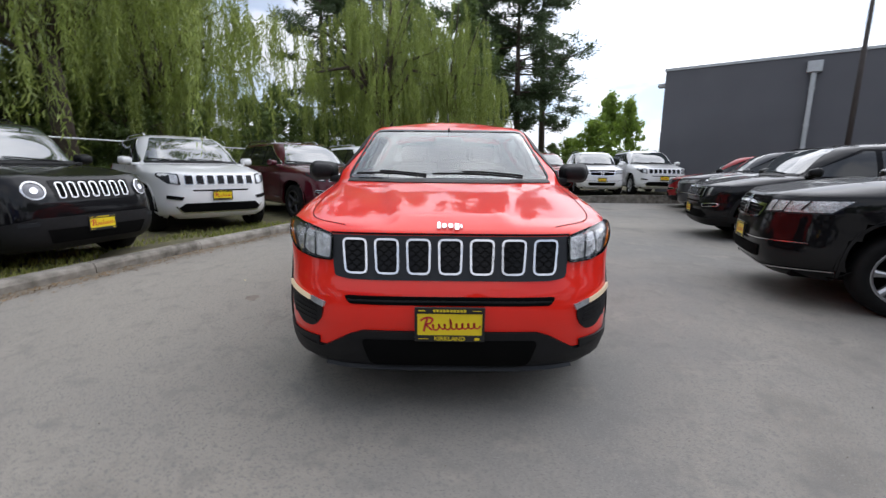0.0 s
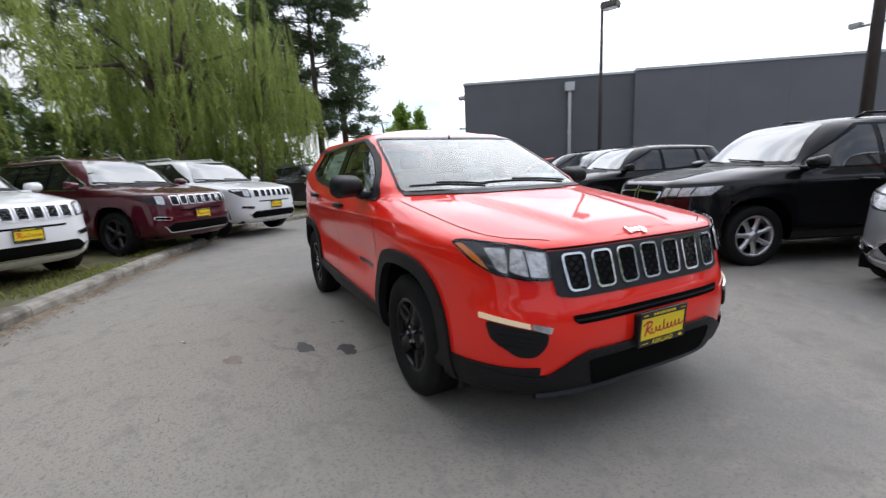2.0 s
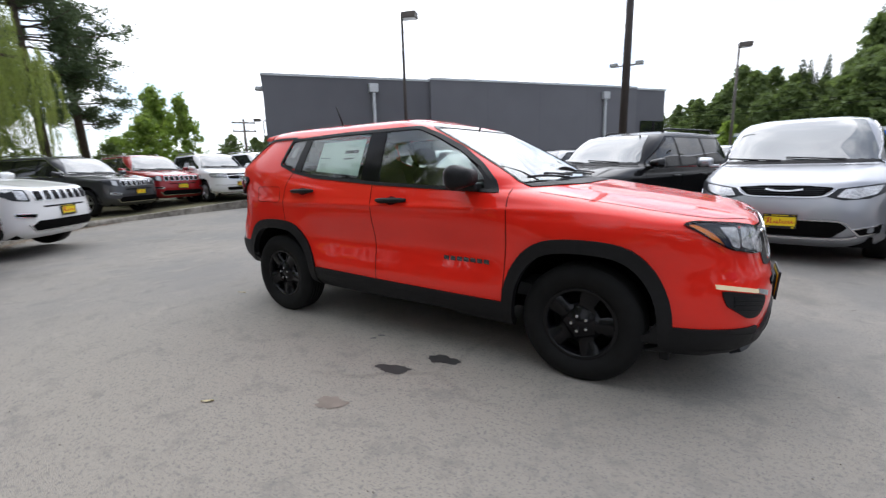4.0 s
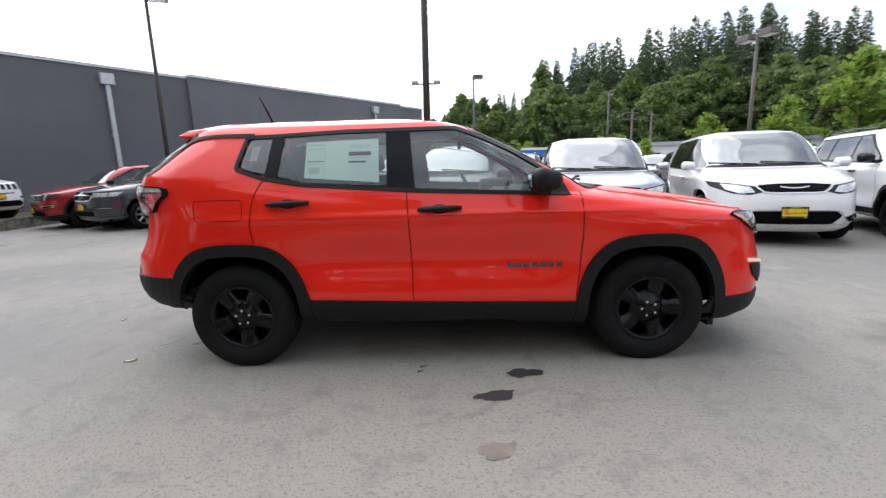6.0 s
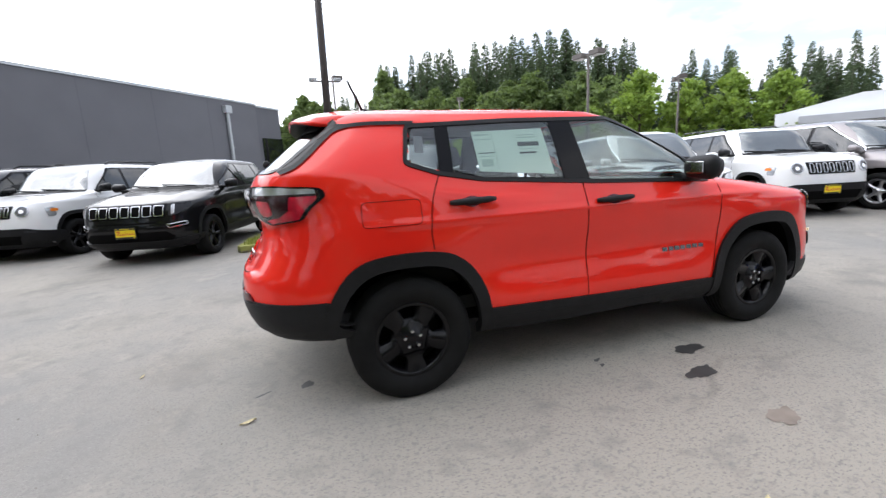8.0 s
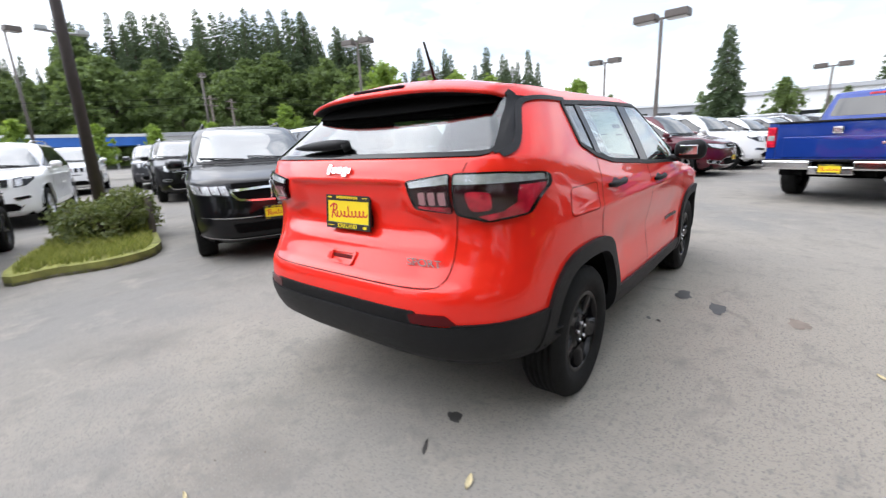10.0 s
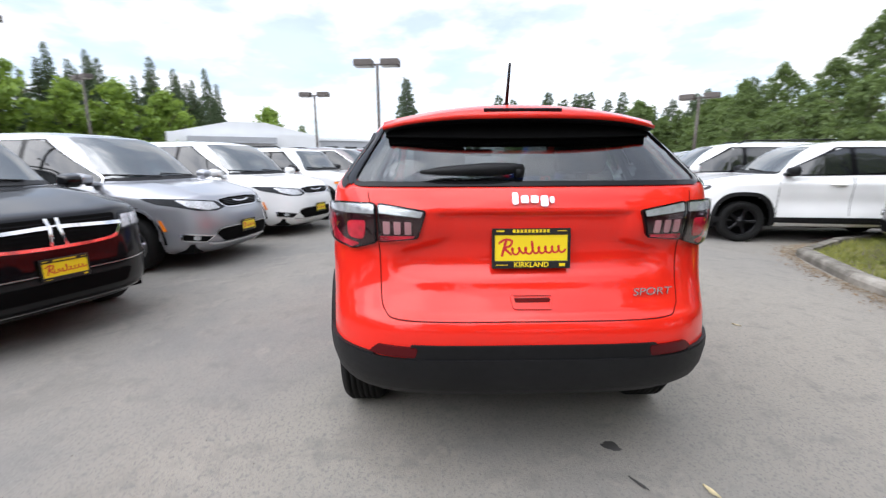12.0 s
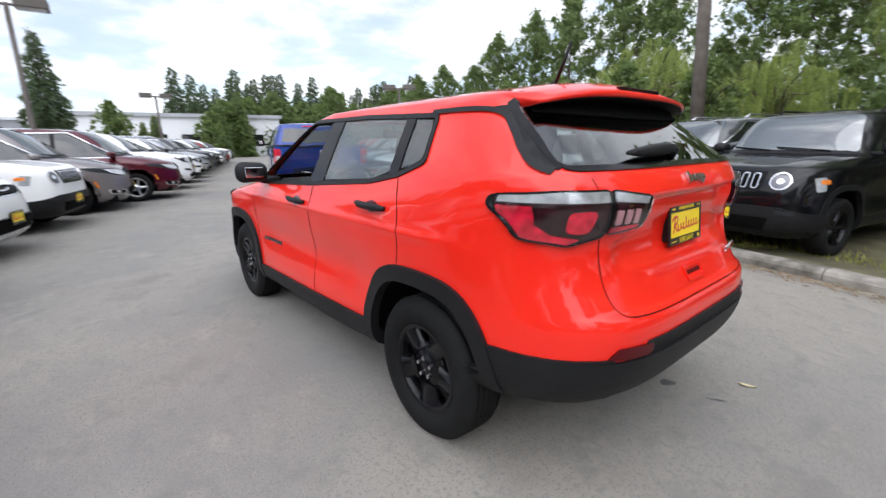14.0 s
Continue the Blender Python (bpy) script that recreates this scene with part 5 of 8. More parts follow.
def parked_form(s):
    """Hollowed doors, flared wings, a shoulder line, bonnet creases and a roof that falls to the tail."""
    def form(V):
        x, y, z = V[:, 0].copy(), V[:, 1].copy(), V[:, 2].copy()
        ay, W, b = np.abs(y), s["W"], s["zbelt"]
        side = np.clip((ay - 0.80 * W) / 0.10, 0, 1)
        mid = sum(s["axles"]) / 2
        hollow = 0.022 * np.exp(-((z - s["sill"] - 0.38) / 0.13) ** 2) * np.clip((1.0 - np.abs(x - mid)) / 0.30, 0, 1)
        flare = sum(np.exp(-((x - c) / 0.42) ** 2) for c in s["axles"]) * 0.015 * np.exp(-((z - 0.72) / 0.16) ** 2)
        shoulder = 0.010 * np.exp(-((z - b + 0.10) / 0.05) ** 2) * np.clip((1.7 - np.abs(x)) / 0.3, 0, 1)
        V[:, 1] += np.sign(y) * side * (flare + shoulder - hollow)
        lid = np.clip((x - s["cowl"] - 0.10) / 0.15, 0, 1) * np.clip((z - s["zhood"] + 0.01) / 0.03, 0, 1)
        V[:, 2] += lid * 0.014 * np.exp(-((ay - 0.60 * W) / 0.10) ** 2)
        cabin_part = np.clip((z - b - 0.05) / (s["roof"] - b - 0.05), 0, 1)
        V[:, 2] -= s.get("fall", 0.035) * np.clip((-0.35 - x) / 1.5, 0, 1.2) ** 2 * cabin_part
        return V
    return form


def build_car(name, label, category, s, paintwork):
    sh = Shell(spec_rows(s), n=72, sub=3, top=0.045, power=s.get("power", (6.5, 4.0)), tweak=parked_form(s))
    car = thing(name, label, category, "parked vehicles of the lot")
    r, W = s["r"], s["W"]
    arches = [arch_poly(x, r, r + 0.075, r + 0.075, -0.12) for x in s["axles"]]
    close = [np.vstack([a, (a[-1][0], 0.0), (a[0][0], 0.0)]) for a in arches]
    panes = side_glass(s)
    hw = W - 0.17
    zc0, zc1 = s["zcowl"] + 0.03, s["roof"] - 0.075
    screen = rounded([(-hw, zc0), (hw, zc0), (s["wroof"] - 0.08, zc1), (-s["wroof"] + 0.08, zc1)], 0.05)
    rb = s["zbelt"] + 0.14
    back = rounded([(-hw + 0.05, rb), (hw - 0.05, rb), (s["wroof"] - 0.10, zc1 - 0.03), (-s["wroof"] + 0.10, zc1 - 0.03)], 0.05)
    holes = [(v, shrink(c, -0.03 if s.get("clad") else -0.012), -9, 9) for v in "RL" for c in close] + [(v, shrink(p, 0.02), -9, 9) for v in "RL" for p in panes]
    holes += [("F", shrink(screen, 0.03), s["xtop"] - 0.2, s["cowl"] + 0.1), ("B", shrink(back, 0.03), -9, s["xrt"] + 0.2)]
    put("body", sh.skin("body", holes, paintwork), car)
    names = ("front_door_window", "rear_door_window", "quarter_window")
    zt = s["roof"] - 0.085
    for v, d in (("R", -1), ("L", 1)):
        for p, nm in zip(panes, names):
            put(nm, sh.panel(nm, p, v, TINTED, 0.008, 0.02, 0.10), car)
        allp = [(s["D"] - 0.03, s["zbelt"] + 0.06), (s["cowl"] - 0.18, s["zbelt"] + 0.02), (s["cowl"] - 0.26, s["zbelt"] + 0.13), (s["xtop"] - 0.13, zt), (s["D"] + s.get("rake", 0.08) - 0.02, zt - 0.02)]
        put("window_surround", sh.panel("window_surround", rounded(allp, 0.03), v, s.get("trim", GLOSSBLACK), 0.004, 0.012, 0.08), car)
        if s.get("bright"):
            put("window_brightwork", sh.ring("window_brightwork", rounded(allp, 0.03), 0.014, v, CHROME, 0.008, 0.012, 0.08), car)
        for a, x in zip(arches, s["axles"]):
            if s.get("clad"):
                outer = arch_poly(x, r, r + 0.135, r + 0.135, -0.10)
                put("wheel_arch_cladding", sh.panel("wheel_arch_cladding", np.vstack([outer, a[::-1]]), v, CLAD, 0.016, 0.05, 0.07), car)
            else:
                outer = arch_poly(x, r, r + 0.100, r + 0.100, -0.12)
                put("wheel_arch_lip", sh.panel("wheel_arch_lip", np.vstack([outer, a[::-1]]), v, paintwork, 0.010, 0.05, 0.07), car)
            put("wheel_well", well_mesh(x, r, r + 0.12, d * (W - 0.05), d * (W - 0.42)), car)
        lo = s["sill"]
        put("sill", sh.panel("sill", [(s["axles"][1] + r + 0.08, lo + 0.17), (s["axles"][0] - r - 0.08, lo + 0.15), (s["axles"][0] - r - 0.08, lo - 0.01), (s["axles"][1] + r + 0.08, lo - 0.01)], v, CLAD if s.get("clad") else paintwork, 0.012, 0.03, 0.15), car)
        for q in ([(s["cowl"] - 0.12, s["zbelt"]), (s["cowl"] - 0.12, s["sill"] + 0.2)], [(s["B"], s["zbelt"]), (s["B"] + 0.01, s["sill"] + 0.2)], [(s["C"], s["zbelt"]), (s["C"] - 0.04, s["zbelt"] - 0.3)]):
            put("door_gap", sh.line("door_gap", q, v, DARK, 0.010, 0.002, 0.1), car)
        for x in (s["B"] + 0.10, s["C"] + 0.12):
            y = abs(sh.hit(v, x + 0.09, s["zbelt"] - 0.11)[1])
            part("door_handle", handle_bm(x, x + 0.22, s["zbelt"] - 0.11, y, d), s.get("handle", paintwork), car, smooth=True)
        mirror_part(car, sh, s["cowl"] - 0.24, W + 0.09, s["zbelt"] + 0.11, d, s.get("mirror", paintwork), s.get("mirror", paintwork))
        if s.get("rails"):
            zz = s["roof"] + 0.012
            pts = [(s["xtop"] - 0.30, d * (s["wroof"] - 0.10), s["roof"] - 0.02), (s["xtop"] - 0.42, d * (s["wroof"] - 0.10), zz + 0.03), (s["xrt"] + 0.35, d * (s["wroof"] - 0.10), zz + 0.03), (s["xrt"] + 0.22, d * (s["wroof"] - 0.10), s["roof"] - 0.02)]
            part("roof_rail", tube_bm(pts, 0.016, 6), s.get("rail_mat", GLOSSBLACK), car, smooth=True)
    put("windscreen", sh.panel("windscreen", screen, "F", SHIELD, 0.006, 0.02, 0.06), car)
    put("cowl_panel", sh.panel("cowl_panel", [(-hw, zc0 - 0.03), (hw, zc0 - 0.03), (hw, zc0 + 0.015), (-hw, zc0 + 0.015)], "F", CLAD, 0.006, 0.01, 0.1), car)
    put("rear_window", sh.panel("rear_window", back, "B", TINTED, 0.006, 0.02, 0.08), car)
    part("underbody", box_bm(s["xr"] + 0.30, s["xf"] - 0.25, -W + 0.20, W - 0.20, s["sill"] - 0.02, s["sill"] + 0.10), DARK, car)
    for d in (1, -1):
        zl = s["zbelt"] - 0.13
        put("tail_light", sh.panel("tail_light", rounded([(d * (W - 0.26), zl), (d * (W - 0.03), zl), (d * (W - 0.03), zl + 0.17), (d * (W - 0.26), zl + 0.15)], 0.02), "B", REDLENS, 0.008, 0.02, 0.06), car)
    for a, b in (((0.5, zc0), (-0.1, zc0 + 0.04)), ((-0.15, zc0), (-hw + 0.05, zc0 + 0.04))):
        pts = [sh.hit("F", a[0] + (b[0] - a[0]) * t, a[1] + (b[1] - a[1]) * t, 0.02) for t in np.linspace(0, 1, 4)]
        part("wiper", tube_bm(pts, 0.009, 5), CLAD, car)
    face = s["face"]
    zh, F = s["zhood"], "F"
    lo = s["sill"]

    def pan(nm, poly, m, off=0.006, th=0.012, rr=0.015, step=0.07, parent=None, label=""):
        return put(nm, sh.panel(nm, rounded(poly, rr), F, m, off, th, step), parent or car, label)

    def lamps(poly, m=GUNMETAL, inner=None, label=""):
        for tag, q in both(poly):
            d = 1 if tag == "l" else -1
            h = pan("headlight", q, m, 0.006, 0.012, 0.02, 0.05, None, label)
            if inner:
                pan("reflector", [(d * a, b) for a, b in inner], REFLECTOR, 0.010, 0.006, 0.012, 0.05, h)

    if face in ("slots", "boxy"):
        y1 = 0.56 if face == "slots" else 0.41
        z0, z1 = (zh - 0.185, zh - 0.025) if face == "slots" else (zh - 0.230, zh - 0.060)
        pan("grille_band", [(-y1 - 0.03, z1 + 0.02), (y1 + 0.03, z1 + 0.02), (y1, z0 - 0.02), (-y1, z0 - 0.02)], s.get("band", paintwork), 0.006, 0.012, 0.02)
        for k in range(-3, 4):
            pit = y1 * 2 / 7.0
            c, w = k * pit, pit * (0.43 if face == "slots" else 0.34)
            slot = rounded([(c - w, z1), (c + w, z1), (c + w * 0.92, z0), (c - w * 0.92, z0)], 0.02 if face == "slots" else 0.032)
            g = put("grille_slot", sh.ring("grille_slot", slot, 0.012, F, s.get("slot", SATIN), 0.016, 0.012, 0.04), car)
            put("grille_insert", sh.panel("grille_insert", shrink(slot, 0.009), F, DARK, 0.009, 0.004, 0.06), g)
            if face == "slots" and s.get("bright"):
                for i in range(4):
                    zz = z0 + (z1 - z0) * (i + 0.7) / 4.6
                    put("grille_mesh", sh.line("grille_mesh", [(c - w * 0.8 + w * 1.6 * t, zz + 0.010 * math.sin(t * 9.5 + 3.14 * (i % 2))) for t in np.linspace(0, 1, 7)], F, BADGE, 0.004, 0.0125, 0.05), g)
        if face == "slots":
            lamps([(y1 + 0.05, z1 + 0.015), (y1 + 0.04, z0 - 0.005), (W - 0.20, z0 + 0.02), (W - 0.09, z1 - 0.02), (W - 0.10, z1 + 0.03), (W - 0.22, z1 + 0.03)], GUNMETAL,
                  [(y1 + 0.07, z1 - 0.005), (y1 + 0.07, z0 + 0.015), (W - 0.24, z0 + 0.035), (W - 0.24, z1 + 0.01)])
            for tag, q in both([(0.56, lo + 0.34), (0.78, lo + 0.37), (0.79, lo + 0.31), (0.60, lo + 0.28)]):
                fg = put("fog_surround", sh.ring("fog_surround", rounded(q, 0.02), 0.014, F, s.get("fogring", SATIN), 0.014, 0.014, 0.04), car)
                put("fog_lamp", sh.panel("fog_lamp", shrink(rounded(q, 0.02), 0.012), F, DARK, 0.005, 0.005, 0.06), fg)
            lowp = [(-0.66, lo + 0.15), (-0.56, lo + 0.235), (0.56, lo + 0.235), (0.66, lo + 0.15), (0.58, lo + 0.085), (-0.58, lo + 0.085)]
            pan("lower_intake", lowp, DARK, 0.012, 0.012, 0.02, 0.05)
            if s.get("bright"):
                put("intake_brightwork", sh.line("intake_brightwork", [(-0.68, lo + 0.19), (-0.60, lo + 0.085), (0.60, lo + 0.085), (0.68, lo + 0.19)], F, SATIN, 0.020, 0.018, 0.05), car)
            put("upper_slot", sh.panel("upper_slot", [(-0.45, zh - 0.265), (0.45, zh - 0.265), (0.43, zh - 0.29), (-0.43, zh - 0.29)], F, DARK, 0.004, 0.01, 0.1), car)
            if s.get("clad"):
                pan("lower_bumper", [(-0.88, lo + 0.14), (-0.62, lo + 0.10), (0.62, lo + 0.10), (0.88, lo + 0.14), (0.88, lo - 0.02), (-0.88, lo - 0.02)], CLAD, 0.022, 0.035, 0.02, 0.05)
        else:
            pan("lower_bumper", [(-0.88, lo + 0.24), (-0.62, lo + 0.32), (0.62, lo + 0.32), (0.88, lo + 0.24), (0.88, lo - 0.02), (-0.88, lo - 0.02)], CLAD, 0.022, 0.035, 0.02, 0.05)
            pan("lower_intake", [(-0.55, lo + 0.20), (0.55, lo + 0.20), (0.50, lo + 0.06), (-0.50, lo + 0.06)], DARK, 0.028, 0.015, 0.015, 0.05)
            for d in (1, -1):
                th = np.linspace(0, 2 * math.pi, 25)[:-1]
                c = (d * (W - 0.315), zh - 0.142)
                ring = np.stack([c[0] + 0.092 * np.cos(th), c[1] + 0.092 * np.sin(th)], 1)
                h = put("headlight", sh.ring("headlight", ring, 0.014, F, SATIN, 0.022, 0.03, 0.03), car, "round headlight")
                put("reflector", sh.panel("reflector", shrink(ring, 0.012), F, BADGE, 0.012, 0.006, 0.04), h)
                put("bulb_cap", sh.panel("bulb_cap", shrink(ring, 0.062), F, CHROME, 0.020, 0.006, 0.03), h)
                pan("turn_lamp", [(d * (W - 0.060), zh - 0.165), (d * (W - 0.030), zh - 0.165), (d * (W - 0.034), zh - 0.115), (d * (W - 0.064), zh - 0.115)], AMBER, 0.012, 0.012, 0.01)
                put("fog_lamp", sh.panel("fog_lamp", rounded([(d * 0.60, lo + 0.285), (d * 0.74, lo + 0.275), (d * 0.74, lo + 0.235), (d * 0.60, lo + 0.245)], 0.015), F, GUNMETAL, 0.026, 0.010, 0.03), car)
                put("wing_lamp", sh.panel("wing_lamp", rounded([(s["xf"] - 0.42, zh - 0.24), (s["xf"] - 0.30, zh - 0.25), (s["xf"] - 0.27, zh - 0.10), (s["xf"] - 0.40, zh - 0.09)], 0.02), "L" if d > 0 else "R", CLEARLENS, 0.010, 0.010, 0.03), car, "clear lamp on the wing")
    elif face == "cross":
        z0, z1, y1 = zh - 0.235, zh - 0.03, 0.47
        g = pan("grille", [(-y1, z1), (y1, z1), (y1 - 0.07, z0), (-y1 + 0.07, z0)], DARK, 0.004, 0.01, 0.03)
        zm = (z0 + z1) / 2 + 0.01
        rim = smoothed([(-y1 - 0.005, zm + 0.012), (-y1 + 0.035, z0 + 0.055), (-y1 + 0.11, z0 + 0.012), (0, z0 - 0.004), (y1 - 0.11, z0 + 0.012), (y1 - 0.035, z0 + 0.055), (y1 + 0.005, zm + 0.012)], False)
        put("grille_surround", sh.line("grille_surround", rim, F, CHROME, 0.024, 0.016, 0.03), g)
        put("grille_bar", sh.line("grille_bar", [(-y1 - 0.01, zm + 0.010), (-0.10, zm + 0.026), (0.10, zm + 0.026), (y1 + 0.01, zm + 0.010)], F, CHROME, 0.026, 0.018, 0.04), g)
        for d in (1, -1):
            put("grille_bar", sh.line("grille_bar", [(d * 0.036, z1 - 0.005), (d * 0.030, zm + 0.02), (d * 0.048, z0 + 0.01)], F, CHROME, 0.022, 0.021, 0.04), g)
        for k in range(5):
            put("grille_slat", sh.line("grille_slat", [(-y1 + 0.06, z0 + 0.03 + 0.035 * k), (y1 - 0.06, z0 + 0.03 + 0.035 * k)], F, GLOSSBLACK, 0.006, 0.010, 0.06), g)
        pan("grille_badge", [(-0.028, z1 - 0.01), (0.028, z1 - 0.01), (0.033, z0 + 0.01), (-0.033, z0 + 0.01)], DARK, 0.019, 0.01, 0.008)
        lamps([(y1 + 0.025, z1 - 0.01), (y1 - 0.02, z0 + 0.055), (W - 0.20, z0 + 0.085), (W - 0.05, z1 - 0.02), (W - 0.07, z1 + 0.015)], GUNMETAL,
              [(y1 + 0.045, z1 - 0.025), (y1 + 0.015, z0 + 0.072), (W - 0.22, z0 + 0.10), (W - 0.13, z1 - 0.025)], "clear headlight in a slim housing")
        xf = s["xf"]
        for v in "RL":      # the lamp runs back along the wing
            q = [(xf - 0.13, z1 - 0.015), (xf - 0.50, z1 + 0.005), (xf - 0.58, z1 - 0.01), (xf - 0.44, z0 + 0.085), (xf - 0.15, z0 + 0.07)]
            h = put("headlight", sh.panel("headlight", q, v, GUNMETAL, 0.006, 0.012, 0.03), car, "clear headlight swept back along the wing")
            put("reflector", sh.panel("reflector", shrink(np.array(q), 0.014), v, REFLECTOR, 0.010, 0.006, 0.03), h)
        for d in (1, -1):
            for i in range(3):
                put("lamp_rib", sh.line("lamp_rib", [(d * (y1 + 0.10 + 0.09 * i), z0 + 0.08 + 0.012 * i), (d * (y1 + 0.12 + 0.09 * i), z1 - 0.02)], F, SMOKE, 0.008, 0.018, 0.05), car)
        pan("lower_intake", [(-0.50, lo + 0.22), (0.50, lo + 0.22), (0.46, lo + 0.11), (-0.46, lo + 0.11)], DARK, 0.012, 0.012, 0.02, 0.05)
        put("bumper_strip", sh.line("bumper_strip", [(-0.80, lo + 0.30), (-0.45, lo + 0.285), (0.45, lo + 0.285), (0.80, lo + 0.30)], F, s.get("strip", SATIN), 0.010, 0.010, 0.05), car)
        put("bumper_strip", sh.line("bumper_strip", [(-0.84, lo + 0.07), (-0.5, lo + 0.035), (0.5, lo + 0.035), (0.84, lo + 0.07)], F, s.get("strip", SATIN), 0.010, 0.012, 0.05), car)
    elif face == "van":
        z1 = zh - 0.035
        lip = [(-0.44, z1 - 0.02), (-0.2, z1), (0.2, z1), (0.44, z1 - 0.02), (0.33, z1 - 0.115), (-0.33, z1 - 0.115)]
        g = pan("grille", lip, DARK, 0.008, 0.012, 0.03, 0.04)
        put("grille_surround", sh.line("grille_surround", smoothed([(-0.45, z1 - 0.035), (-0.34, z1 - 0.115), (0, z1 - 0.125), (0.34, z1 - 0.115), (0.45, z1 - 0.035)], False), F, SATIN, 0.014, 0.014, 0.04), g)
        put("grille_wing", sh.line("grille_wing", smoothed([(-0.17, z1 - 0.045), (-0.06, z1 - 0.062), (0.06, z1 - 0.062), (0.17, z1 - 0.045)], False), F, SATIN, 0.016, 0.020, 0.03), g)
        for k in range(4):
            put("grille_slat", sh.line("grille_slat", [(-0.36 + 0.008 * k, z1 - 0.03 - 0.02 * k), (0.36 - 0.008 * k, z1 - 0.03 - 0.02 * k)], F, GUNMETAL, 0.005, 0.013, 0.05), g)
        lamps([(0.46, z1 - 0.03), (0.37, z1 - 0.112), (0.52, z1 - 0.150), (0.72, z1 - 0.135), (W - 0.08, z1 - 0.045), (W - 0.05, z1 + 0.035), (W - 0.22, z1 + 0.015)], GUNMETAL,
              [(0.52, z1 - 0.038), (0.46, z1 - 0.118), (0.62, z1 - 0.135), (W - 0.22, z1 - 0.085), (W - 0.17, z1 + 0.005)], "clear swept headlight with dark housing")
        smile = [(-0.50, lo + 0.275), (0.50, lo + 0.275), (0.58, lo + 0.21), (0.46, lo + 0.10), (-0.46, lo + 0.10), (-0.58, lo + 0.21)]
        pan("lower_intake", smile, DARK, 0.012, 0.012, 0.03, 0.05)
        if s.get("bright"):
            put("intake_brightwork", sh.line("intake_brightwork", smoothed([(-0.60, lo + 0.20), (-0.50, lo + 0.275), (0, lo + 0.282), (0.50, lo + 0.275), (0.60, lo + 0.20)], False), F, SATIN, 0.014, 0.018, 0.05), car)
            put("intake_brightwork", sh.line("intake_brightwork", smoothed([(-0.66, lo + 0.115), (-0.46, lo + 0.085), (0.46, lo + 0.085), (0.66, lo + 0.115)], False), F, CHROME, 0.022, 0.018, 0.05), car)
            for tag, q in both([(0.60, lo + 0.195), (0.86, lo + 0.245), (0.85, lo + 0.150), (0.68, lo + 0.115)]):
                fg = put("fog_surround", sh.ring("fog_surround", rounded(q, 0.02), 0.012, F, CHROME, 0.014, 0.014, 0.03), car)
                put("fog_lamp", sh.panel("fog_lamp", shrink(rounded(q, 0.02), 0.007), F, DARK, 0.010, 0.006, 0.04), fg)
                d = 1 if tag == "l" else -1
                put("fog_lens", sh.panel("fog_lens", rounded([(d * 0.735, lo + 0.205), (d * 0.785, lo + 0.213), (d * 0.785, lo + 0.160), (d * 0.735, lo + 0.150)], 0.02), F, CLEARLENS, 0.014, 0.006, 0.03), fg)
        for v in "RL":
            put("side_marker", sh.panel("side_marker", [(s["axles"][0] + r + 0.10, 0.52), (s["axles"][0] + r + 0.14, 0.52), (s["axles"][0] + r + 0.08, 0.66), (s["axles"][0] + r + 0.05, 0.66)], v, AMBER, 0.008, 0.01, 0.04), car)
    pz = s.get("plate", lo + 0.27)
    px = sh.hit("F", 0, pz)[0]
    py = s.get("plate_y", 0.0)
    add_plate(car, pose(px + 0.025, py, pz, 0, 0, 90))
    part("plate_bracket", box_bm(px - 0.05, px + 0.017, py - 0.14, py + 0.14, pz - 0.06, pz + 0.06), CLAD, car)
    add_wheels(car, s["axles"], W - 0.125, r, s.get("tw", 0.235), s.get("rim", r * 0.66), s.get("spokes", 5), s.get("rim_mat", ALLOY))
    return car


def repaint(car, old, fresh, label=""):
    """Another colour for a copied vehicle."""
    for o in (car, *car.children_recursive):
        for slot in o.material_slots:
            if slot.material == old:
                slot.link = "OBJECT"
                slot.material = fresh
    return tagged(car, label)


BIG = dict(xf=2.40, xr=-2.40, W=0.965, zbelt=1.12, zhood=1.02, zcowl=1.19, cowl=1.02, xtop=0.22, roof=1.74, wroof=0.66, sill=0.30, xrb=-2.22, xrt=-1.98, r=0.385, axles=(1.45, -1.46), B=-0.10, C=-1.02, D=-1.75,
           face="slots", plate=0.66, spokes=5, bright=True, rails=True, rail_mat=SATIN, trim=GLOSSBLACK)
BOXY = dict(xf=2.10, xr=-2.10, W=0.90, zbelt=1.11, zhood=1.02, zcowl=1.15, cowl=0.88, xtop=0.34, roof=1.69, wroof=0.68, sill=0.28, xrb=-2.03, xrt=-1.90, r=0.345, axles=(1.28, -1.29), B=-0.14, C=-0.98, D=-1.62, rake=0.05,
            face="boxy", plate=0.50, clad=True, rails=True, rim_mat=STEELBLK, band=GLOSSBLACK, power=(8.0, 5.0), nose=0.11, mirror=CLAD, handle=CLAD)
COMPACT = dict(xf=2.19, xr=-2.15, W=0.91, zbelt=1.07, zhood=0.93, zcowl=1.12, cowl=0.95, xtop=0.15, roof=1.635, wroof=0.64, sill=0.28, fall=0.06, xrb=-2.02, xrt=-1.72, r=0.345, axles=(1.305, -1.305), B=-0.19, C=-1.05, D=-1.30, kick=0.06, rake=0.05,
               face="slots", plate=0.52, clad=True, rim_mat=STEELBLK, band=GLOSSBLACK, mirror=CLAD)
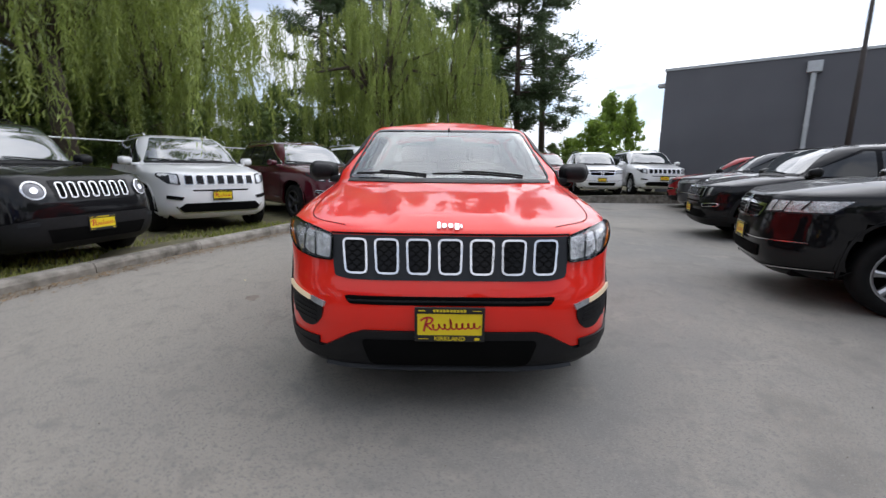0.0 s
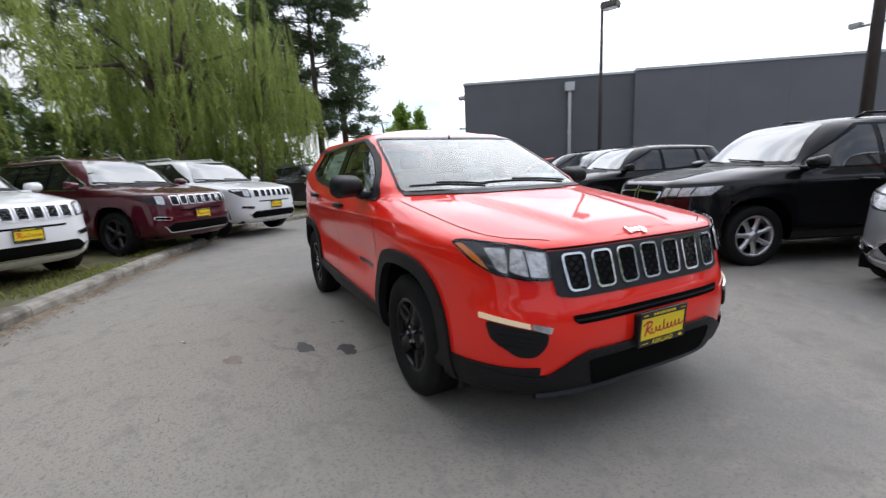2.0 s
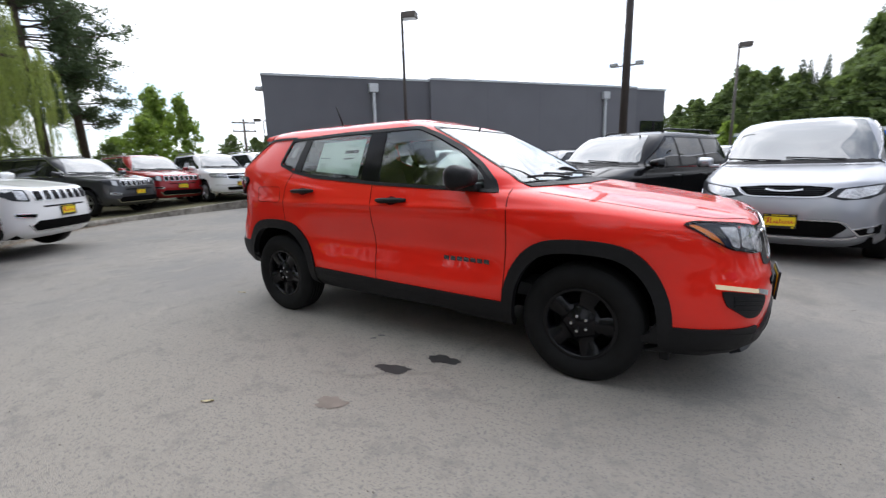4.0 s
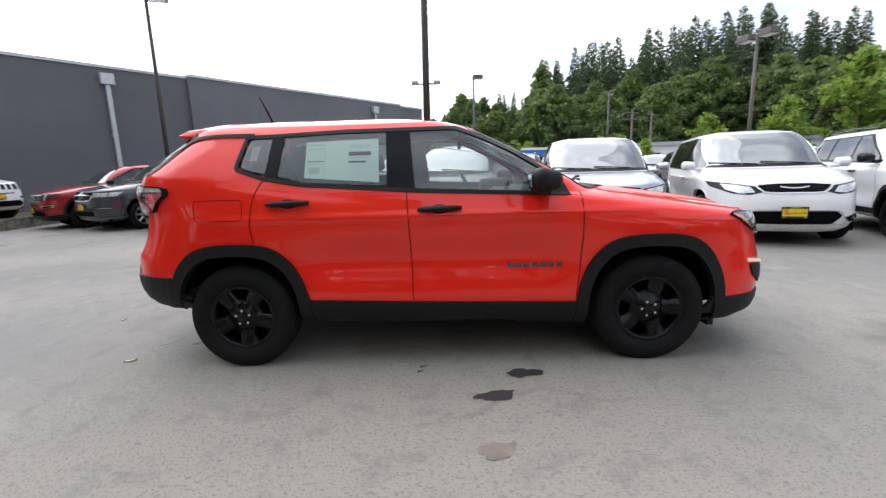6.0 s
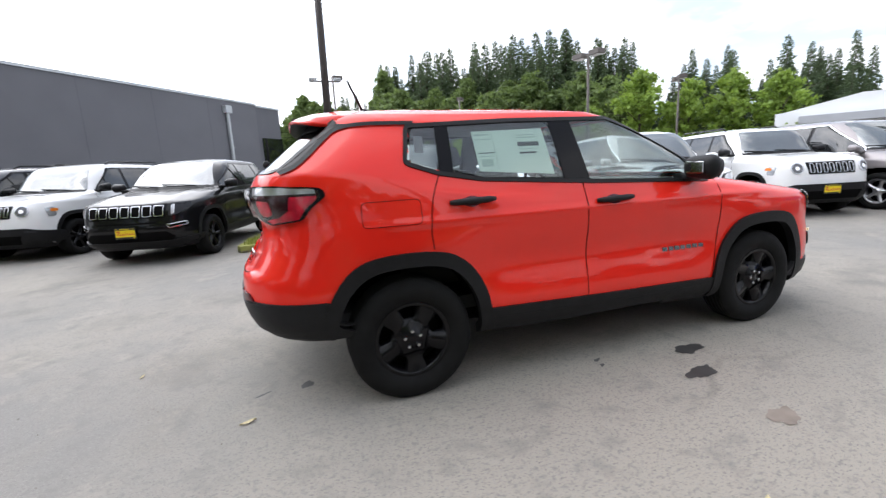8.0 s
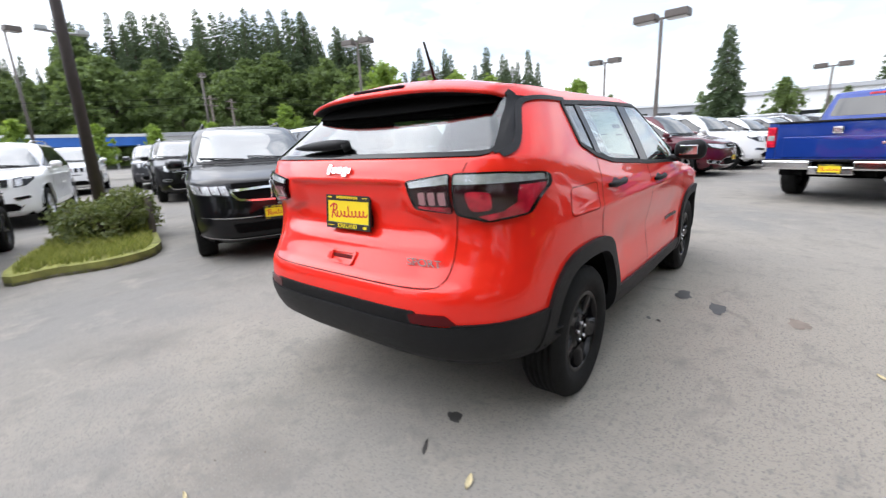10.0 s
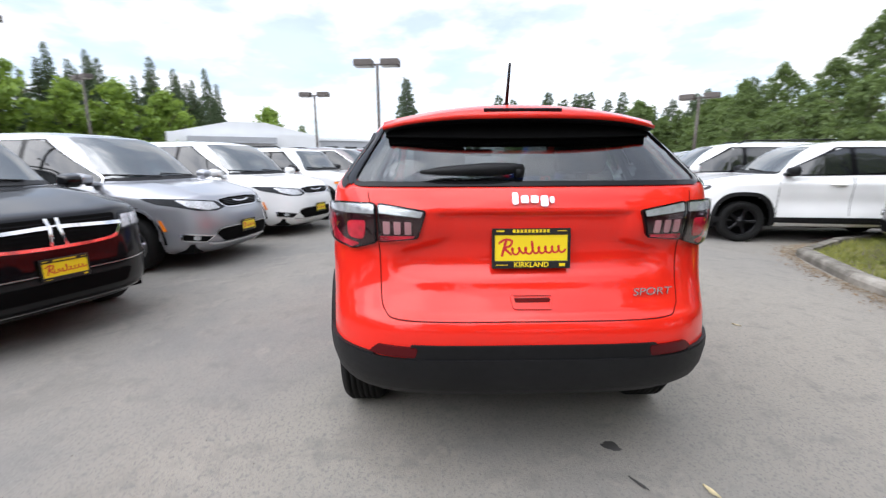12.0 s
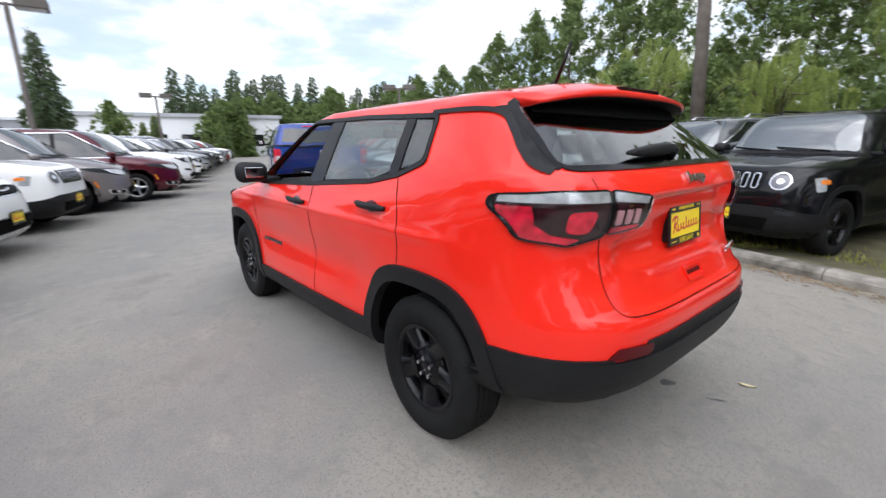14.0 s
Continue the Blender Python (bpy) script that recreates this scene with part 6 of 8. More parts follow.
CROSS = dict(xf=2.42, xr=-2.42, W=0.915, zbelt=1.07, zhood=0.99, zcowl=1.16, cowl=1.10, xtop=0.28, roof=1.70, wroof=0.66, sill=0.28, xrb=-2.30, xrt=-2.05, r=0.36, axles=(1.44, -1.45), B=-0.10, C=-1.02, D=-1.85,
             face="cross", plate=0.60, rails=True, spokes=7, mirror=None)
VAN = dict(xf=2.56, xr=-2.56, W=1.00, zbelt=1.06, zhood=0.93, zcowl=1.13, cowl=1.42, xtop=0.52, roof=1.76, wroof=0.72, sill=0.24, xrb=-2.48, xrt=-2.22, r=0.355, axles=(1.56, -1.53), B=0.10, C=-0.95, D=-2.05,
           face="van", plate=0.50, spokes=5, bright=True, power=(5.5, 3.6), nose=0.12)
CROSS = {k: v for k, v in CROSS.items() if v is not None}
# bearing: degrees the front points, from +x towards +y; the first pair is the middle of the front axle
GRASS_Z = 0.04


def parked(car, spec, x, y, bearing, z=0.0):
    """Sets a vehicle by the ground point under the middle of its nose."""
    car.matrix_basis = pose(x, y, z, 0, 0, bearing) @ pose(-spec["xf"], 0, 0)
    return car


def again(car, spec, x, y, bearing, z=0.0, label="", old=None, fresh=None):
    c = copy_thing(car, pose(x, y, z, 0, 0, bearing) @ pose(-spec["xf"], 0, 0))
    if fresh:
        repaint(c, old, fresh)
    return tagged(c, label)


boxy = parked(build_car("small_boxy_suv", "black small boxy SUV with round headlights, on the grass strip", "car", BOXY, BLACKP), BOXY, -0.89, -4.00, 76, GRASS_Z)
big = parked(build_car("large_suv", "white large SUV with bright slotted grille, on the grass strip", "car", BIG, WHITEP), BIG, -3.41, -3.85, 45, GRASS_Z)
compact = parked(build_car("parked_compact_suv", "black compact SUV with black wheels beside the planted island", "car", COMPACT, BLACKP), COMPACT, -4.24, 4.65, 253)
cross = parked(build_car("crossover", "black crossover with bright cross-shaped grille on asphalt", "car", CROSS, BLACKP), CROSS, -0.53, 3.16, 248)
van = parked(build_car("minivan", "silver minivan with winged grille and chrome lower trim", "car", VAN, SILVER), VAN, 2.46, 3.06, 261)
# right-hand row, noses over the kerb
repaint(again(big, BIG, -5.56, -2.06, 45, GRASS_Z, "dark maroon large SUV with bright slotted grille, on the grass strip", WHITEP, MAROON), ALLOY, DARKALLOY)
again(big, BIG, -7.20, -0.62, 40, GRASS_Z, "white large SUV further along the grass strip")
again(big, BIG, -12.84, 2.79, 23, 0.065, "dark grey large SUV beside the bend of the kerb", WHITEP, GREYP)
again(big, BIG, -13.57, 4.40, 2, 0.14, "deep red large SUV behind the far kerb", WHITEP, CRIMSON)
again(cross, CROSS, -12.55, 5.90, -8, 0.205, "white crossover with cross-shaped grille behind the far kerb", BLACKP, WHITEP)
again(big, BIG, -12.3, 8.12, -5, 0.225, "white large SUV behind the far kerb near the grey building")
again(big, BIG, 1.36, -5.30, 70, GRASS_Z, "dark grey large SUV with chrome grille slots, on the grass strip", WHITEP, GREYP)
again(compact, COMPACT, 4.45, -4.09, 76, 0, "white compact SUV with black wheels parked past the kerb", BLACKP, WHITEP)
repaint(again(cross, CROSS, 6.74, -3.80, 74, 0, "white crossover with dark wheels beside the white compact SUV", BLACKP, WHITEP), ALLOY, STEELBLK)
for i, (px_, mt, lb) in enumerate((((9.9, -5.3), GREYP, "grey compact SUV in the far part of the row"), ((12.4, -6.1), SILVER, "silver compact SUV in the far part of the row"), ((14.9, -7.0), BLACKP, "black compact SUV in the far part of the row"),
                                   ((17.4, -7.9), CRIMSON, "red compact SUV in the far part of the row"), ((20.0, -8.8), CRIMSON, "red compact SUV in the far part of the row"))):
    again(compact, COMPACT, *px_, 70, 0, lb, BLACKP, mt if mt is not BLACKP else None)
# left-hand row, ahead of the red SUV
again(van, VAN, 4.84, 2.64, 253, 0, "white minivan with winged grille on asphalt", SILVER, WHITEP)
again(boxy, BOXY, 7.18, 2.0, 252, 0, "white small boxy SUV with black lower trim", BLACKP, WHITEP)
again(van, VAN, 9.53, 0.99, 262, 0, "grey minivan in the row", SILVER, MIDGREY)
again(van, VAN, 11.3, -0.3, 261, 0, "maroon minivan with silver wheels in the row", SILVER, MAROON)
x0, y0 = 13.8, -1.1
for mt, lb, src, sp, old in ((WHITEP, "white large SUV in the long row", big, BIG, WHITEP), (WHITEP, "white compact SUV in the long row", compact, COMPACT, BLACKP), (SILVER, "silver compact SUV in the long row", compact, COMPACT, BLACKP),
                             (GREYP, "grey large SUV in the long row", big, BIG, WHITEP), (BLACKP, "black compact SUV in the long row", compact, COMPACT, None), (WHITEP, "white compact SUV in the long row", compact, COMPACT, BLACKP),
                             (SILVER, "silver large SUV in the long row", big, BIG, WHITEP), (CRIMSON, "red compact SUV in the long row", compact, COMPACT, BLACKP), (WHITEP, "white large SUV in the long row", big, BIG, WHITEP),
                             (GREYP, "grey compact SUV in the long row", compact, COMPACT, BLACKP)):
    again(src, sp, x0, y0, 256, 0, lb, old, mt if old else None)
    x0, y0 = x0 + 2.5, y0 - 0.80
# left-hand row, behind the planted island
again(boxy, BOXY, -6.75, 6.4, 249, 0, "white small boxy SUV with slotted grille on asphalt", BLACKP, WHITEP)
again(cross, CROSS, -8.95, 6.85, 241, 0, "dark grey crossover beside the white boxy SUV", BLACKP, GREYP)
again(compact, COMPACT, -10.9, 7.6, 234, 0, "red compact SUV at the end of the row", BLACKP, CRIMSON)
# second row, nose to tail behind the left-hand row
for px_, mt, lb, src, sp, old, hd in (((-2.45, 10.3), WHITEP, "white large SUV in the second row", big, BIG, WHITEP, 250), ((2.0, 11.3), BLACKP, "black large SUV in the second row", big, BIG, WHITEP, 254),
                                      ((4.9, 10.6), CRIMSON, "red compact SUV in the second row", compact, COMPACT, BLACKP, 254), ((8.0, 10.2), BLACKP, "black compact SUV in the second row", compact, COMPACT, None, 254),
                                      ((10.7, 9.3), WHITEP, "white compact SUV in the second row", compact, COMPACT, BLACKP, 252), ((13.4, 8.4), WHITEP, "white minivan in the second row", van, VAN, SILVER, 252), ((16.2, 7.4), SILVER, "silver minivan in the second row", van, VAN, None, 250),
                                      ((-5.2, 12.9), WHITEP, "white crossover in the second row", cross, CROSS, BLACKP, 250), ((0.6, 18.5), WHITEP, "white large SUV in the third row", big, BIG, WHITEP, 252), ((3.4, 17.8), GREYP, "grey large SUV in the third row", big, BIG, WHITEP, 252),
                                      ((6.4, 17.0), WHITEP, "white compact SUV in the third row", compact, COMPACT, BLACKP, 252), ((9.4, 16.2), SILVER, "silver compact SUV in the third row", compact, COMPACT, BLACKP, 252), ((13.0, 15.4), WHITEP, "white minivan in the third row", van, VAN, SILVER, 252)):
    again(src, sp, *px_, hd, 0, lb, old, mt if old else None)


def build_pickup():
    """A crew-cab pickup seen from behind: cab, open bed, tailgate, chrome bumper."""
    s = dict(xf=2.95, xr=-1.05, W=1.00, zbelt=1.35, zhood=1.28, zcowl=1.40, cowl=1.45, xtop=0.80, roof=1.97, wroof=0.74, sill=0.48, xrb=-0.98, xrt=-0.82, power=(7, 4))
    sh = Shell(spec_rows(s), n=60, sub=3, top=0.04)
    t = thing("pickup_truck", "bright blue crew-cab pickup with chrome rear bumper on asphalt", "truck", "parked vehicles of the lot")
    axles, r = (1.85, -1.75), 0.42
    close = [np.vstack([a, (a[-1][0], 0.2), (a[0][0], 0.2)]) for a in (arch_poly(1.85, r, r + 0.10, r + 0.10, 0),)]
    put("cab", sh.skin("cab", [(v, c, -9, 9) for v in "RL" for c in close], BLUEP), t)
    for v, d in (("R", -1), ("L", 1)):
        for q, nm in (([(0.20, 1.42), (1.12, 1.41), (0.72, 1.83), (0.22, 1.84)], "front_door_window"), ([(-0.80, 1.43), (0.12, 1.42), (0.14, 1.84), (-0.70, 1.82)], "rear_door_window")):
            put(nm, sh.panel(nm, rounded(q, 0.03), v, TINTED, 0.006, 0.01, 0.12), t)
        for x in (0.17, -0.86):
            put("door_gap", sh.line("door_gap", [(x, 1.36), (x, 0.62)], v, DARK, 0.01, 0.002, 0.1), t)
        mirror_part(t, sh, 1.18, 1.16, 1.50, d, GLOSSBLACK)
        bed = bmesh.new()
        pts = [(-1.08, 0.62), (-1.08, 1.40), (-2.98, 1.40), (-2.98, 0.70), (-2.30, 0.66)] + [tuple(p) for p in arch_poly(-1.75, r, r + 0.10, r + 0.10, 0.1)]
        w0, w1 = d * 0.995, d * 0.86
        outer = [bed.verts.new((x, w0 * (0.985 if z > 1.3 else 1.0), z)) for x, z in pts]
        inn = [bed.verts.new((x, w1, z)) for x, z in pts]
        bed.faces.new(outer if d > 0 else outer[::-1]); bed.faces.new(inn[::-1] if d > 0 else inn)
        n = len(pts)
        for k in range(n):
            bed.faces.new((outer[k], outer[(k + 1) % n], inn[(k + 1) % n], inn[k]))
        bmesh.ops.triangulate(bed, faces=[f for f in bed.faces if len(f.verts) > 4])
        bmesh.ops.recalc_face_normals(bed, faces=bed.faces[:])
        part("bed_side", bed, BLUEP, t)
        put("wheel_well", well_mesh(-1.75, r, r + 0.14, d * 0.97, d * 0.5), t)
        part("tail_light", box_bm(-3.005, -2.90, min(d * 0.86, d * 1.0), max(d * 0.86, d * 1.0), 0.98, 1.34, 0.02), REDLENS, t, "red tail light with pale centre")
        part("reversing_lamp", box_bm(-3.012, -2.99, min(d * 0.88, d * 0.98), max(d * 0.88, d * 0.98), 1.10, 1.19, 0.005), CLEARLENS, t)
        part("bed_rail", box_bm(-2.98, -1.08, min(d * 0.84, d * 1.0), max(d * 0.84, d * 1.0), 1.40, 1.425, 0.008), CLAD, t)
    part("bed_floor", box_bm(-2.95, -1.05, -0.88, 0.88, 0.72, 0.80), CLAD, t)
    gate = part("tailgate", box_bm(-3.0, -2.93, -0.85, 0.85, 0.74, 1.40, 0.02), BLUEP, t)
    part("tailgate_panel", box_bm(-3.012, -2.99, -0.74, 0.74, 0.80, 1.16, 0.012), BLUEP, gate)
    part("tailgate_cap", box_bm(-3.02, -2.91, -0.85, 0.85, 1.395, 1.43, 0.012), CLAD, gate)
    part("tailgate_badge", box_bm(-3.022, -3.01, -0.07, 0.07, 1.20, 1.32, 0.02), SATIN, gate)
    part("badge_bar", box_bm(-3.018, -3.01, -0.78, -0.55, 1.02, 1.06, 0.002), SATIN, gate)
    part("rear_bumper", join_bm(box_bm(-3.16, -3.0, -0.98, -0.28, 0.60, 0.76, 0.03), box_bm(-3.16, -3.0, 0.28, 0.98, 0.60, 0.76, 0.03), box_bm(-3.15, -3.0, -0.30, 0.30, 0.52, 0.66, 0.02)), CHROME, t, "chrome step bumper", smooth=False)
    part("bumper_step", box_bm(-3.15, -3.0, -0.96, 0.96, 0.755, 0.775, 0.004), CLAD, t)
    part("rear_axle", tube_bm([(-1.75, -0.8, 0.42), (-1.75, 0.8, 0.42)], 0.07, 10), DARK, t)
    part("chassis", join_bm(box_bm(-3.0, 2.5, -0.55, -0.40, 0.50, 0.64), box_bm(-3.0, 2.5, 0.40, 0.55, 0.50, 0.64)), DARK, t)
    part("exhaust", tube_bm([(-1.2, -0.62, 0.48), (-2.9, -0.66, 0.46)], 0.04, 8), ZINC, t)
    put("rear_window", sh.panel("rear_window", rounded([(-0.70, 1.50), (0.70, 1.50), (0.62, 1.84), (-0.62, 1.84)], 0.04), "B", TINTED, 0.006, 0.01, 0.12), t)
    put("brake_lamp", sh.panel("brake_lamp", [(-0.16, 1.88), (0.16, 1.88), (0.15, 1.915), (-0.15, 1.915)], "B", REDLENS, 0.012, 0.02, 0.1), t)
    add_plate(t, pose(-3.17, 0, 0.62, 0, 0, -90))
    add_wheels(t, axles, 0.86, r, 0.28, 0.25, 6, ALLOY)
    return t


truck = build_pickup()
truck.matrix_basis = pose(8.95, -3.0, 0, 0, 0, -17) @ Matrix.Diagonal((0.97, 0.97, 0.95, 1))

# ---------------------------------------------------------------- ground, kerbs, planted strips
def sheet(name, V, F, m, label, cat="ground", kind="structure"):
    return tagged(put(name, mesh(name, V, F, m, False)), label, cat, kind=kind)


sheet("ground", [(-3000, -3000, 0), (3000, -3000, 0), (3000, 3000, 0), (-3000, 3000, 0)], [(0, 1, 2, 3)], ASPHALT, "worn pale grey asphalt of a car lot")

KERB = smoothed([(6.3, -16.0), (4.2, -9.0), (3.15, -6.2), (2.55, -5.02), (1.5, -4.42), (0.3, -4.10), (-1.05, -3.76), (-2.4, -3.42), (-4.0, -2.92), (-6.2, -2.25), (-8.6, -1.40), (-10.3, -0.15), (-11.46, 1.75), (-11.9, 3.95), (-11.95, 6.7), (-12.0, 9.3), (-12.0, 12.0)], False, 8)


def kerb_stone(a, b, na, nb, w=0.17, h=0.135, h2=None):
    """One kerb stone between two points, with a sloped, worn top edge."""
    prof, prof2 = ([(0, -0.05), (0, q - 0.05), (0.018, q - 0.016), (0.045, q), (w, q), (w, -0.05)] for q in (h, h2 or h))
    bm = bmesh.new()
    g = (b - a).normalized() * 0.006
    e = [[bm.verts.new((p[0] + n[0] * d, p[1] + n[1] * d, z)) for d, z in pr] for p, n, pr in ((a + g, na, prof), (b - g, nb, prof2))]
    k = len(prof)
    for i in range(k):
        bm.faces.new((e[0][i], e[0][(i + 1) % k], e[1][(i + 1) % k], e[1][i]))
    bm.faces.new(e[0]); bm.faces.new(e[1][::-1])
    bmesh.ops.recalc_face_normals(bm, faces=bm.faces[:])
    return bm


KP = resample(KERB, 0.1, closed=False)
seglen = np.r_[0, np.cumsum(np.linalg.norm(np.diff(KP, axis=0), axis=1))]
cuts = np.arange(0, seglen[-1], 1.5)
KC = np.stack([np.interp(cuts, seglen, KP[:, 0]), np.interp(cuts, seglen, KP[:, 1])], 1)
tn = np.gradient(KC, axis=0)
tn /= np.linalg.norm(tn, axis=1, keepdims=True)
KN = np.stack([-tn[:, 1], tn[:, 0]], 1)
KN *= np.sign((KN * (np.array((-6, -12)) - KC)).sum(1))[:, None]


def bank_rise(x, y):
    """How much the bank and its kerb climb towards the grey building."""
    k = min(1.0, max(0.0, (y - 1.6) / 5.6)) * (1.0 if x < -8 else 0.0)
    return 0.18 * k * k * (3 - 2 * k)


kerb = tagged(new("kerb"), "worn concrete kerb along the grass strip", "kerb", kind="structure")
for i in range(len(KC) - 1):
    part("kerb_stone", kerb_stone(Vector(KC[i]), Vector(KC[i + 1]), KN[i], KN[i + 1], 0.17, 0.12 + bank_rise(*KC[i]), 0.12 + bank_rise(*KC[i + 1])), CONCRETE, kerb)
# raised bank behind the kerb
bank = [(*(p + n * 0.165), 0.05 + bank_rise(*p)) for p, n in zip(KC, KN)]
outer = [(6.5, -60, 0.05), (-60, -60, 0.05), (-60, 1.6, 0.05), (-60, 7.2, 0.23), (-60, 12.0, 0.23)]
bv = bank + outer[::-1]
nb = len(bank)
tri = delaunay_2d_cdt([Vector(v[:2]) for v in bv], [(i, (i + 1) % len(bv)) for i in range(len(bv))], [], 1, 1e-5)
bz = {tuple(np.round(v[:2], 3)): v[2] for v in bv}
sheet("bank", [(v.x, v.y, bz.get((round(v.x, 3), round(v.y, 3)), 0.05)) for v in tri[0]], [tuple(f) for f in tri[2]], SOIL, "grass and bare soil behind the kerb", "ground")


def blades(name, spots, h, m, label, seed=1, lean=0.5, w=0.006):
    """Grass: single bent blades on the given spots (x, y, z)."""
    rnd, V, F = np.random.default_rng(seed), [], []
    for x, y, z in spots:
        a, hh = rnd.uniform(0, 6.283), h * rnd.uniform(0.5, 1.3)
        dx, dy = math.cos(a), math.sin(a)
        l = rnd.uniform(0.1, lean) * hh
        k = len(V)
        V += [(x - dy * w, y + dx * w, z), (x + dy * w, y - dx * w, z), (x + dx * l * 0.4 + dy * w * 0.6, y + dy * l * 0.4 - dx * w * 0.6, z + hh * 0.6), (x + dx * l, y + dy * l, z + hh)]
        F += [(k, k + 1, k + 2), (k, k + 2, k + 3)]
    return tagged(put(name, mesh(name, V, F, m, False)), label, "grass", kind="stuff")


rg = np.random.default_rng(5)
spots = []
for i in range(17000):
    t = rg.uniform(0, seglen[-1] * 0.80)
    p = np.array([np.interp(t, seglen, KP[:, 0]), np.interp(t, seglen, KP[:, 1])])
    j = min(int(t / 1.5), len(KN) - 1)
    d = 0.18 + abs(rg.normal(0, 0.55))
    q = p + KN[j] * d
    if noise.noise(Vector((q[0] * 0.9, q[1] * 0.9, 0))) > -0.18:
        spots.append((q[0], q[1], 0.045))
spots = [q for q in spots if q[0] > -8.5]
blades("strip_grass", spots, 0.07, GRASS, "short patchy grass between kerb and parked cars", 2, 0.8, 0.008)
# dry litter swept along the kerb
V, F = [], []
for i in range(5200):
    t = rg.uniform(seglen[-1] * 0.18, seglen[-1] * 0.72)
    p = np.array([np.interp(t, seglen, KP[:, 0]), np.interp(t, seglen, KP[:, 1])])
    j = min(int(t / 1.5), len(KN) - 1)
    q = p - KN[j] * abs(rg.normal(0, 0.15))
    a, s = rg.uniform(0, 6.28), rg.uniform(0.006, 0.022)
    k = len(V)
    V += [(q[0] + s * math.cos(a + b), q[1] + s * math.sin(a + b) * 0.6, 0.004 + rg.uniform(0, 0.012)) for b in (0, 1.7, 3.3, 4.8)]
    F.append((k, k + 1, k + 2, k + 3))
tagged(put("leaf_litter", mesh("leaf_litter", V, F, DIRT, False)), "dry brown litter along the foot of the kerb", "litter", kind="stuff")


V, F, nk = [], [], 0
for t in np.arange(seglen[-1] * 0.14, seglen[-1] * 0.78, 0.06):
    p = np.array([np.interp(t, seglen, KP[:, 0]), np.interp(t, seglen, KP[:, 1])])
    j = min(int(t / 1.5), len(KN) - 1)
    w = 0.16 + 0.13 * noise.noise(Vector((t * 0.5, 0, 1))) + 0.10 * noise.noise(Vector((t * 2.1, 5, 0))) + 0.05 * noise.noise(Vector((t * 7.0, 9, 0)))
    V += [(*(p + KN[j] * 0.02), 0.004), (*(p - KN[j] * max(0.02, w)), 0.003)]
    nk += 1
F = [(2 * k, 2 * k + 1, 2 * k + 3, 2 * k + 2) for k in range(nk - 1)]
tagged(put("dust_drift", mesh("dust_drift", V, F, DUST, False)), "pale dust and soil drifted along the foot of the kerb", "dust", kind="stuff")


def blot(name, x, y, rx, ry, rot, m, label, seed, z=0.003):
    """A flat stain with an uneven rim."""
    rnd = np.random.default_rng(seed)
    ph = rnd.uniform(0, 6.28, 4)
    P = []
    for k in range(40):
        a = 2 * math.pi * k / 40
        r = 1 + 0.14 * math.sin(2 * a + ph[0]) + 0.12 * math.sin(3 * a + ph[1]) + 0.09 * math.sin(5 * a + ph[2]) + 0.07 * math.sin(9 * a + ph[3])
        u, v = rx * r * math.cos(a), ry * r * math.sin(a)
        c, s = math.cos(rot), math.sin(rot)
        P.append((x + u * c - v * s, y + u * s + v * c, z))
    return tagged(put(name, mesh(name, P + [(x, y, z)], [(k, (k + 1) % 40, 40) for k in range(40)], m, False)), label, "stain", kind="stuff")


blot("oil_stain", 0.29, -1.31, 0.11, 0.055, 0.35, OIL, "dark oil stain on the asphalt", 1)
blot("oil_stain", 0.49, -1.045, 0.10, 0.062, 0.1, OIL, "dark oil stain on the asphalt", 2)
blot("oil_stain", -0.14, -0.93, 0.028, 0.014, 0.3, OIL, "small oil drip on the asphalt", 3)
blot("oil_stain", -0.155, -1.0, 0.024, 0.012, 0.5, OIL, "small oil drip on the asphalt", 4)
blot("oil_stain", -1.88, -0.46, 0.05, 0.030, 0.8, OIL, "small dark stain on the asphalt", 5)
blot("faded_stain", 0.25, -1.79, 0.085, 0.06, 0.6, DAMP, "faded brown stain on the asphalt", 6)
blot("oil_stain", -2.13, -0.48, 0.055, 0.008, 0.5, OIL, "thin dark streak on the asphalt", 9)
STRAW = mat("dry_leaf", (0.52, 0.44, 0.26), 0.8, vary=0.3, scale=30)


def fallen_leaf(x, y, turn, size):
    """A dry, curled leaf lying on the asphalt."""
    V, F, n = [], [], 7
    for k in range(n):
        t = k / (n - 1)
        w = size * 0.16 * math.sin(math.pi * min(0.97, max(0.03, t)))
        V += [(size * (t - 0.5), w, 0.004 + 0.012 * abs(t - 0.4)), (size * (t - 0.5), 0, 0.002), (size * (t - 0.5), -w, 0.005 + 0.010 * abs(t - 0.4))]
    for k in range(n - 1):
        F += [(3 * k, 3 * k + 1, 3 * k + 4, 3 * k + 3), (3 * k + 1, 3 * k + 2, 3 * k + 5, 3 * k + 4)]
    return tagged(put("fallen_leaf", mesh("fallen_leaf", V, F, STRAW), m=pose(x, y, 0.002, 0, 0, turn)), "dry straw-coloured leaf fallen on the asphalt", "leaf")


for q in ((-2.19, -0.76, 20, 0.085), (-2.90, 0.12, 75, 0.05), (-0.35, -2.13, 35, 0.07)):
    fallen_leaf(*q)
